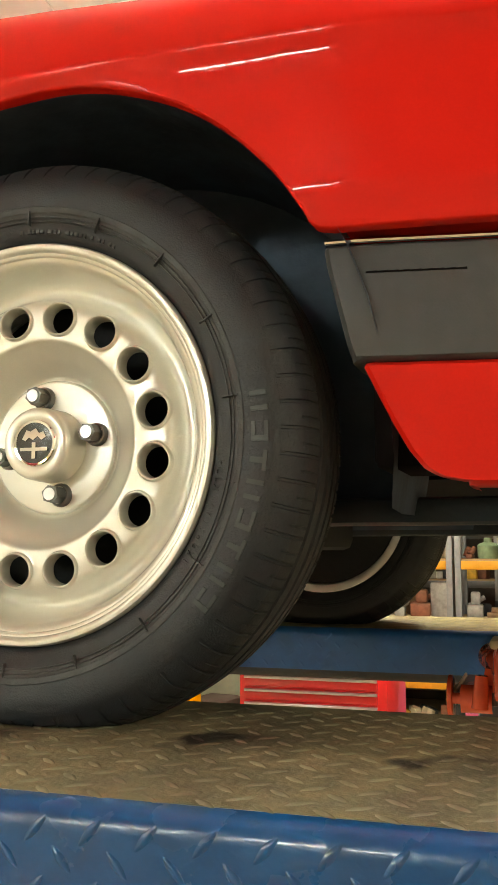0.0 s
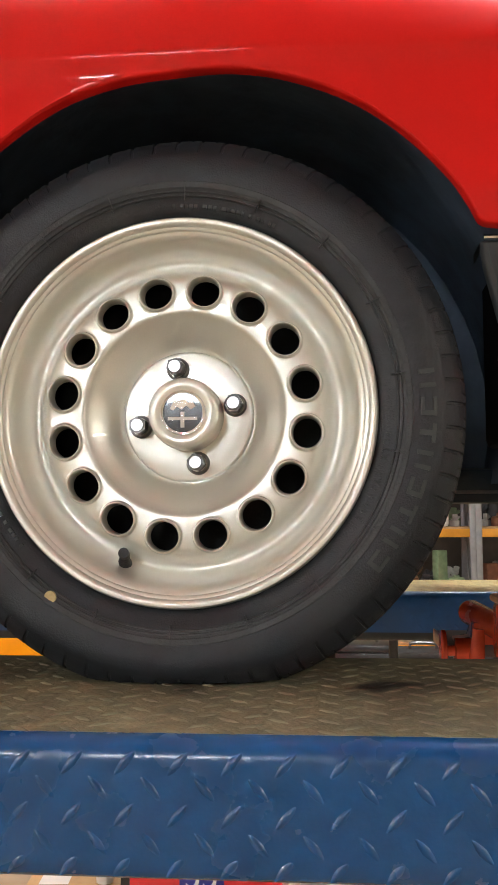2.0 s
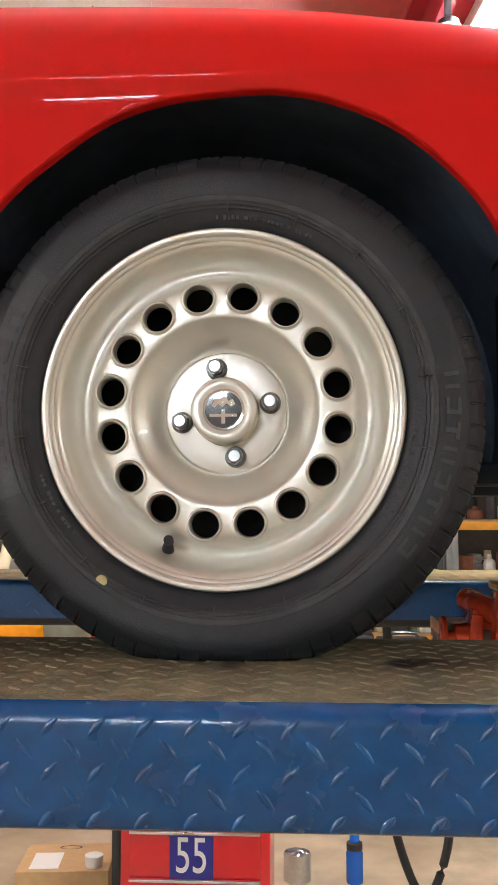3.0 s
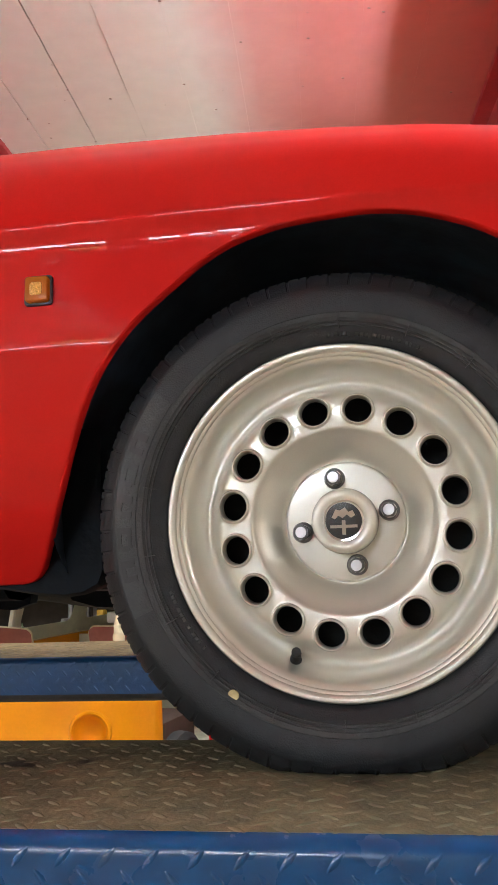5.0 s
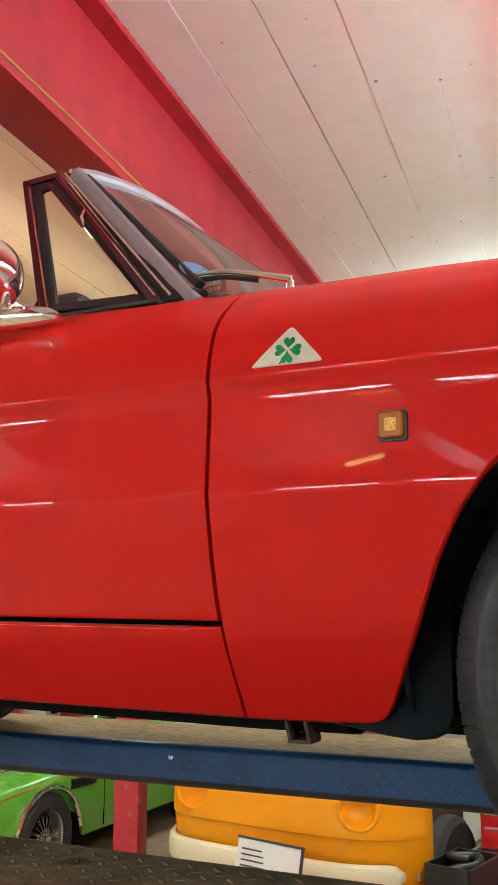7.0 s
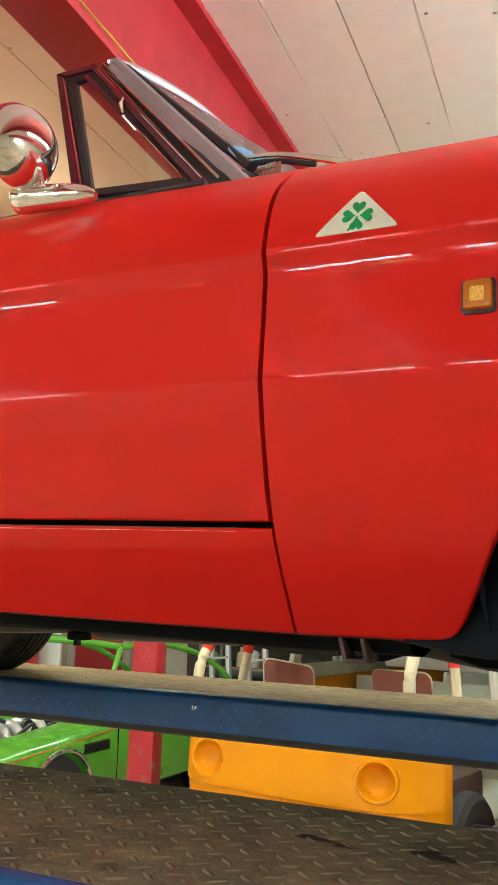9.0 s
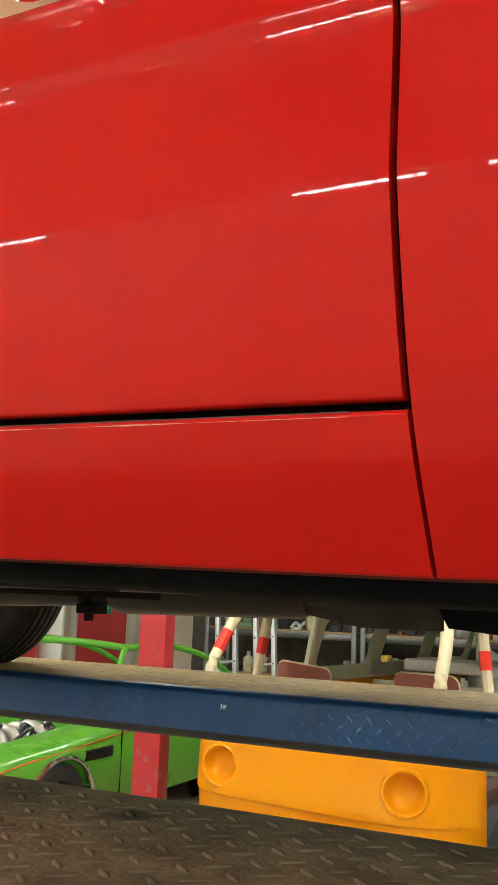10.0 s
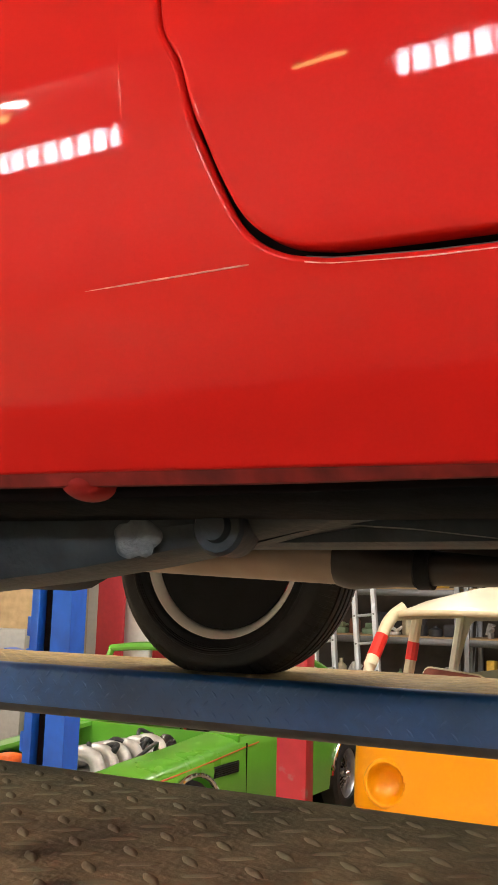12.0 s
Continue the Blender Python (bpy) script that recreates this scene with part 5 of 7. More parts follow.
def screen():
    # pillar: foot and head on the near side, and the mirrored one
    foot, head = Vector((-0.735, 0.105, 0.852)), Vector((-1.076, 0.270, 1.202))
    for s in (0, 1):
        f = lambda v: Vector((v.x, 2 * MID - v.y, v.z)) if s else v
        strip("screen_pillar", [f(foot + (foot - head) * 0.07), f(head)], 0.032, 0.02, PILLAR, "satin metal windscreen pillar")
        strip("screen_seal", [f(foot + Vector((0.022, 0.008, 0.016))), f(head + Vector((0.026, 0.005, -0.010)))], 0.014, 0.015, SEAL)
    # head rail, bowed forwards
    rail = [Vector((-1.080 + 0.014 * (1 - (2 * t - 1) ** 2), 0.268 + (2 * MID - 0.536) * t, 1.205 + 0.066 * (1 - (2 * t - 1) ** 2))) for t in steps(0, 1, 24)]
    part("screen_rail", tubed(rail, [0.004, 0.010] + [0.013] * 21 + [0.010, 0.004], 10), PILLAR, car, "satin metal windscreen head rail")
    base = [Vector((-0.722 + 0.16 * (1 - (2 * t - 1) ** 2), 0.108 + (2 * MID - 0.216) * t, 0.850 + 0.024 * (1 - (2 * t - 1) ** 2))) for t in steps(0, 1, 24)]
    part("screen_base_seal", tubed(base, 0.010, 8), SEAL, car)
    bm = bmesh.new()
    grid(bm, [[b.lerp(r, k / 8) for k in range(9)] for b, r in zip(base, [v + Vector((0.006, 0, 0)) for v in rail])])
    g = part("windscreen", bm, GLASS, car, "curved clear windscreen")
    so = g.modifiers.new("thick", "SOLIDIFY")
    so.thickness = 0.004
    g.visible_shadow = False
    # scuttle in front of the screen
    bm = bmesh.new()
    rows = []
    for i, t in enumerate(steps(0, 1, 24)):
        b = base[i]
        rows.append([b + Vector((0.0, 0, -0.006)), Vector((-0.612 if 0.03 < t < 0.97 else b.x + 0.03, b.y, crown_top(-0.6) + 0.028 * (1 - (2 * t - 1) ** 2))), ])
    grid(bm, rows)
    part("scuttle", bm, RED, car)
    # door quarter light: dark polished frame and black seals, all in one plane that leans inwards
    def leaf(name, xz, front, back, material, label=""):
        y = lambda x, z: -0.3701 + 0.1388 * x + 0.6651 * z
        bm = bmesh.new()
        rows = [[Vector((x, y(x, z) + d, z)) for x, z in xz] for d in (front, back)]
        outer, inner = [[bm.verts.new(v) for v in r] for r in rows]
        bm.faces.new(outer)
        bm.faces.new(list(reversed(inner)))
        for k in range(len(xz)):
            q = (k + 1) % len(xz)
            bm.faces.new((outer[k], inner[k], inner[q], outer[q]))
        bmesh.ops.recalc_face_normals(bm, faces=bm.faces)
        edges = [e for e in bm.edges if e.verts[0] in outer and e.verts[1] in outer]
        if back - front > 0.008:
            bmesh.ops.bevel(bm, geom=edges, offset=0.0022, segments=2, affect="EDGES")
        return part(name, bm, material, car, label, angle=30)

    def thin(name, p, q, wide, material, front=-0.0025):
        n = Vector((-(q[1] - p[1]), q[0] - p[0])).normalized() * wide / 2
        return leaf(name, [(p[0] - n.x, p[1] - n.y), (q[0] - n.x, q[1] - n.y), (q[0] + n.x, q[1] + n.y), (p[0] + n.x, p[1] + n.y)], front, 0.004, material)

    leaf("quarter_frame", [(-1.1973, 1.2059), (-1.1686, 1.1896), (-0.9548, 0.838), (-0.9746, 0.838)], 0.0, 0.014, FRAMEREFLECT, "polished quarter light frame, red reflection put into its colour")
    leaf("quarter_frame", [(-1.1973, 1.2063), (-1.1247, 1.2222), (-1.1106, 1.2033), (-1.1686, 1.1899)], -0.0006, 0.0134, FRAMEREFLECT)
    leaf("quarter_frame", [(-1.1247, 1.2218), (-0.7602, 0.838), (-0.7833, 0.838), (-1.1226, 1.2023)], -0.0012, 0.0128, FRAMEREFLECT)
    leaf("quarter_seal", [(-1.1686, 1.1896), (-1.1357, 1.1644), (-0.9430, 0.838), (-0.9559, 0.838)], 0.002, 0.013, SEAL)
    leaf("quarter_seal", [(-1.1690, 1.1896), (-1.1170, 1.2012), (-1.1168, 1.1757), (-1.1357, 1.1640)], 0.0026, 0.0124, SEAL)
    leaf("quarter_seal", [(-1.1226, 1.2023), (-0.7833, 0.838), (-0.8055, 0.852), (-0.8154, 0.8667), (-1.1181, 1.1759)], 0.0020, 0.013, SEAL)
    leaf("quarter_seal", [(-0.9540, 0.836), (-0.7808, 0.836), (-0.8035, 0.8542), (-0.8189, 0.8587), (-0.8297, 0.8566), (-0.8946, 0.8555), (-0.9541, 0.8547)], 0.0026, 0.0124, SEAL)
    # black channel between the frame and the screen pillar
    leaf("pillar_channel", [(-1.120, 1.2218), (-0.7620, 0.838), (-0.728, 0.838), (-1.096, 1.222)], 0.010, 0.020, SEAL)
    thin("frame_bead", (-1.1674, 1.1826), (-0.9588, 0.8440), 0.0022, CHROME)
    thin("frame_bead", (-0.980, 1.0367), (-0.8148, 0.8654), 0.0013, CHROME)
    thin("frame_bead", (-1.108, 1.200), (-0.772, 0.8460), 0.0020, CHROME)
    thin("inner_frame", (-1.1240, 1.1830), (-0.9859, 1.0422), 0.009, FRAMEREFLECT)
    bm = bmesh.new()
    bm.faces.new([bm.verts.new((x, -0.3701 + 0.1388 * x + 0.6651 * z + 0.008, z)) for x, z in ((-0.800, 0.845), (-1.1181, 1.1759), (-1.1357, 1.1644), (-0.947, 0.845))])
    bmesh.ops.triangulate(bm, faces=bm.faces)
    g = part("quarter_pane", bm, GLASS, car, "clear triangular quarter light pane", smooth=False)
    so = g.modifiers.new("thick", "SOLIDIFY")
    so.thickness = 0.004
    g.visible_shadow = False
    strip("pane_bead", [(-0.751, 0.094, 0.847), (-1.094, 0.266, 1.203)], 0.005, 0.01, CHROME)
    part("quarter_catch", tubed([(-0.982, 0.180, 1.0385), (-0.988, 0.182, 1.058), (-0.9986, 0.203, 1.082)], [0.002, 0.0035, 0.002], 8), CHROME, car, "small chrome catch")
    strip("door_waist_trim", [(-0.76, 0.070, 0.833), (-1.0, 0.066, 0.832), (-1.54, 0.066, 0.828)], 0.008, 0.03, SEAL, "black rubber strip along the door top")
    # cockpit: dashboard top, binnacle and seat back
    part("dashboard", boxed(-0.98, -0.72, 0.16, 2 * MID - 0.16, 0.70, 0.842, 0.03, 3), SEAL, car, "black dashboard top")
    bm = revolved([(0.0, -0.05), (0.04, -0.05), (0.05, -0.03), (0.05, 0.05), (0.0, 0.05)], 24, m=pose(-1.19, 0.42, 0.965, 0, 0, 90))
    part("instrument_hood", bm, SEAL, car, "round black instrument hood")
    part("cockpit_floor", boxed(-1.85, -0.9, 0.12, 2 * MID - 0.12, 0.26, 0.30), SEAL, car)
    for y in (0.42, 2 * MID - 0.42):
        part("seat", boxed(-1.62, -1.45, y - 0.22, y + 0.22, 0.32, 0.80, 0.05, 3), SEAL, car, "black seat back")
    # wiper
    bm = tubed(smooth_path(WIPER, 5), [0.0030 + 0.0035 * min(1, k / 15) for k in range(16)], 8)
    tube(bm, [(-0.580, 0.174, 0.842), (-0.580, 0.174, 0.871)], 0.006, 12)
    wa = part("wiper_arm", bm, CHROME, car, "chrome wiper arm at the screen's foot")
    bl = [Vector(p) + Vector((0.0, 0.004, -0.0085)) for p in (WIPER[0], WIPER[1], WIPER[2])]
    part("wiper_blade", tubed(smooth_path(bl, 5), 0.0045, 8), SEAL, wa, "black rubber wiper blade")
    # stickers inside the screen
    st = revolved([(0.0, 0.0), (0.030, 0.0), (0.030, 0.0006)], 28, m=Matrix.Translation((-0.735, 0.150, 0.903)) @ Vector((0, 1, 0)).rotation_difference(Vector((-0.62, 0.42, -0.66))).to_matrix().to_4x4())
    rs = part("round_sticker", st, STICKERBLUE, car, "round blue-rimmed sticker in the screen")
    part("sticker_middle", revolved([(0.0, -0.0004), (0.020, -0.0004), (0.020, 0.0004)], 28, m=Matrix.Translation((-0.7355, 0.1505, 0.9025)) @ Vector((0, 1, 0)).rotation_difference(Vector((-0.62, 0.42, -0.66))).to_matrix().to_4x4()), STICKER, rs, "pale middle of the sticker")
    bm = boxed(-0.029, 0.029, 0.0, 0.0008, -0.010, 0.010)
    o = part("club_sticker", bm, STICKER2, car, "small dark red club sticker in the screen", m=pose(-0.694, 0.127, 0.8590, 0, 0, -12))
    words("sticker_words", "OWNERS\nCLUB UK", 0.0098, STICKER, car, pose(-0.694, 0.1255, 0.8615, 90, 0, -12))
    # mirror
    mb = part("mirror_base", tubed(smooth_path([(-0.884, -0.012, 0.798), (-0.905, -0.016, 0.801), (-0.945, -0.022, 0.802), (-0.978, -0.027, 0.803), (-1.000, -0.030, 0.805), (-1.010, -0.031, 0.806)], 4), [0.006, 0.009, 0.011, 0.013, 0.0145, 0.016, 0.017, 0.018, 0.0185, 0.019, 0.0195, 0.020, 0.021, 0.022, 0.0225, 0.0225, 0.022, 0.021, 0.018, 0.014, 0.006], 20), CHROME, car, "chrome door mirror foot")
    part("mirror_stalk", tubed(smooth_path([(-0.966, -0.026, 0.812), (-0.962, -0.040, 0.822), (-0.966, -0.055, 0.835)], 4), [0.012, 0.010, 0.008, 0.007, 0.007, 0.007, 0.008, 0.010, 0.012], 14), CHROME, mb)
    head = revolved([(0.0, -0.036), (0.016, -0.0345), (0.034, -0.029), (0.049, -0.018), (0.0575, -0.004), (0.060, 0.008), (0.0595, 0.012), (0.055, 0.014), (0.0, 0.014)], 48, m=pose(-0.975, -0.062, 0.866, 0, 0, 80))
    part("mirror_head", head, CHROME, mb, "round chrome door mirror")



WIPER = [(-0.7275, 0.128, 0.8885), (-0.680, 0.143, 0.8915), (-0.628, 0.158, 0.8835), (-0.577, 0.173, 0.8725)]
STICKER = mat("pale_sticker", (0.42, 0.44, 0.40), 0.5, 0, 0.25, 60, second=(0.30, 0.12, 0.08), second_scale=60)
STICKERBLUE = mat("blue_sticker", (0.10, 0.20, 0.34), 0.5, 0, 0.3, 120)
STICKER2 = mat("brown_sticker", (0.26, 0.075, 0.045), 0.5, 0, 0.1, 60)
screen()

# ---- the van behind the lift ----
YELLOW = mat("yellow_van_paint", (0.82, 0.315, 0.002), 0.4, 0, 0.03, 60, second=(0.76, 0.29, 0.003), second_scale=2, coat=0.5, spec=0.1)
CREAMVAN = mat("cream_van_paint", (0.74, 0.68, 0.46), 0.4, 0, 0.04, 40, second=(0.68, 0.62, 0.42), second_scale=2, coat=0.3)
VANDARK = mat("dark_brown_inner_panel", (0.055, 0.030, 0.020), 0.7, 0, 0.2, 20)
INSIDE = mat("bare_cabin_paint", (0.62, 0.64, 0.52), 0.55, 0, 0.08, 20, second=(0.54, 0.56, 0.46), second_scale=3)
TERRA = mat("terracotta_board", (0.36, 0.13, 0.10), 0.6, 0, 0.1, 30, second=(0.30, 0.10, 0.08), second_scale=4)
TAPE = mat("red_tape", (0.78, 0.03, 0.02), 0.4, 0, 0.05, 60)
RUBBERDARK = mat("dull_tyre", (0.02, 0.02, 0.02), 0.7, 0, 0.2, 40, 0.2, 200)
PAPER = mat("white_paper", (0.78, 0.78, 0.76), 0.6, 0, 0.03, 40)
INK = mat("dark_ink", (0.05, 0.05, 0.06), 0.6)


def bar(bm, p, q, wide, deep, up=(0, 1, 0)):
    """A straight bar with softened edges between two points."""
    p, q = Vector(p), Vector(q)
    d = (q - p).normalized()
    s = d.cross(Vector(up)).normalized()
    n = s.cross(d)
    ring = []
    r = min(wide, deep) * 0.25
    for sx, sy, o in ((1, 1, 0), (1, 1, 1), (-1, 1, 1), (-1, 1, 0), (-1, -1, 0), (-1, -1, 1), (1, -1, 1), (1, -1, 0)):
        a, b = wide / 2, deep / 2
        ring.append(s * (sx * (a - (r if o else 0))) + n * (sy * (b - (0 if o else r))))
    rows = [[x + v for v in ring + ring[:1]] for x in (p, q)]
    grid(bm, rows)
    for row in rows:
        bm.faces.new([bm.verts.new(v) for v in row[:-1]])
    bmesh.ops.remove_doubles(bm, verts=bm.verts, dist=1e-5)
    return bm


def barred(*a, **k):
    return bar(bmesh.new(), *a, **k)


def window_panel(bm, u0, u1, v0, v1, at, side, foot, r):
    """A panel between two heights with one rounded opening; at() sets a point of the panel in space."""
    inner = round_rect(u0 + side, u1 - side, v0 + foot, v1 - foot * 0.8, r)
    outer = []
    for k, (u, v) in enumerate(inner):
        c, i = divmod(k, 6)
        cu, cv = ((u1, v1), (u0, v1), (u0, v0), (u1, v0))[c]
        if i in (2, 3):
            outer.append((cu, cv))
        else:
            first = i < 2
            along_u = (c % 2 == 0) != first
            outer.append((u, cv) if along_u else (cu, v))
    grid(bm, [[at(*p) for p in (a, b)] for a, b in zip(outer + outer[:1], inner + inner[:1])])


def van():
    v = thing("van", pose(-2.283, 3.945, GROUND, 0, 0, -8.7), "yellow and cream camper van shell without glass, under restoration", "van")
    W, RIGHT = 0.88, 0.835

    def front(X, z):
        bulge = float(np.interp(z, [0.40, 0.50, 0.60, 0.628, 0.640, 0.66, 0.80, 1.0, 1.13], [0.05, 0.02, 0.006, 0.004, -0.010, -0.012, -0.006, 0.012, 0.05]))
        X = X if X < 0 else X * W / RIGHT
        return bulge + (0.28 * (abs(X) / W) ** 8 if X < 0 else 0.25 * (X / W) ** 5) + 0.03 * (X / W) ** 2

    def outline(z, n=130):
        pts = []
        for k in range(n + 1):
            X = -W + 2 * W * k / n
            X = math.copysign(W * (abs(X) / W) ** 0.8, X)
            X = X if X < 0 else X * RIGHT / W
            pts.append((X, front(X, z), z))
        # the doors are off: the bodywork ends in a folded edge at the door opening
        return [(-W + 0.05, 0.44, z), (-W + 0.004, 0.435, z), (-W, 0.42, z)] + pts + [(RIGHT, 0.355, z), (RIGHT - 0.004, 0.37, z), (RIGHT - 0.05, 0.375, z)]

    zs = [0.36, 0.40, 0.45, 0.5, 0.55, 0.60, 0.625, 0.632, 0.640, 0.66] + steps(0.68, 0.95, 27) + steps(0.96, 1.13, 8)
    bm = bmesh.new()
    grid(bm, [outline(z) for z in zs])
    gone = [f for f in bm.faces if min(math.hypot(f.calc_center_median().x - s * 0.545, f.calc_center_median().z - 0.790) for s in (-1, 1)) < 0.104 and f.calc_center_median().y < 0.5]
    bmesh.ops.delete(bm, geom=gone, context="FACES")
    part("lower_body", bm, YELLOW, v, "yellow lower bodywork")
    for s in (-1, 1):
        bm = bmesh.new()
        low = lambda Y: 0.40 if abs(Y - 3.2) > 0.42 else 0.40 + math.sqrt(0.42 ** 2 - (Y - 3.2) ** 2) * 0.75
        grid(bm, [[(s * (W - 0.06), Y, low(Y))] + [(s * (W + 0.004 + 0.012 * math.sin(math.pi * k / 10)), Y, low(Y) + (1.13 - low(Y)) * k / 10) for k in range(11)] + [(s * (W - 0.06), Y, 1.13)] for Y in [1.27] + steps(1.275, 4.33, 60) + [4.35]])
        part("rear_side", bm, YELLOW, v, "yellow rear side panel")
        part("door_sill", boxed(min(s * 0.70, s * 0.84), max(s * 0.70, s * 0.84), 0.43, 1.27, 0.36, 0.44, 0.01), INSIDE, v)
        part("wheel_box", boxed(min(s * 0.45, s * 0.80), max(s * 0.45, s * 0.72), 0.46, 1.15, 0.44, 0.74, 0.04), VANDARK, v)
        tilt = math.degrees(math.atan2(front(s * 0.60, 0.8) - front(s * 0.49, 0.8), 0.11)) * s
        m = pose(s * 0.545, front(s * 0.545, 0.79) - 0.004, 0.790, 0, 0, s * tilt)
        bm = revolved([(0.124, 0.03), (0.119, 0.004), (0.114, -0.005), (0.104, -0.007), (0.099, -0.003), (0.094, 0.005), (0.089, 0.022), (0.078, 0.045), (0.056, 0.062), (0.03, 0.07), (0.0, 0.072)], 40)
        part("headlamp_bowl", bm, YELLOW, v, "empty yellow headlamp bowl", m=m)
    # bumper with turned ends
    path = [(X, front(X, 0.55) - 0.10 + 0.06 * (abs(X) / W) ** 6, 0.450) for X in steps(-0.90, 0.75, 44)]
    rows = []
    for X, Y, Z in path:
        k = math.sqrt(max(0.02, 1 - max(0, (abs(X + 0.075) - 0.76) / 0.068) ** 2))
        rows.append([(X, Y + 0.07, Z + 0.066 * k), (X, Y + 0.035, Z + 0.072 * k), (X, Y + 0.012, Z + 0.058 * k), (X, Y + 0.003, Z + 0.034 * k), (X, Y, Z), (X, Y + 0.010, Z - 0.055 * k), (X, Y + 0.05, Z - 0.068 * k), (X, Y + 0.07, Z - 0.06 * k)])
    bm = bmesh.new()
    grid(bm, rows)
    for r in (rows[0], rows[-1]):
        bm.faces.new([bm.verts.new(p) for p in r])
    part("bumper", bm, CREAMVAN, v, "cream front bumper")
    # waist, pillars, roof
    bm = bmesh.new()
    grid(bm, [[(x, y + d, z) for x, y, _ in outline(1.13)[1:-1]] for z, d in ((1.13, 0.0), (1.16, 0.012), (1.165, 0.03), (1.15, 0.06))])
    part("waist_rail", bm, CREAMVAN, v, "cream rail below the screen opening")
    for s in (-1, 1):
        P = smooth_path([(s * 0.715, 0.10, 1.14), (s * 0.70, 0.10, 1.31), (s * 0.685, 0.20, 1.47), (s * 0.66, 0.275, 1.59), (s * 0.60, 0.33, 1.655)], 4)
        part("screen_pillar", tubed(P, [0.034] * len(P), 12), CREAMVAN, v, "cream windscreen pillar")
        if s < 0:
            part("tape", tubed([P[6], P[7], P[8], P[9]], 0.036, 10), TAPE, v, "red tape round the pillar")
        for Y, lean in ((0.68, 0.05), (1.30, 0.06)):
            part("side_pillar", barred((s * 0.76, Y - lean, 1.13), (s * 0.69, Y, 1.66), 0.062 if Y < 1.9 else 0.2, 0.05, (1, 0, 0)), CREAMVAN if Y < 1 else INSIDE, v)
            if Y < 1:
                part("tape", barred((s * 0.7286, Y - lean * 0.56, 1.36), (s * 0.7154, Y - lean * 0.37, 1.46), 0.067, 0.056, (1, 0, 0)), TAPE, v, "red tape round the door pillar")
        # the cabin's side wall behind the door, with rounded window openings
        for a, b in ((1.33, 2.31), (2.33, 3.28), (3.30, 4.30)):
            bm = bmesh.new()
            for off in (0.0, 0.022):
                window_panel(bm, a, b, 1.14, 1.66, lambda u, v, off=off: (s * (0.845 - 0.16 * (v - 1.14) / 0.52 - off), u, v), 0.09, 0.10, 0.07)
            part("window_surround", bm, INSIDE, v, "pale bare window surround", smooth=False)
        part("door_frame", tubed(smooth_path([(s * 0.68, 0.22, 1.53), (s * 0.67, 0.30, 1.585), (s * 0.68, 0.45, 1.60), (s * 0.69, 0.9, 1.61), (s * 0.69, 1.9, 1.62)], 5), 0.018, 8), CREAMVAN, v)
        part("side_rail", barred((s * 0.853, 1.27, 1.14), (s * 0.857, 4.3, 1.14), 0.04, 0.03, (0, 0, 1)), CREAMVAN, v)
    bm = bmesh.new()
    rows = []
    for Y in [0.20, 0.205, 0.22, 0.25, 0.30, 0.40, 0.55, 0.8, 1.0, 1.3, 1.8, 2.6, 3.6, 4.2, 4.35]:
        row = []
        e = max(0.0, (0.65 - Y) / 0.25)
        top = float(np.interp(Y, [0.20, 0.23, 0.35, 0.6, 1.1, 2.0, 3.6, 4.35], [1.645, 1.655, 1.68, 1.73, 1.80, 1.86, 1.86, 1.75]))
        for k in range(25):
            t = -1 + 2 * k / 24
            X = 0.72 * math.copysign(abs(t) ** 0.75, t)
            row.append((X, Y + (0.16 * abs(t) ** 4 if Y < 0.5 else 0), 1.635 + (top - 1.635) * (1 - abs(t) ** 5) - 0.02 * abs(t) ** 3))
        rows.append(row)
    grid(bm, rows)
    roof = part("roof", bm, CREAMVAN, v, "cream rounded van roof")
    so = roof.modifiers.new("thick", "SOLIDIFY")
    so.thickness = 0.03
    # bare cabin behind the screen: bulkhead, rear bodywork with a window, seat boards, dashboard
    bm = bmesh.new()
    box(bm, -0.78, 0.78, 2.30, 2.33, 0.45, 1.12)
    part("bulkhead", bm, INSIDE, v, "bare grey-green half-height bulkhead", smooth=False)
    bm = bmesh.new()
    box(bm, -0.80, 0.80, 4.30, 4.34, 0.5, 1.14)
    for off in (0.0, 0.03):
        window_panel(bm, -0.72, 0.72, 1.14, 1.74, lambda u, v, off=off: (u, 4.30 + off, v), 0.12, 0.13, 0.10)
    part("tailgate", bm, INSIDE, v, "bare tailgate with a rounded window opening", smooth=False)
    bm = bmesh.new()
    grid(bm, [[(x, Y, 1.632 + (0.015 if Y < 0.5 else 0.06) * (1 - (x / 0.68) ** 2)) for x in steps(-0.68, 0.68, 12)] for Y in (0.34, 0.5, 1.0, 2.0, 3.0, 4.3)])
    part("roof_lining", bm, INSIDE, v, "pale bare roof lining")
    part("cab_floor", boxed(-0.80, 0.80, 0.25, 4.28, 0.42, 0.46), INSIDE, v)
    for X, wd, tilt in ((-0.63, 0.20, 5), (0.23, 0.205, 0)):
        m = pose(X, 1.02, 1.10, 12, tilt, 0)
        part("seat_board", prismed(round_rect(-wd, wd, -0.35, 0.19, 0.05), 0.0, 0.02), TERRA, v, "terracotta seat back board", m=m)
        part("board_edge", tubed([(x, 0.01, z) for x, z in round_rect(-wd, wd, -0.35, 0.19, 0.05)] + [(wd, 0.01, 0.14)], 0.008, 6), CREAMVAN, v, "pale edging of the seat board", m=m)
    part("white_shelf", boxed(-0.55, 0.45, 2.34, 2.8, 1.20, 1.29, 0.02), WHITE, v, "white panel lying in the back")
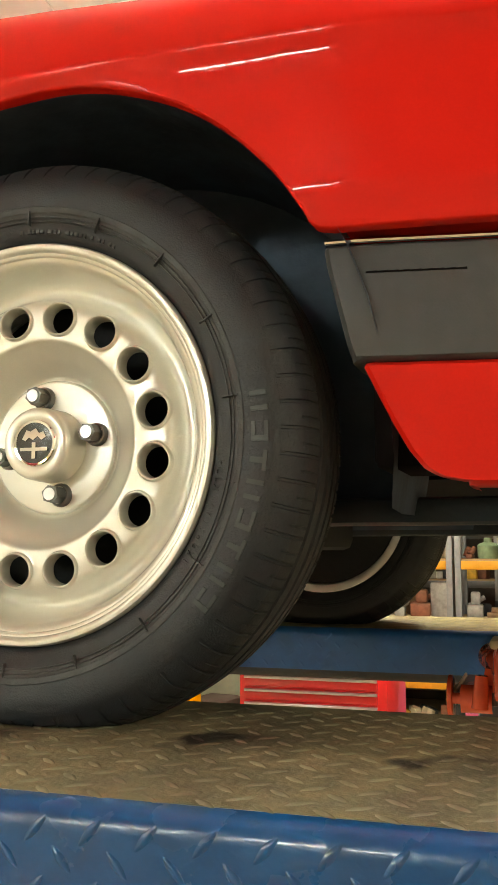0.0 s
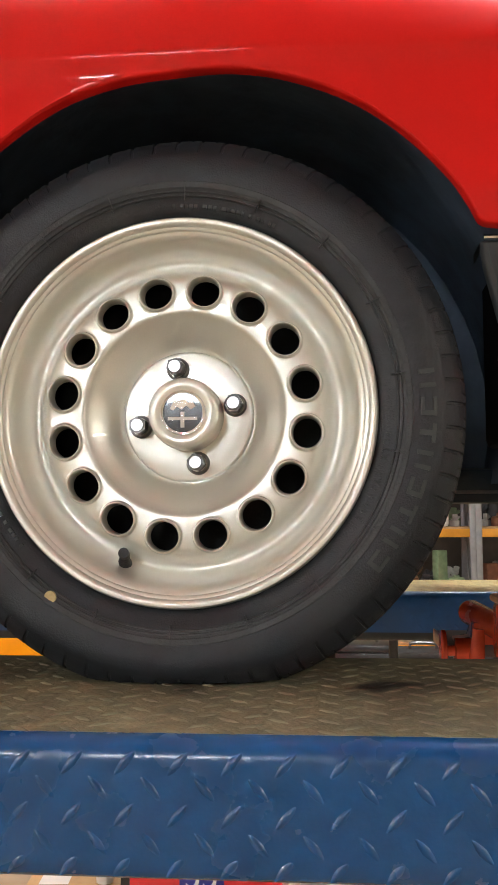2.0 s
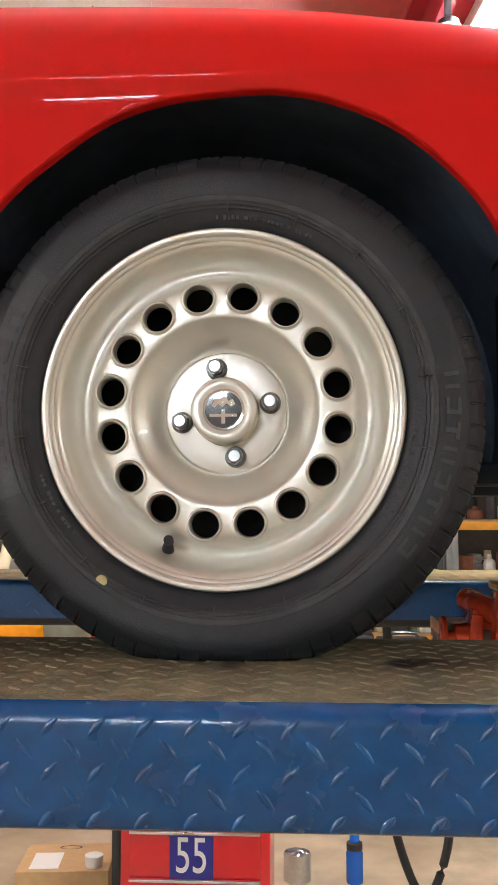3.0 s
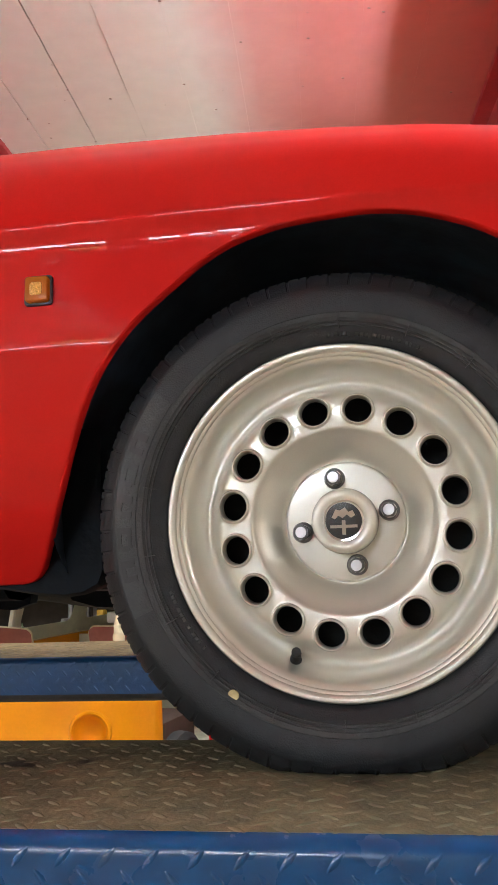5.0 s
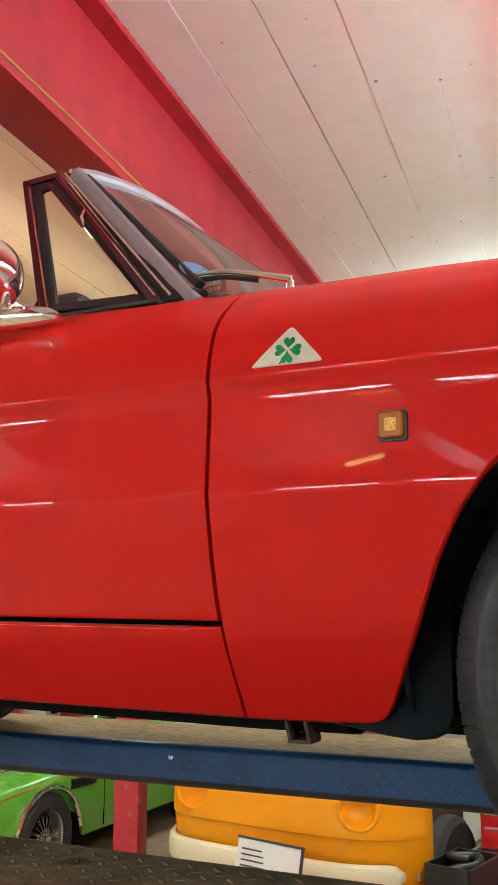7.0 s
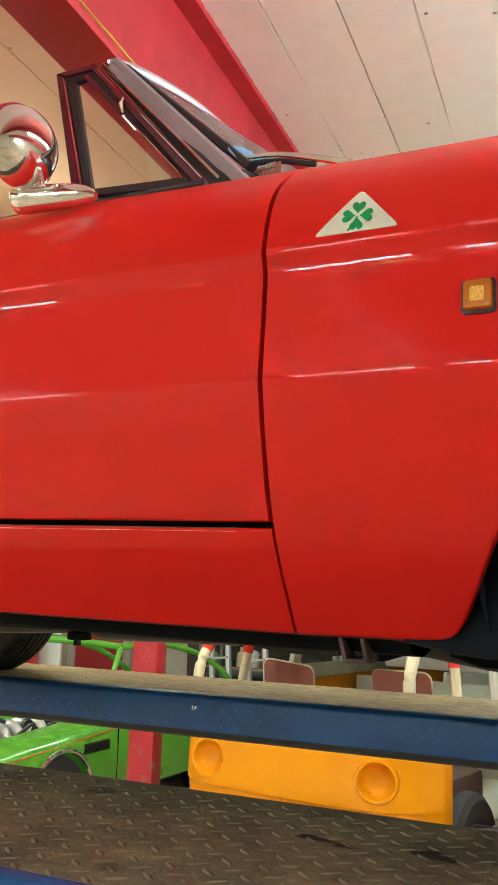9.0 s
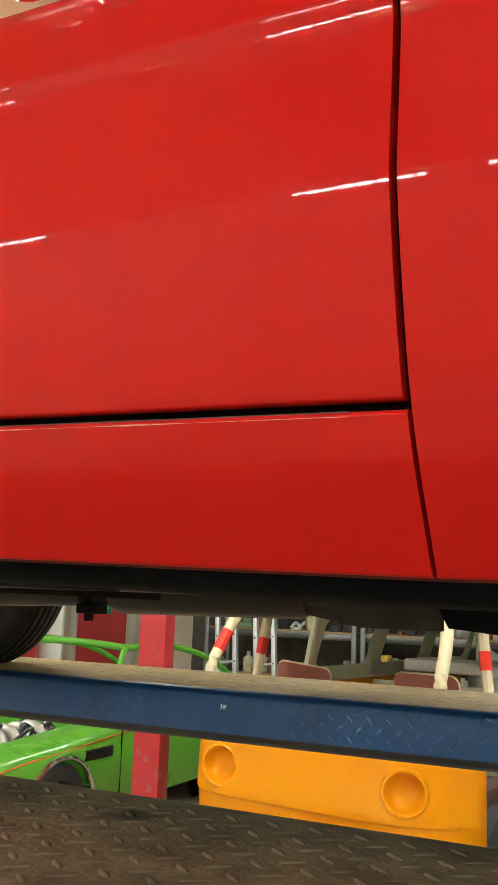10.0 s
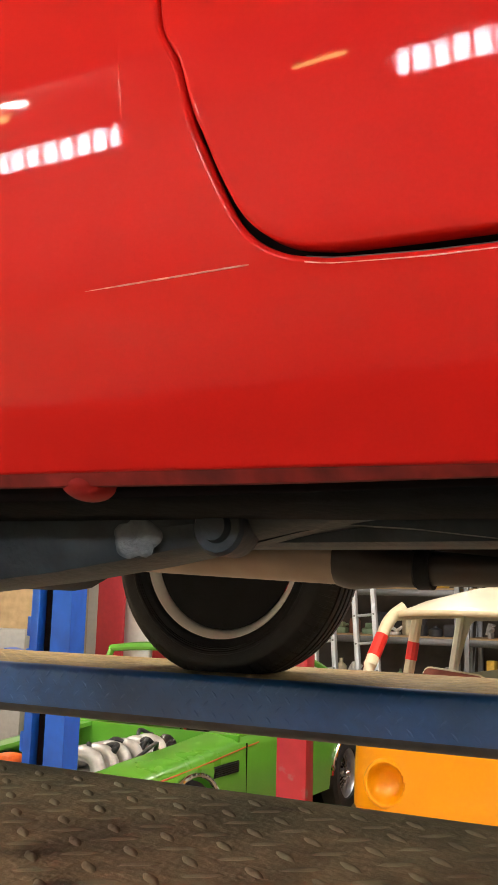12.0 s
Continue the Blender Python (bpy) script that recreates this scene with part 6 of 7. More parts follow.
    # wheels
    for s in (-1, 1):
        for Y in (0.78, 3.2):
            bm = revolved([(0.0, -0.05), (0.18, -0.06), (0.19, -0.08), (0.29, -0.08), (0.325, -0.05), (0.33, 0.0), (0.325, 0.07), (0.19, 0.08), (0.0, 0.06)], 32, m=pose(s * 0.74, Y, 0.33, 0, 0, 90 * s))
            part("tyre", bm, RUBBERDARK, v)
    part("underframe", boxed(-0.70, 0.70, 0.3, 4.2, 0.26, 0.42), BLACK, v)
    # notice board hung over the bumper
    s = thing("notice", pose(-2.19, 3.69, -1.03, -12, 2, -8.7), "white notice sheet in a dark frame leaning on the van bumper", "sign")
    part("sheet", boxed(-0.20, 0.20, -0.004, 0.004, -0.16, 0.15), PAPER, s)
    fr = bmesh.new()
    box(fr, -0.205, 0.205, -0.008, 0.008, 0.150, 0.162)
    box(fr, 0.200, 0.212, -0.008, 0.008, -0.165, 0.162)
    part("frame", fr, INK, s)
    rng = random.Random(5)
    z = 0.10
    for k in range(6):
        w = rng.uniform(0.06, 0.17)
        tagged(part("text_bar", boxed(-0.17, -0.17 + w, -0.0055, -0.004, z - 0.004, z + 0.004), INK, s))
        z -= 0.028
    return v


van()

# ---- red steel column ----
COLUMN = mat("red_column_paint", (0.46, 0.028, 0.04), 0.45, 0, 0.08, 14, 0.2, 50, second=(0.33, 0.20, 0.18), second_scale=9, amount=0.05)
col = thing("steel_column", pose(-3.475, 4.38, GROUND, 0, 0, 10), "red-painted square steel column with chipped paint", "column", kind="structure")
part("shaft", boxed(-0.085, 0.085, -0.085, 0.085, 0, CEIL - GROUND, 0.006), COLUMN, col)
part("base_plate", boxed(-0.15, 0.15, -0.15, 0.15, 0, 0.015, 0.003), COLUMN, col)

# ---- the green car with its engine bare ----
GREEN = mat("green_car_paint", (0.13, 0.42, 0.035), 0.3, 0, 0.04, 60, second=(0.12, 0.38, 0.035), second_scale=2, coat=0.7)
ENGINE = mat("cast_alloy", (0.50, 0.49, 0.46), 0.45, 0.6, 0.15, 30, 0.3, 80)
HOSE = mat("black_hose", (0.02, 0.02, 0.022), 0.45, 0, 0.2, 40)
STRIPE = mat("orange_line", (0.55, 0.12, 0.02), 0.4)
ORANGE = mat("orange_plastic", (0.75, 0.14, 0.02), 0.4)


def green_car():
    v = thing("sports_car", pose(-4.15, 4.40, GROUND), "bright green sports car with its bonnet off and the engine bare", "car")
    top = lambda y: float(np.interp(y, [-0.85, -0.7, -0.4, 0.2, 0.65, 0.9, 2.7, 3.4], [0.58, 0.63, 0.665, 0.70, 0.735, 0.75, 0.77, 0.70]))
    low = lambda y: float(np.interp(y, [-0.9, -0.42, -0.36, -0.28, -0.15, 0.0, 0.15, 0.28, 0.36, 0.42, 2.1, 2.13, 2.25, 2.5, 2.75, 2.87, 2.9, 3.4], [0.28, 0.27, 0.40, 0.53, 0.62, 0.645, 0.62, 0.53, 0.40, 0.24, 0.24, 0.38, 0.55, 0.64, 0.55, 0.38, 0.27, 0.3]))
    for side in (0, 1):
        f = (lambda x: x) if not side else (lambda x: -1.48 - x)
        bm = bmesh.new()
        rows = []
        ys = steps(-0.85, -0.45, 8)[:-1] + steps(-0.45, 0.45, 60)[:-1] + steps(0.45, 2.08, 20)[:-1] + steps(2.08, 2.92, 50)[:-1] + steps(2.92, 3.45, 8)
        for y in ys:
            t, l = top(y), low(y)
            xo = -0.12 * max(0, (-0.45 - y) / 0.4) ** 2 - 0.10 * max(0, (y - 2.8) / 0.65) ** 2
            row = [(f(xo - 0.02), y, l), (f(xo), y, l + 0.004)]
            for k in range(1, 9):
                z = l + (t - l) * k / 8
                row.append((f(xo + 0.012 * math.sin(math.pi * k / 8)), y, z))
            row += [(f(xo - 0.015), y, t + 0.022), (f(xo - 0.06), y, t + 0.045), (f(xo - 0.16), y, t + 0.062), (f(xo - 0.27), y, t + 0.066), (f(xo - 0.275), y, t + 0.04)]
            rows.append(row)
        grid(bm, rows)
        part("wing", bm, GREEN, v, "green wing and flank")
        for yc in (0.0, 2.5):
            a = [radians(k) for k in range(8, 173, 6)]
            rim = [(f(0.012), yc + 0.372 * math.cos(t), 0.27 + 0.372 * math.sin(t)) for t in a]
            part("arch_trim", tubed(rim, 0.016, 8), CHROME, v, "chrome wheel arch trim")
            # near-black disc: the shade inside the wheel arch, as colour
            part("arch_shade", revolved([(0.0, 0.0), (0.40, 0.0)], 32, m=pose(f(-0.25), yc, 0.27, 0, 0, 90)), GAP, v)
            bm = revolved([(0.195, -0.06), (0.20, -0.075), (0.27, -0.08), (0.300, -0.055), (0.305, 0.0), (0.300, 0.055), (0.2, 0.06), (0.19, 0.0), (0.195, -0.06)], 40, m=pose(f(-0.07), yc, 0.305, 0, 0, -90 if side else 90))
            w = part("wheel", bm, RUBBERDARK, v, "black tyre on a wire wheel")
            part("wheel_rim", revolved([(0.196, -0.058), (0.188, -0.062), (0.182, -0.05), (0.178, 0.03)], 40, m=pose(f(-0.07), yc, 0.305, 0, 0, -90 if side else 90)), STEEL, w)
            sp = bmesh.new()
            mm = pose(f(-0.07), yc, 0.305, 0, 0, -90 if side else 90)
            for k in range(36):
                t = 2 * math.pi * k / 36
                u = t + (0.35 if k % 2 else -0.35)
                tube(sp, [mm @ Vector((0.03 * math.cos(u), -0.055, 0.03 * math.sin(u))), mm @ Vector((0.184 * math.cos(t), -0.02, 0.184 * math.sin(t)))], 0.0022, 5)
            tagged(part("spokes", sp, STEEL, w, "thin wire spokes"), kind="stuff")
            part("hub_spinner", revolved([(0.0, -0.085), (0.02, -0.083), (0.03, -0.06), (0.034, 0.0)], 20, m=mm), CHROME, w)
        # coach line, side vent, door gap
        part("coach_line", tubed([(f(0.004), y, top(y) - 0.012) for y in steps(-0.6, 0.85, 14)], 0.005, 6), STRIPE, v, "thin orange coach line")
    vt = part("side_vent", boxed(0.002, 0.014, 0.24, 0.56, 0.585, 0.655, 0.004), BLACK, v, "black louvred side vent")
    for k in range(5):
        z = 0.595 + k * 0.0125
        part("louvre", boxed(0.010, 0.022, 0.25, 0.55, z, z + 0.005), HOSE, vt)
    part("door_gap", boxed(0.006, 0.0135, 0.665, 0.671, 0.27, 0.75), GAP, v)
    # engine bay
    part("bay_floor", boxed(-1.2, -0.27, -0.78, 0.62, 0.35, 0.38), GAP, v)
    part("bulkhead", boxed(-1.46, -0.02, 0.60, 0.63, 0.35, 0.80), GREEN, v)
    part("front_panel", boxed(-1.36, -0.12, -0.84, -0.80, 0.32, 0.62, 0.02), GREEN, v)
    part("bay_rail", tubed(smooth_path([(-0.29, -0.7, 0.60), (-0.31, -0.2, 0.655), (-0.30, 0.5, 0.72)], 6), 0.014, 8), HOSE, v, "black seal along the engine bay")
    part("engine_block", boxed(-0.92, -0.52, -0.45, 0.45, 0.36, 0.64, 0.03), ENGINE, v, "grey cast engine block")
    part("cam_cover", boxed(-0.86, -0.66, -0.42, 0.40, 0.64, 0.74, 0.035, 3), ENGINE, v)
    for k in range(6):
        y = -0.38 + 0.135 * k
        part("intake_runner", tubed(smooth_path([(-0.64, y, 0.70), (-0.54, y, 0.76), (-0.44, y, 0.74), (-0.39, y, 0.64)], 5), 0.045, 12), ENGINE, v, "pale curved intake runner")
    part("plenum", tubed([(-0.40, -0.46, 0.62), (-0.40, 0.40, 0.62)], 0.06, 14), ENGINE, v)
    rng = random.Random(11)
    for k in range(9):
        y = rng.uniform(-0.3, 0.45)
        x = rng.uniform(-0.62, -0.36)
        part("hose", tubed(smooth_path([(x, y, 0.70), (x + rng.uniform(-.1, .1), y + rng.uniform(0, .1), 0.80), (x + rng.uniform(-.15, .15), y + rng.uniform(.1, .2), 0.74), (x, y + 0.25, 0.66)], 5), rng.uniform(0.010, 0.02), 8), HOSE, v)
    part("black_bag", tubed([(-0.42, 0.28, 0.70), (-0.42, 0.36, 0.72), (-0.42, 0.46, 0.70)], [0.03, 0.085, 0.04], 10), GLOSSBLACK, v, "crumpled glossy black plastic cover")
    part("orange_cap", boxed(-1.10, -0.98, -0.50, -0.36, 0.66, 0.72, 0.02), ORANGE, v)
    # windscreen frame and hard top
    for s in (-0.14, -1.34):
        part("screen_pillar", tubed([(s, 0.66, 0.76), (s - 0.02 * (1 if s > -1 else -1), 0.78, 1.04), (s - 0.04 * (1 if s > -1 else -1), 0.93, 1.29)], [0.024, 0.022, 0.024], 8), GREEN, v, "green windscreen pillar")
    part("screen_header", tubed(smooth_path([(-0.18, 0.93, 1.295), (-0.45, 0.89, 1.318), (-0.74, 0.88, 1.325), (-1.03, 0.89, 1.318), (-1.30, 0.93, 1.295)], 5), 0.028, 10), GREEN, v, "green windscreen header")
    for s in (-0.17, -1.31):
        part("roof_rail", tubed(smooth_path([(s, 0.93, 1.295), (s, 1.5, 1.30), (s + 0.02, 2.1, 1.20), (s + 0.04, 2.55, 1.03), (s + 0.05, 2.95, 0.80)], 6), 0.026, 8), GREEN, v, "green roof side rail")
    bm = bmesh.new()
    grid(bm, [[(-0.12 - 1.24 * k / 12, y, z + 0.012 * math.sin(math.pi * k / 12)) for k in range(13)] for y, z in ((0.60, 0.78), (0.68, 0.775))])
    part("scuttle", bm, GREEN, v)
    part("door_top", boxed(-0.10, -0.05, 0.70, 2.1, 0.76, 0.82, 0.015), GREEN, v)
    part("tail", boxed(-1.40, -0.08, 2.95, 3.43, 0.3, 0.76, 0.05), GREEN, v)
    part("cabin_floor", boxed(-1.40, -0.08, 0.66, 2.95, 0.2, 0.3), GAP, v)


GLOSSBLACK = mat("glossy_black_plastic", (0.012, 0.012, 0.013), 0.12, 0, 0.2, 40, 0.9, 40)
green_car()

# ---- blue two-post lift column ----
BLUE2 = mat("bright_blue_paint", (0.012, 0.10, 0.50), 0.35, 0, 0.06, 20, second=(0.01, 0.07, 0.36), second_scale=4)


def blue_post():
    v = thing("lift_post", pose(-4.265, 3.2, GROUND, 0, 0, 4), "bright blue steel lift post with its carriage", "car lift")
    bm = bmesh.new()
    prism(bm, [(0.16, -0.10), (0.16, 0.12), (-0.06, 0.12), (-0.06, 0.09), (0.12, 0.09), (0.12, -0.07), (0.02, -0.07), (0.02, -0.10)], 0, 3.3, "z")
    part("channel", bm, BLUE2, v)
    part("inner_rail", boxed(-0.16, -0.10, -0.06, 0.10, 0, 3.2, 0.006), BLUE2, v)
    part("rail_gap", boxed(-0.10, -0.06, 0.04, 0.09, 0, 3.2), GAP, v)
    for z in (0.72, 0.90, 1.30, 1.46):
        part("carriage_tooth", boxed(-0.19, -0.155, -0.05, 0.08, z, z + 0.10, 0.008), BLUE2, v)
    bm = prismed([(-0.40, 1.26), (-0.30, 1.40), (-0.06, 1.36), (-0.02, 1.30), (-0.02, 1.20), (-0.36, 1.20)], -0.14, 0.02)
    part("arm_housing", bm, BLUE2, v, "blue lifting arm housing")
    part("base_plate", boxed(-0.25, 0.25, -0.2, 0.2, 0, 0.02), BLUE2, v)
    v.scale = (0.8, 0.6, 1.0)


blue_post()

TOOLRED = mat("tool_cabinet_red", (0.62, 0.010, 0.016), 0.3, 0, 0.03, 40, second=(0.56, 0.010, 0.016), second_scale=3, coat=0.5)

# ---- pendant under the beam, past the bonnet ----
pend = thing("hanging_reel", pose(0.571, 1.9, 1.69), "cream plastic cable reel hanging under the red beam", "cable reel")
part("drum", revolved([(0.0, 0.0), (0.034, 0.0), (0.043, 0.008), (0.050, 0.035), (0.050, 0.05), (0.044, 0.064), (0.028, 0.072), (0.0, 0.073)], 32, m=pose(0, 0, 0, 90)), CREAMVAN, pend, "cream rounded drum")
part("cap", revolved([(0.0, 0.073), (0.036, 0.072), (0.036, 0.086), (0.026, 0.094), (0.0, 0.095)], 24, m=pose(0, 0, 0, 90)), BLACKTRIM, pend, "dark cap of the reel")
part("strap", boxed(-0.012, 0.012, -0.003, 0.003, 0.094, 0.199), BLACKTRIM, pend)
part("cable", tubed(smooth_path([(-0.02, -0.01, 0.01), (-0.05, -0.02, -0.04), (-0.055, 0.0, -0.16), (-0.02, 0.02, -0.20), (0.01, 0.0, -0.12), (0.0, 0.0, 0.01)], 6), 0.0045, 8), PAPER, pend, "pale looped cable")
part("hook", tubed(smooth_path([(0.03, 0, 0.01), (0.03, 0, -0.06), (0.05, 0, -0.09), (0.03, 0, -0.11)], 5), 0.011, 8), TOOLRED, pend, "red hook")

# ---- tool cabinets ----
NAVY = mat("navy_decal", (0.02, 0.02, 0.22), 0.4)


def roller_cabinet(x, y, wide, deep, high, drawers, label, turn=0, joint=0.0):
    """drawers: top edge and height of each; joint: where the upper chest stands on the lower cabinet."""
    v = thing("tool_cabinet", pose(x, y, GROUND, 0, 0, turn), label, "tool cabinet", "red tool cabinets")
    part("carcass", boxed(-wide / 2, wide / 2, 0.0, deep, 0.12, joint - 0.02, 0.006), TOOLRED, v)
    part("joint", boxed(-wide / 2 + 0.01, wide / 2 - 0.01, 0.01, deep - 0.01, joint - 0.019, joint - 0.001), NUT, v)
    part("top_chest", boxed(-wide / 2 + 0.012, wide / 2 - 0.002, 0.0, deep, joint, high, 0.006), TOOLRED, v, "red top chest")
    for top, h in drawers:
        d = part("drawer", boxed(-wide / 2 + 0.035, wide / 2 - 0.035, -0.010, 0.02, top - h + 0.006, top, 0.003), TOOLRED, v)
        part("drawer_trim", boxed(-wide / 2 + 0.035, wide / 2 - 0.035, -0.022, -0.008, top - 0.013, top - 0.002, 0.003), STEEL, d, "bright drawer pull strip")
    for sx in (-1, 1):
        for yy in (0.08, deep - 0.08):
            part("castor", tubed([(sx * (wide / 2 - 0.08) - 0.02, yy, 0.055), (sx * (wide / 2 - 0.08) + 0.02, yy, 0.055)], 0.055, 14), RUBBERDARK, v)
            part("castor_fork", boxed(sx * (wide / 2 - 0.08) - 0.03, sx * (wide / 2 - 0.08) + 0.03, yy - 0.02, yy + 0.02, 0.06, 0.125), STEEL, v)
    return v


c55 = roller_cabinet(-0.327, 2.45, 0.56, 0.44, 1.33, [(1.312, 0.047), (1.265, 0.047), (1.218, 0.047), (1.171, 0.047), (1.124, 0.06), (0.965, 0.10), (0.865, 0.10), (0.765, 0.10), (0.665, 0.10), (0.569, 0.085), (0.483, 0.172), (0.31, 0.17)],
                     "red roller tool cabinet with a white 55 decal", joint=1.0)
part("decal", boxed(-0.092, 0.070, -0.0145, -0.010, 0.312, 0.466), NAVY, c55, "navy decal with a white number")
words("decal_number", "55", 0.185, WHITE, c55, pose(-0.012, -0.0155, 0.390, 90) @ Matrix.Diagonal((0.68, 1.0, 1.0, 1.0)), 0.0008)
part("maker_plate", boxed(-0.205, -0.045, -0.016, -0.010, 0.512, 0.532, 0.002), STEEL, c55, "bright unreadable maker's plate")
part("side_tray", boxed(-0.318, -0.281, 0.02, 0.42, 0.13, 0.62, 0.006), BLACKTRIM, c55, "dark side tray of the cabinet")
roller_cabinet(-0.90, 4.6, 0.68, 0.46, 1.02, [(0.96, 0.07), (0.88, 0.07), (0.80, 0.07), (0.70, 0.07), (0.62, 0.09), (0.46, 0.09), (0.36, 0.1), (0.25, 0.1)], "red tool chest with many drawers and bright pulls", turn=2, joint=0.5)

# ---- things on the floor below the near runway ----
CARD = mat("cardboard", (0.50, 0.32, 0.15), 0.75, 0, 0.08, 30, 0.1, 120)
cb = thing("cardboard_box", pose(-0.93, 2.93, GROUND, 0, 0, 6), "closed brown cardboard box with a white label", "box")
part("carton", boxed(-0.19, 0.19, -0.16, 0.16, 0, 0.20, 0.004), CARD, cb)
part("label_sheet", boxed(-0.14, -0.02, -0.13, 0.05, 0.2005, 0.2015), PAPER, cb, "white address label")
part("box_mark", revolved([(0.018, 0.0), (0.022, 0.0), (0.022, 0.0006)], 24, m=pose(0.0, 0.11, 0.2012, 90) @ Matrix.Diagonal((2.2, 1, 1, 1))), INK, cb, "dark oval printed mark")
tb = thing("white_tub", pose(-0.795, 2.84, GROUND + 0.20), "small white plastic tub standing on the cardboard box", "tub")
part("tub", revolved([(0.0, 0), (0.0, 0.0)] and [(0.0, 0.0), (0.034, 0.0), (0.036, 0.03), (0.038, 0.032), (0.038, 0.044), (0.034, 0.046), (0.0, 0.046)], 28, m=pose(0, 0, 0, 90)), WHITE, tb)
tin = thing("parts_tin", pose(0.043, 3.27, GROUND), "round tin full of small silver parts", "tin")
part("tin_body", revolved([(0.0, 0.0), (0.062, 0.0), (0.062, 0.12), (0.058, 0.12), (0.056, 0.10), (0.0, 0.10)], 32, m=pose(0, 0, 0, 90)), STEEL, tin)
rng = random.Random(2)
bm = bmesh.new()
for k in range(40):
    a, r = rng.uniform(0, 6.28), 0.05 * math.sqrt(rng.random())
    box(bm, -0.008, 0.008, -0.005, 0.005, -0.004, 0.004, m=pose(r * math.cos(a), r * math.sin(a), 0.106, rng.uniform(0, 90), rng.uniform(0, 90), rng.uniform(0, 180)))
tagged(part("small_parts", bm, STEEL, tin, "loose bright small parts", smooth=False), kind="stuff")
BOTTLE = mat("blue_bottle", (0.01, 0.10, 0.45), 0.25, 0, 0.05, 40)
bt = thing("spray_bottle", pose(0.302, 3.25, GROUND), "blue bottle with a black and blue cap", "bottle")
part("bottle_body", revolved([(0.0, 0.0), (0.036, 0.0), (0.038, 0.01), (0.038, 0.13), (0.030, 0.15), (0.028, 0.16)], 24, m=pose(0, 0, 0, 90)), BOTTLE, bt)
part("collar", revolved([(0.036, 0.145), (0.036, 0.175), (0.024, 0.18), (0.0, 0.18)], 24, m=pose(0, 0, 0, 90)), RUBBERDARK, bt, "black cap collar")
part("cap", revolved([(0.022, 0.18), (0.022, 0.20), (0.012, 0.22), (0.0, 0.222)], 20, m=pose(0, 0, 0, 90)), BOTTLE, bt)
hs = thing("air_hose", pose(0, 0, 0), "black rubber hose hanging in a loop under the runway", "hose")
part("hose_loop", tubed(smooth_path([(0.300, 1.36, -0.11), (0.303, 1.38, -0.35), (0.312, 1.40, -0.62), (0.385, 1.40, -0.82), (0.445, 1.40, -0.72), (0.470, 1.40, -0.5), (0.475, 1.38, -0.11)], 8), 0.0115, 12), HOSE, hs)
for x, y in ((0.19, 4.20), (0.40, 4.6), (0.63, 3.95), (0.93, 4.02)):
    cs = thing("castor", pose(x, y, GROUND, 0, 0, x * 200), "dark swivel castor of a workshop trolley", "castor", "trolley castors")
    part("wheel", tubed([(-0.02, 0, 0.05), (0.02, 0, 0.05)], 0.05, 16), RUBBERDARK, cs)
    part("fork", boxed(-0.03, 0.03, -0.025, 0.035, 0.05, 0.13, 0.006), NUT, cs)
for x, w, h, nm, mt, lab in ((0.30, 0.30, 0.26, "toolbox", BLACKTRIM, "black plastic toolbox on the trolley"), (0.62, 0.28, 0.22, "battery", RUBBERDARK, "dark vehicle battery on the trolley"), (0.90, 0.22, 0.27, "toolbox", BLACKTRIM, "black plastic toolbox on the trolley")):
    tbx = thing(nm, pose(x, 4.10, GROUND + 0.781), lab, nm)
    part("body", boxed(-w / 2, w / 2, -0.12, 0.12, 0, h * 0.7, 0.012), mt, tbx)
    part("lid", boxed(-w / 2 - 0.004, w / 2 + 0.004, -0.124, 0.124, h * 0.7, h * 0.86, 0.012), mt, tbx)
    part("handle", tubed(smooth_path([(-w * 0.25, 0, h * 0.85), (-w * 0.22, 0, h), (w * 0.22, 0, h), (w * 0.25, 0, h * 0.85)], 4), 0.010, 8), NUT, tbx)
tr = thing("workshop_trolley", pose(0.56, 4.15, GROUND), "grey steel workshop trolley on castors", "trolley")
part("tray", boxed(-0.45, 0.45, -0.22, 0.5, 0.131, 0.20, 0.01), NUT, tr)
part("upper_tray", boxed(-0.45, 0.45, -0.22, 0.5, 0.72, 0.78, 0.01), NUT, tr)
for sx in (-0.43, 0.43):
    for sy in (-0.20, 0.48):
        part("post", boxed(sx - 0.015, sx + 0.015, sy - 0.015, sy + 0.015, 0.20, 0.72), NUT, tr)

# ---- jacking beam between the runways ----
JACKRED = mat("orange_red_jack", (0.62, 0.075, 0.025), 0.25, 0, 0.12, 30, 0.2, 80, second=(0.30, 0.04, 0.02), second_scale=10, coat=0.3)
WORN_GLINT = mat("worn_brass_pad", (0.55, 0.42, 0.26), 0.45, 0.5, 0.2, 40)


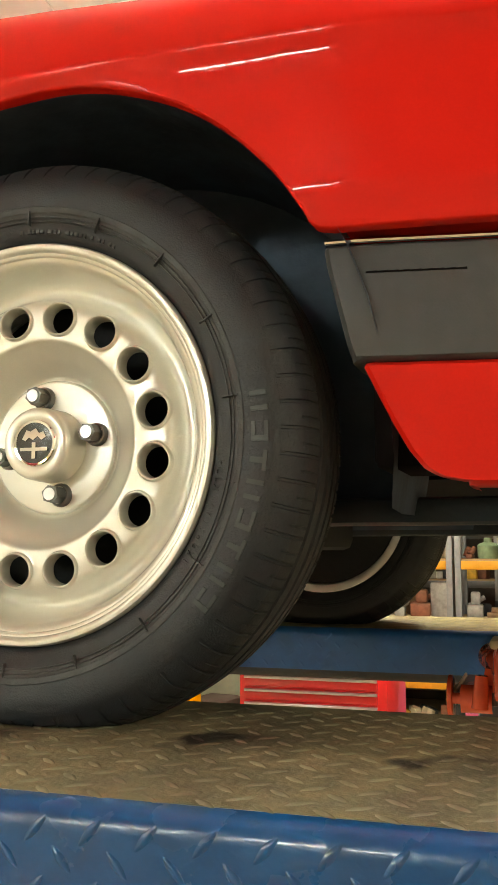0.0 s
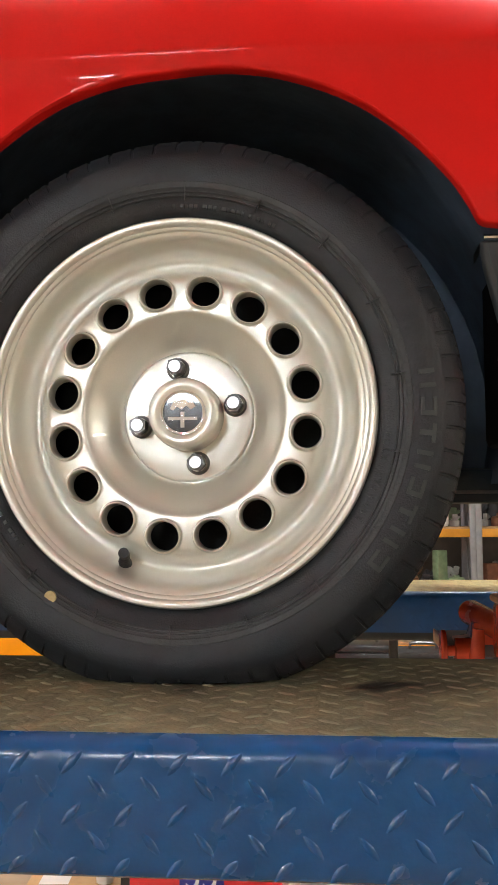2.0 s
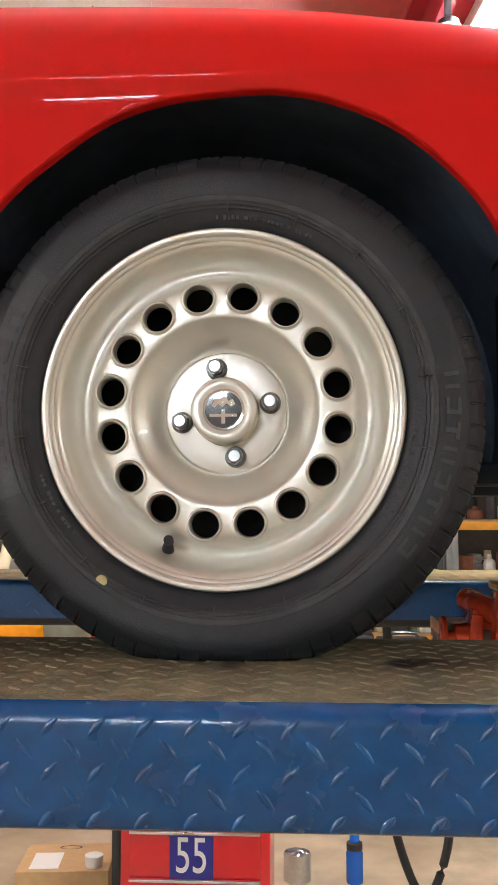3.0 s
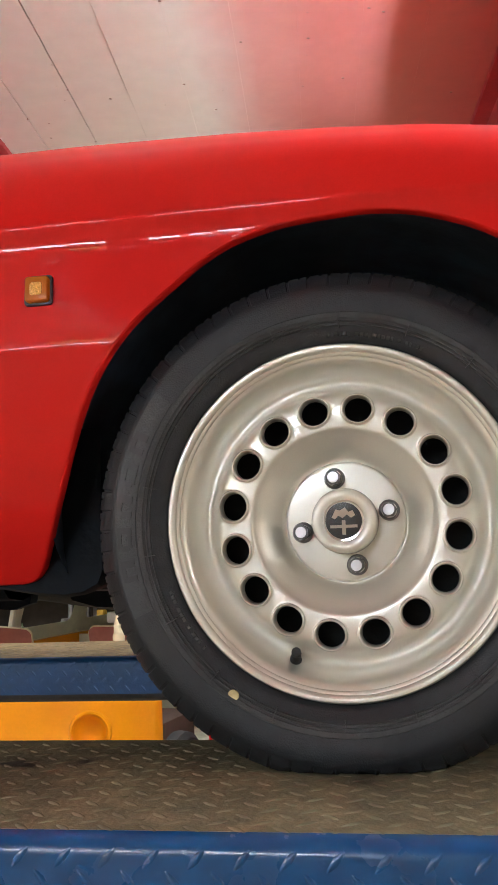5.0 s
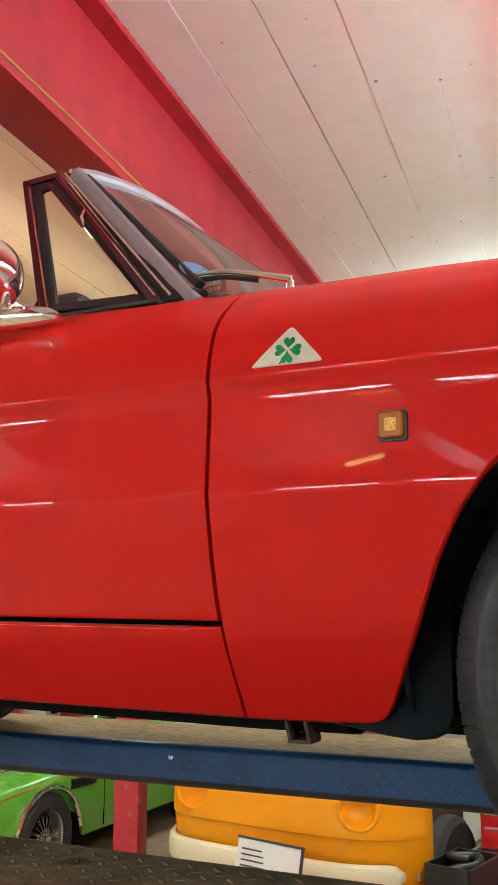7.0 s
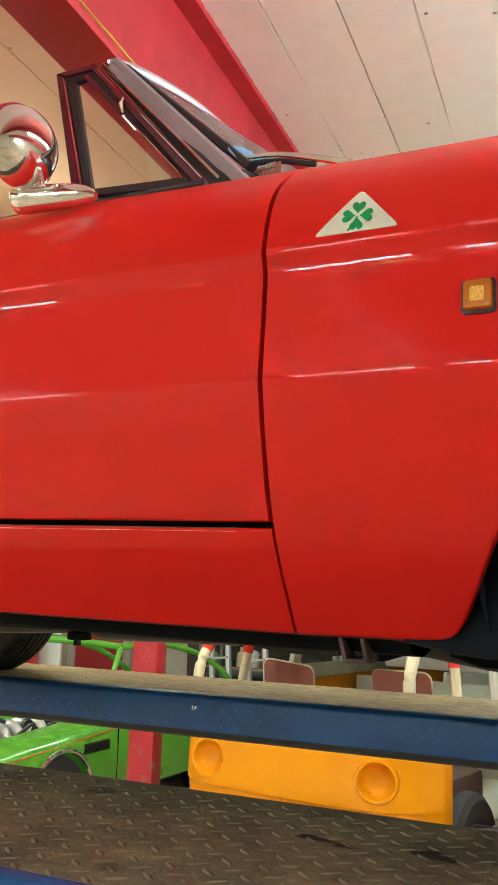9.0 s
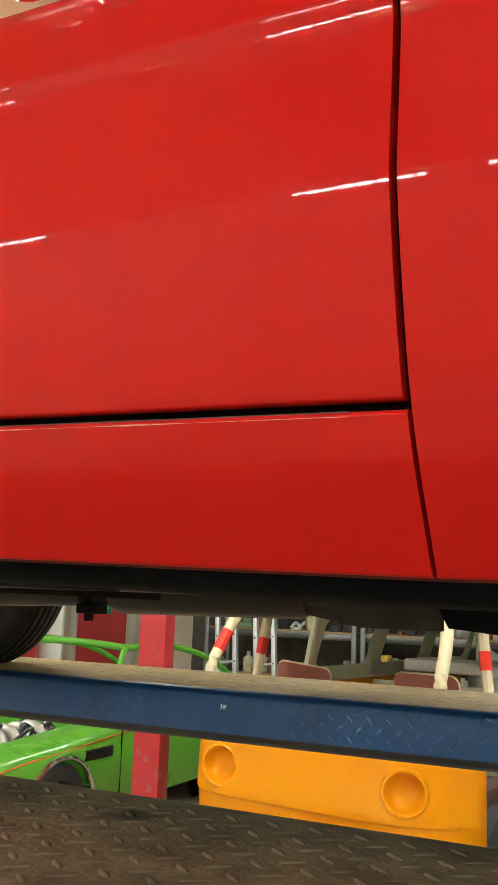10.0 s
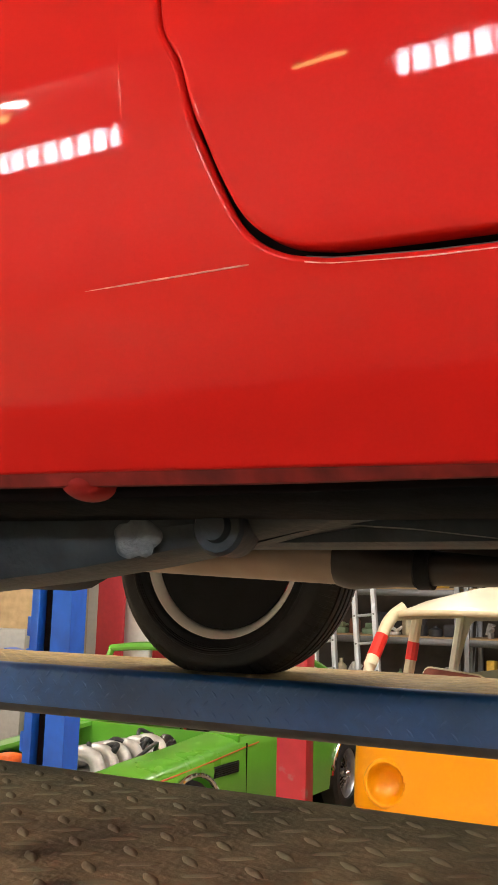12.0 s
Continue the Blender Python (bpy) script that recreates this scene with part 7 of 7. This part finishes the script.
def jack():
    v = thing("jacking_beam", pose(0, 0, 0), "orange-red jacking beam with round pads between the lift runways", "jack")
    part("cross_beam", boxed(0.46, 0.80, 0.17, 1.168, -0.105, -0.078, 0.006), BLACK, v, "dark steel cross beam")
    plate = part("slide_plate", boxed(0.358, 0.54, 0.70, 0.915, -0.078, -0.056, 0.003), OILY, v, "dark oily plate with a worn bright edge")
    part("plate_edge", boxed(0.353, 0.3575, 0.70, 0.915, -0.077, -0.053, 0.0015), WORN_GLINT, plate, "worn bright edge")
    part("ram", tubed([(0.405, 0.803, -0.006), (0.407, 0.797, -0.007), (0.410, 0.788, -0.008), (0.468, 0.605, -0.034), (0.470, 0.599, -0.035)], [0.014, 0.0205, 0.0235, 0.0235, 0.018], 28), JACKRED, v, "round orange-red ram")
    part("saddle", prismed([(0.385, -0.056), (0.372, -0.054), (0.372, -0.049), (0.398, -0.044), (0.404, -0.018), (0.440, -0.022), (0.520, -0.030), (0.520, -0.056)], 0.700, 0.762), JACKRED, v, angle=30)
    part("lug", tubed([(0.402, 0.640, -0.022), (0.400, 0.640, -0.05), (0.398, 0.640, -0.072)], [0.010, 0.012, 0.013], 14), JACKRED, v)
    part("side_boss", tubed([(0.43, 0.64, -0.045), (0.52, 0.64, -0.045)], 0.024, 20), JACKRED, v)
    part("post", boxed(0.424, 0.480, 0.560, 0.625, -0.050, 0.026, 0.007), JACKRED, v, "orange-red upright of the jack")
    part("post_recess", boxed(0.438, 0.466, 0.556, 0.5605, -0.010, 0.018, 0.001), OILY, v)
    part("pad", boxed(0.420, 0.486, 0.553, 0.632, 0.0265, 0.040, 0.005), WORN_GLINT, v, "worn pale jacking pad")
    part("knob", revolved([(0.0, -0.012), (0.012, -0.011), (0.017, -0.005), (0.018, 0.004), (0.012, 0.012), (0.0, 0.014)], 20, m=pose(0.446, 0.545, 0.018)), JACKRED, v)
    part("flange", tubed([(0.3445, 0.70, -0.066), (0.346, 0.70, -0.066), (0.352, 0.70, -0.066), (0.3535, 0.70, -0.066)], [0.032, 0.036, 0.036, 0.032], 28), JACKRED, v)
    part("barrel", tubed([(0.350, 0.68, -0.064), (0.366, 0.68, -0.064), (0.367, 0.68, -0.064), (0.415, 0.68, -0.064)], [0.009, 0.009, 0.022, 0.022], 20), JACKRED, v)


OILY = mat("oily_dark_steel", (0.075, 0.055, 0.045), 0.4, 0.4, 0.25, 40, 0.2, 80)
jack()

# ---- far end: shelves, ladders, door ----
SHELFGREY = mat("galvanised_shelf", (0.30, 0.31, 0.32), 0.45, 0.6, 0.1, 20)
SHELFORANGE = mat("yellow_orange_beam", (0.72, 0.33, 0.02), 0.5, 0, 0.08, 20)
PLANKS = mat("shelf_board", (0.38, 0.26, 0.13), 0.7, 0, 0.2, 12, 0.1, 60)
JUNK = [mat("junk_%s" % n, c, 0.6, mtl, 0.25, 20, 0.2, 60) for n, c, mtl in (("alloy", (0.38, 0.37, 0.35), 0.5), ("dark", (0.04, 0.04, 0.045), 0.2), ("cream", (0.55, 0.48, 0.32), 0.0), ("brown", (0.20, 0.12, 0.06), 0.0),
        ("green", (0.20, 0.28, 0.16), 0.0), ("pink", (0.65, 0.10, 0.22), 0.0), ("white", (0.65, 0.64, 0.60), 0.0), ("yellow", (0.65, 0.42, 0.05), 0.0), ("rust", (0.22, 0.09, 0.05), 0.2))]


def oddment(name, m, size, kind_i, rng, label, category):
    """A loose part or carton: one of several rough forms, softened and bent."""
    sx, sy, sz = size
    form = rng.randrange(4)
    bm = bmesh.new()
    if form == 0:
        box(bm, -sx / 2, sx / 2, -sy / 2, sy / 2, 0, sz, min(size) * 0.12)
    elif form == 1:
        revolve(bm, [(0.0, 0), (sx * 0.45, 0), (sx * 0.48, sz * 0.05), (sx * 0.48, sz * 0.62), (sx * 0.40, sz * 0.72), (sx * 0.18, sz * 0.80), (sx * 0.18, sz * 0.95), (sx * 0.16, sz), (0, sz)], 14, m=pose(0, 0, 0, 90))
    elif form == 2:
        box(bm, -sx / 2, sx / 2, -sy / 2, sy / 2, 0, sz * 0.5, min(size) * 0.1)
        box(bm, -sx / 4, sx / 3, -sy / 3, sy / 3, sz * 0.5, sz, min(size) * 0.1)
        tube(bm, [(-sx * 0.5, 0, sz * 0.4), (sx * 0.6, 0, sz * 0.8)], sz * 0.1, 8)
    else:
        tube(bm, smooth_path([(-sx / 2, 0, sz * 0.2), (-sx / 5, sy * 0.2, sz * 0.8), (sx / 5, -sy * 0.2, sz * 0.5), (sx / 2, 0, sz * 0.9)], 4), sz * 0.2, 8)
        box(bm, -sx / 3, sx / 3, -sy / 2, sy / 2, 0, sz * 0.35, min(size) * 0.08)
    ob = part(name, bm, JUNK[kind_i], None, m=m)
    return tagged(ob, label, category, "shelf clutter")


WORDS = {0: ("dull alloy engine part", "engine part"), 1: ("black greasy car part", "car part"), 2: ("cream carton", "carton"), 3: ("brown cardboard carton", "carton"), 4: ("faded green tin", "tin"),
         5: ("pink plastic box", "plastic box"), 6: ("white plastic container", "container"), 7: ("yellow tin", "tin"), 8: ("rusty metal car part", "car part")}


def shelving(x, y, wide, deep, levels, seed, turn=0, fill=0.92, rows=1, beam_paint=None, label="galvanised workshop shelving crowded with car parts"):
    m0 = pose(x, y, GROUND, 0, 0, turn)
    v = thing("shelving", m0, label, "shelving", "workshop shelves")
    for sx in (0, wide):
        for sy in (0, deep):
            part("upright", boxed(sx - 0.025, sx + 0.025, sy - 0.02, sy + 0.02, 0, levels[-1] + 0.5, 0.003), SHELFGREY, v)
        part("side_brace", tubed([(sx, 0, levels[0]), (sx, deep, levels[-1])], 0.008, 6), SHELFGREY, v)
    rng = random.Random(seed)
    for z in levels:
        part("beam", boxed(0.025, wide - 0.025, -0.02, 0.015, z - 0.07, z, 0.004), beam_paint or SHELFORANGE, v, "" if beam_paint else "yellow-orange shelf beam")
        part("board", boxed(0.0, wide, 0.0, deep, z, z + 0.018), PLANKS, v, "worn shelf board")
        for row in range(rows):
            xx = 0.05
            while xx < wide - 0.10:
                w, h = rng.uniform(0.05, 0.18), rng.uniform(0.06, 0.30)
                if rng.random() < fill:
                    k = rng.choice((0, 0, 1, 1, 1, 2, 3, 4, 6, 7, 8, 8))
                    lab, cat = WORDS[k]
                    oddment(cat.replace(" ", "_"), m0 @ pose(xx + w / 2, deep * (rng.uniform(0.18, 0.30) if row == 0 else rng.uniform(0.6, 0.75)), z + 0.018, 0, 0, rng.uniform(-35, 35)), (w, min(deep * 0.4, w * rng.uniform(0.7, 1.3)), h), k, rng, lab + " lying on a shelf", cat)
                xx += w + rng.uniform(0.004, 0.03)



shelving(-1.50, 6.9, 1.23, 0.55, (0.10, 0.62, 1.10, 1.58, 2.05), 21, rows=2)
shelving(-0.20, 6.9, 1.5, 0.55, (0.10, 0.62, 1.10, 1.58, 2.05), 22, rows=2)
shelving(1.35, 6.9, 1.5, 0.55, (0.10, 0.62, 1.10, 1.58, 2.05), 23, rows=2)
shelving(-5.6, 9.0, 1.8, 0.55, (0.3, 0.85, 1.35, 1.85), 24, beam_paint=NUT, label="dim shelving crowded with dark car parts")
shelving(-3.7, 9.0, 1.8, 0.55, (0.3, 0.85, 1.35, 1.85), 25, beam_paint=NUT, label="dim shelving crowded with dark car parts")
shelving(-1.8, 9.0, 1.8, 0.55, (0.3, 0.85, 1.35, 1.85), 26, beam_paint=NUT, label="dim shelving crowded with dark car parts")
# dark sheet added before the cream wall so the far end reads dim
tagged(part("wall_hanging", boxed(-6.3, 4.3, 9.90, 9.985, GROUND, 1.6), DARKWALL), "dark sheet added over the lower back wall, dimness put into its colour", "wall", kind="structure")


def ladder(x, y, lean, label):
    v = thing("ladder", pose(x, y, GROUND, -8, lean, 0), label, "ladder", "leaning ladders")
    for sx in (-0.10, 0.10):
        part("rail", boxed(sx - 0.022, sx + 0.022, -0.03, 0.03, 0.0, 2.9, 0.004), ALLOY, v)
        for k in range(10):
            part("rung_end", revolved([(0.0, -0.002), (0.010, -0.002), (0.011, 0.002)], 10, m=pose(sx, -0.031, 0.25 + 0.27 * k)), NUT, v)
    for k in range(10):
        part("rung", tubed([(-0.08, 0, 0.25 + 0.27 * k), (0.08, 0, 0.25 + 0.27 * k)], 0.014, 8), ALLOY, v)


ALLOY = mat("ladder_alloy", (0.62, 0.63, 0.65), 0.4, 0.5, 0.06, 30)
ladder(-4.72, 7.9, -7, "aluminium ladder leaning in the dim corner")
ladder(-4.28, 7.9, -7, "aluminium ladder leaning in the dim corner")

# red door with its white frame and a green safety sign
DOORRED = mat("red_door_paint", (0.64, 0.05, 0.07), 0.45, 0, 0.06, 20, second=(0.58, 0.045, 0.065), second_scale=3)
SIGNGREEN = mat("sign_green", (0.01, 0.30, 0.12), 0.4)
d = thing("door_1", pose(-7.74, Y1 - 0.002, GROUND), "red-painted door in a white frame", "door", kind="structure")
part("leaf", boxed(-0.40, 0.40, -0.045, 0.0, 0.01, 2.03, 0.004), DOORRED, d)
fr = bmesh.new()
for s in (-1, 1):
    box(fr, s * 0.46 - 0.055, s * 0.46 + 0.055, -0.07, 0.0, 0.0, 2.13, 0.005)
box(fr, -0.40, 0.40, -0.07, 0.0, 2.035, 2.13, 0.005)
part("door_frame", fr, WHITE, d)
sg = thing("safety_sign", pose(-7.74, Y1 - 0.05, 0.03), "small green safety sign with white marks on a red door", "sign")
part("plate", boxed(-0.14, 0.14, -0.004, 0.0, -0.11, 0.11), SIGNGREEN, sg)
for z in (0.05, -0.05):
    part("sign_cross", boxed(-0.11, -0.05, -0.0055, -0.004, z - 0.012, z + 0.012), WHITE, sg)
    part("sign_cross", boxed(-0.092, -0.068, -0.0062, -0.0055, z - 0.03, z + 0.03), WHITE, sg)
    part("sign_bar", boxed(-0.02, 0.10, -0.0055, -0.004, z + 0.008, z + 0.020), WHITE, sg)
    part("sign_bar", boxed(-0.02, 0.07, -0.0055, -0.004, z - 0.020, z - 0.008), WHITE, sg)
for x, w, name in ((-6.85, 0.35, "cabinet_panel"), (-8.95, 0.55, "cabinet_panel")):
    t = thing("wall_panel", pose(x, Y1 - 0.06, GROUND), "tall white panel against the back wall", "panel", "white wall panels")
    part(name, boxed(-w / 2, w / 2, 0.0, 0.055, 0.0, 2.3, 0.005), WHITE, t)
t = thing("red_screen", pose(-7.14, 7.6, GROUND), "tall red painted panel standing upright", "panel")
part("red_board", boxed(-0.17, 0.17, 0.0, 0.04, 0.0, 2.2, 0.006), DOORRED, t)
t = thing("white_screen", pose(-6.88, 7.72, GROUND), "tall white panel standing behind a red one", "panel")
part("white_board", boxed(-0.16, 0.16, 0.0, 0.04, 0.0, 2.2, 0.006), WHITE, t)
t = thing("wooden_panel", pose(-7.26, 5.9, GROUND + 1.38, 0, 0, 8), "pale plywood sheet standing on a grey cabinet", "panel")
part("plywood", boxed(-0.5, 0.5, 0.0, 0.02, 0.0, 1.2), PLANKS, t)
t = thing("steel_cabinet", pose(-7.26, 5.95, GROUND, 0, 0, 8), "plain grey steel cabinet under a plywood sheet", "cabinet")
part("carcass", boxed(-0.5, 0.5, -0.2, 0.25, 0.0, 1.38, 0.01), mat("grey_cabinet_paint", (0.30, 0.29, 0.27), 0.5, 0, 0.08, 20), t)
pk = thing("plastic_box", pose(-0.02, 5.5, GROUND), "tall pink plastic storage box on the floor", "plastic box")
part("tub", boxed(-0.11, 0.11, -0.10, 0.10, 0.0, 0.83, 0.012), JUNK[5], pk)
part("lid", boxed(-0.115, 0.115, -0.105, 0.105, 0.83, 0.86, 0.008), JUNK[5], pk)
# open black crate with hoses, beside the van
cr = thing("black_crate", pose(-1.235, 4.15, GROUND + 0.40, 0, 0, -12), "open black crate of thick grey hoses on a stand", "crate")
bm = bmesh.new()
box(bm, -0.125, 0.125, -0.2, 0.2, 0.0, 0.02)
for s in (-1, 1):
    box(bm, s * 0.125 - 0.008, s * 0.125 + 0.008, -0.2, 0.2, 0.02, 0.14)
    box(bm, -0.117, 0.117, s * 0.2 - 0.008, s * 0.2 + 0.008, 0.02, 0.14)
part("crate_body", bm, BLACKTRIM, cr, smooth=False)
part("grey_hose", tubed(smooth_path([(-0.07, -0.12, 0.06), (0.0, -0.13, 0.11), (0.08, -0.02, 0.12), (0.03, 0.12, 0.13), (-0.07, 0.06, 0.13), (-0.04, -0.06, 0.16), (0.05, -0.05, 0.15)], 6), 0.024, 12), HOSE, cr, "thick dark hose")
st = thing("low_stand", pose(-1.235, 4.15, GROUND, 0, 0, -12), "low dark steel stand under the crate", "stand")
part("stand_top", boxed(-0.17, 0.17, -0.21, 0.21, 0.375, 0.40, 0.004), BLACKTRIM, st)
for x in (-0.15, 0.15):
    for y in (-0.19, 0.19):
        part("leg", boxed(x - 0.015, x + 0.015, y - 0.015, y + 0.015, 0.0, 0.375), BLACKTRIM, st)
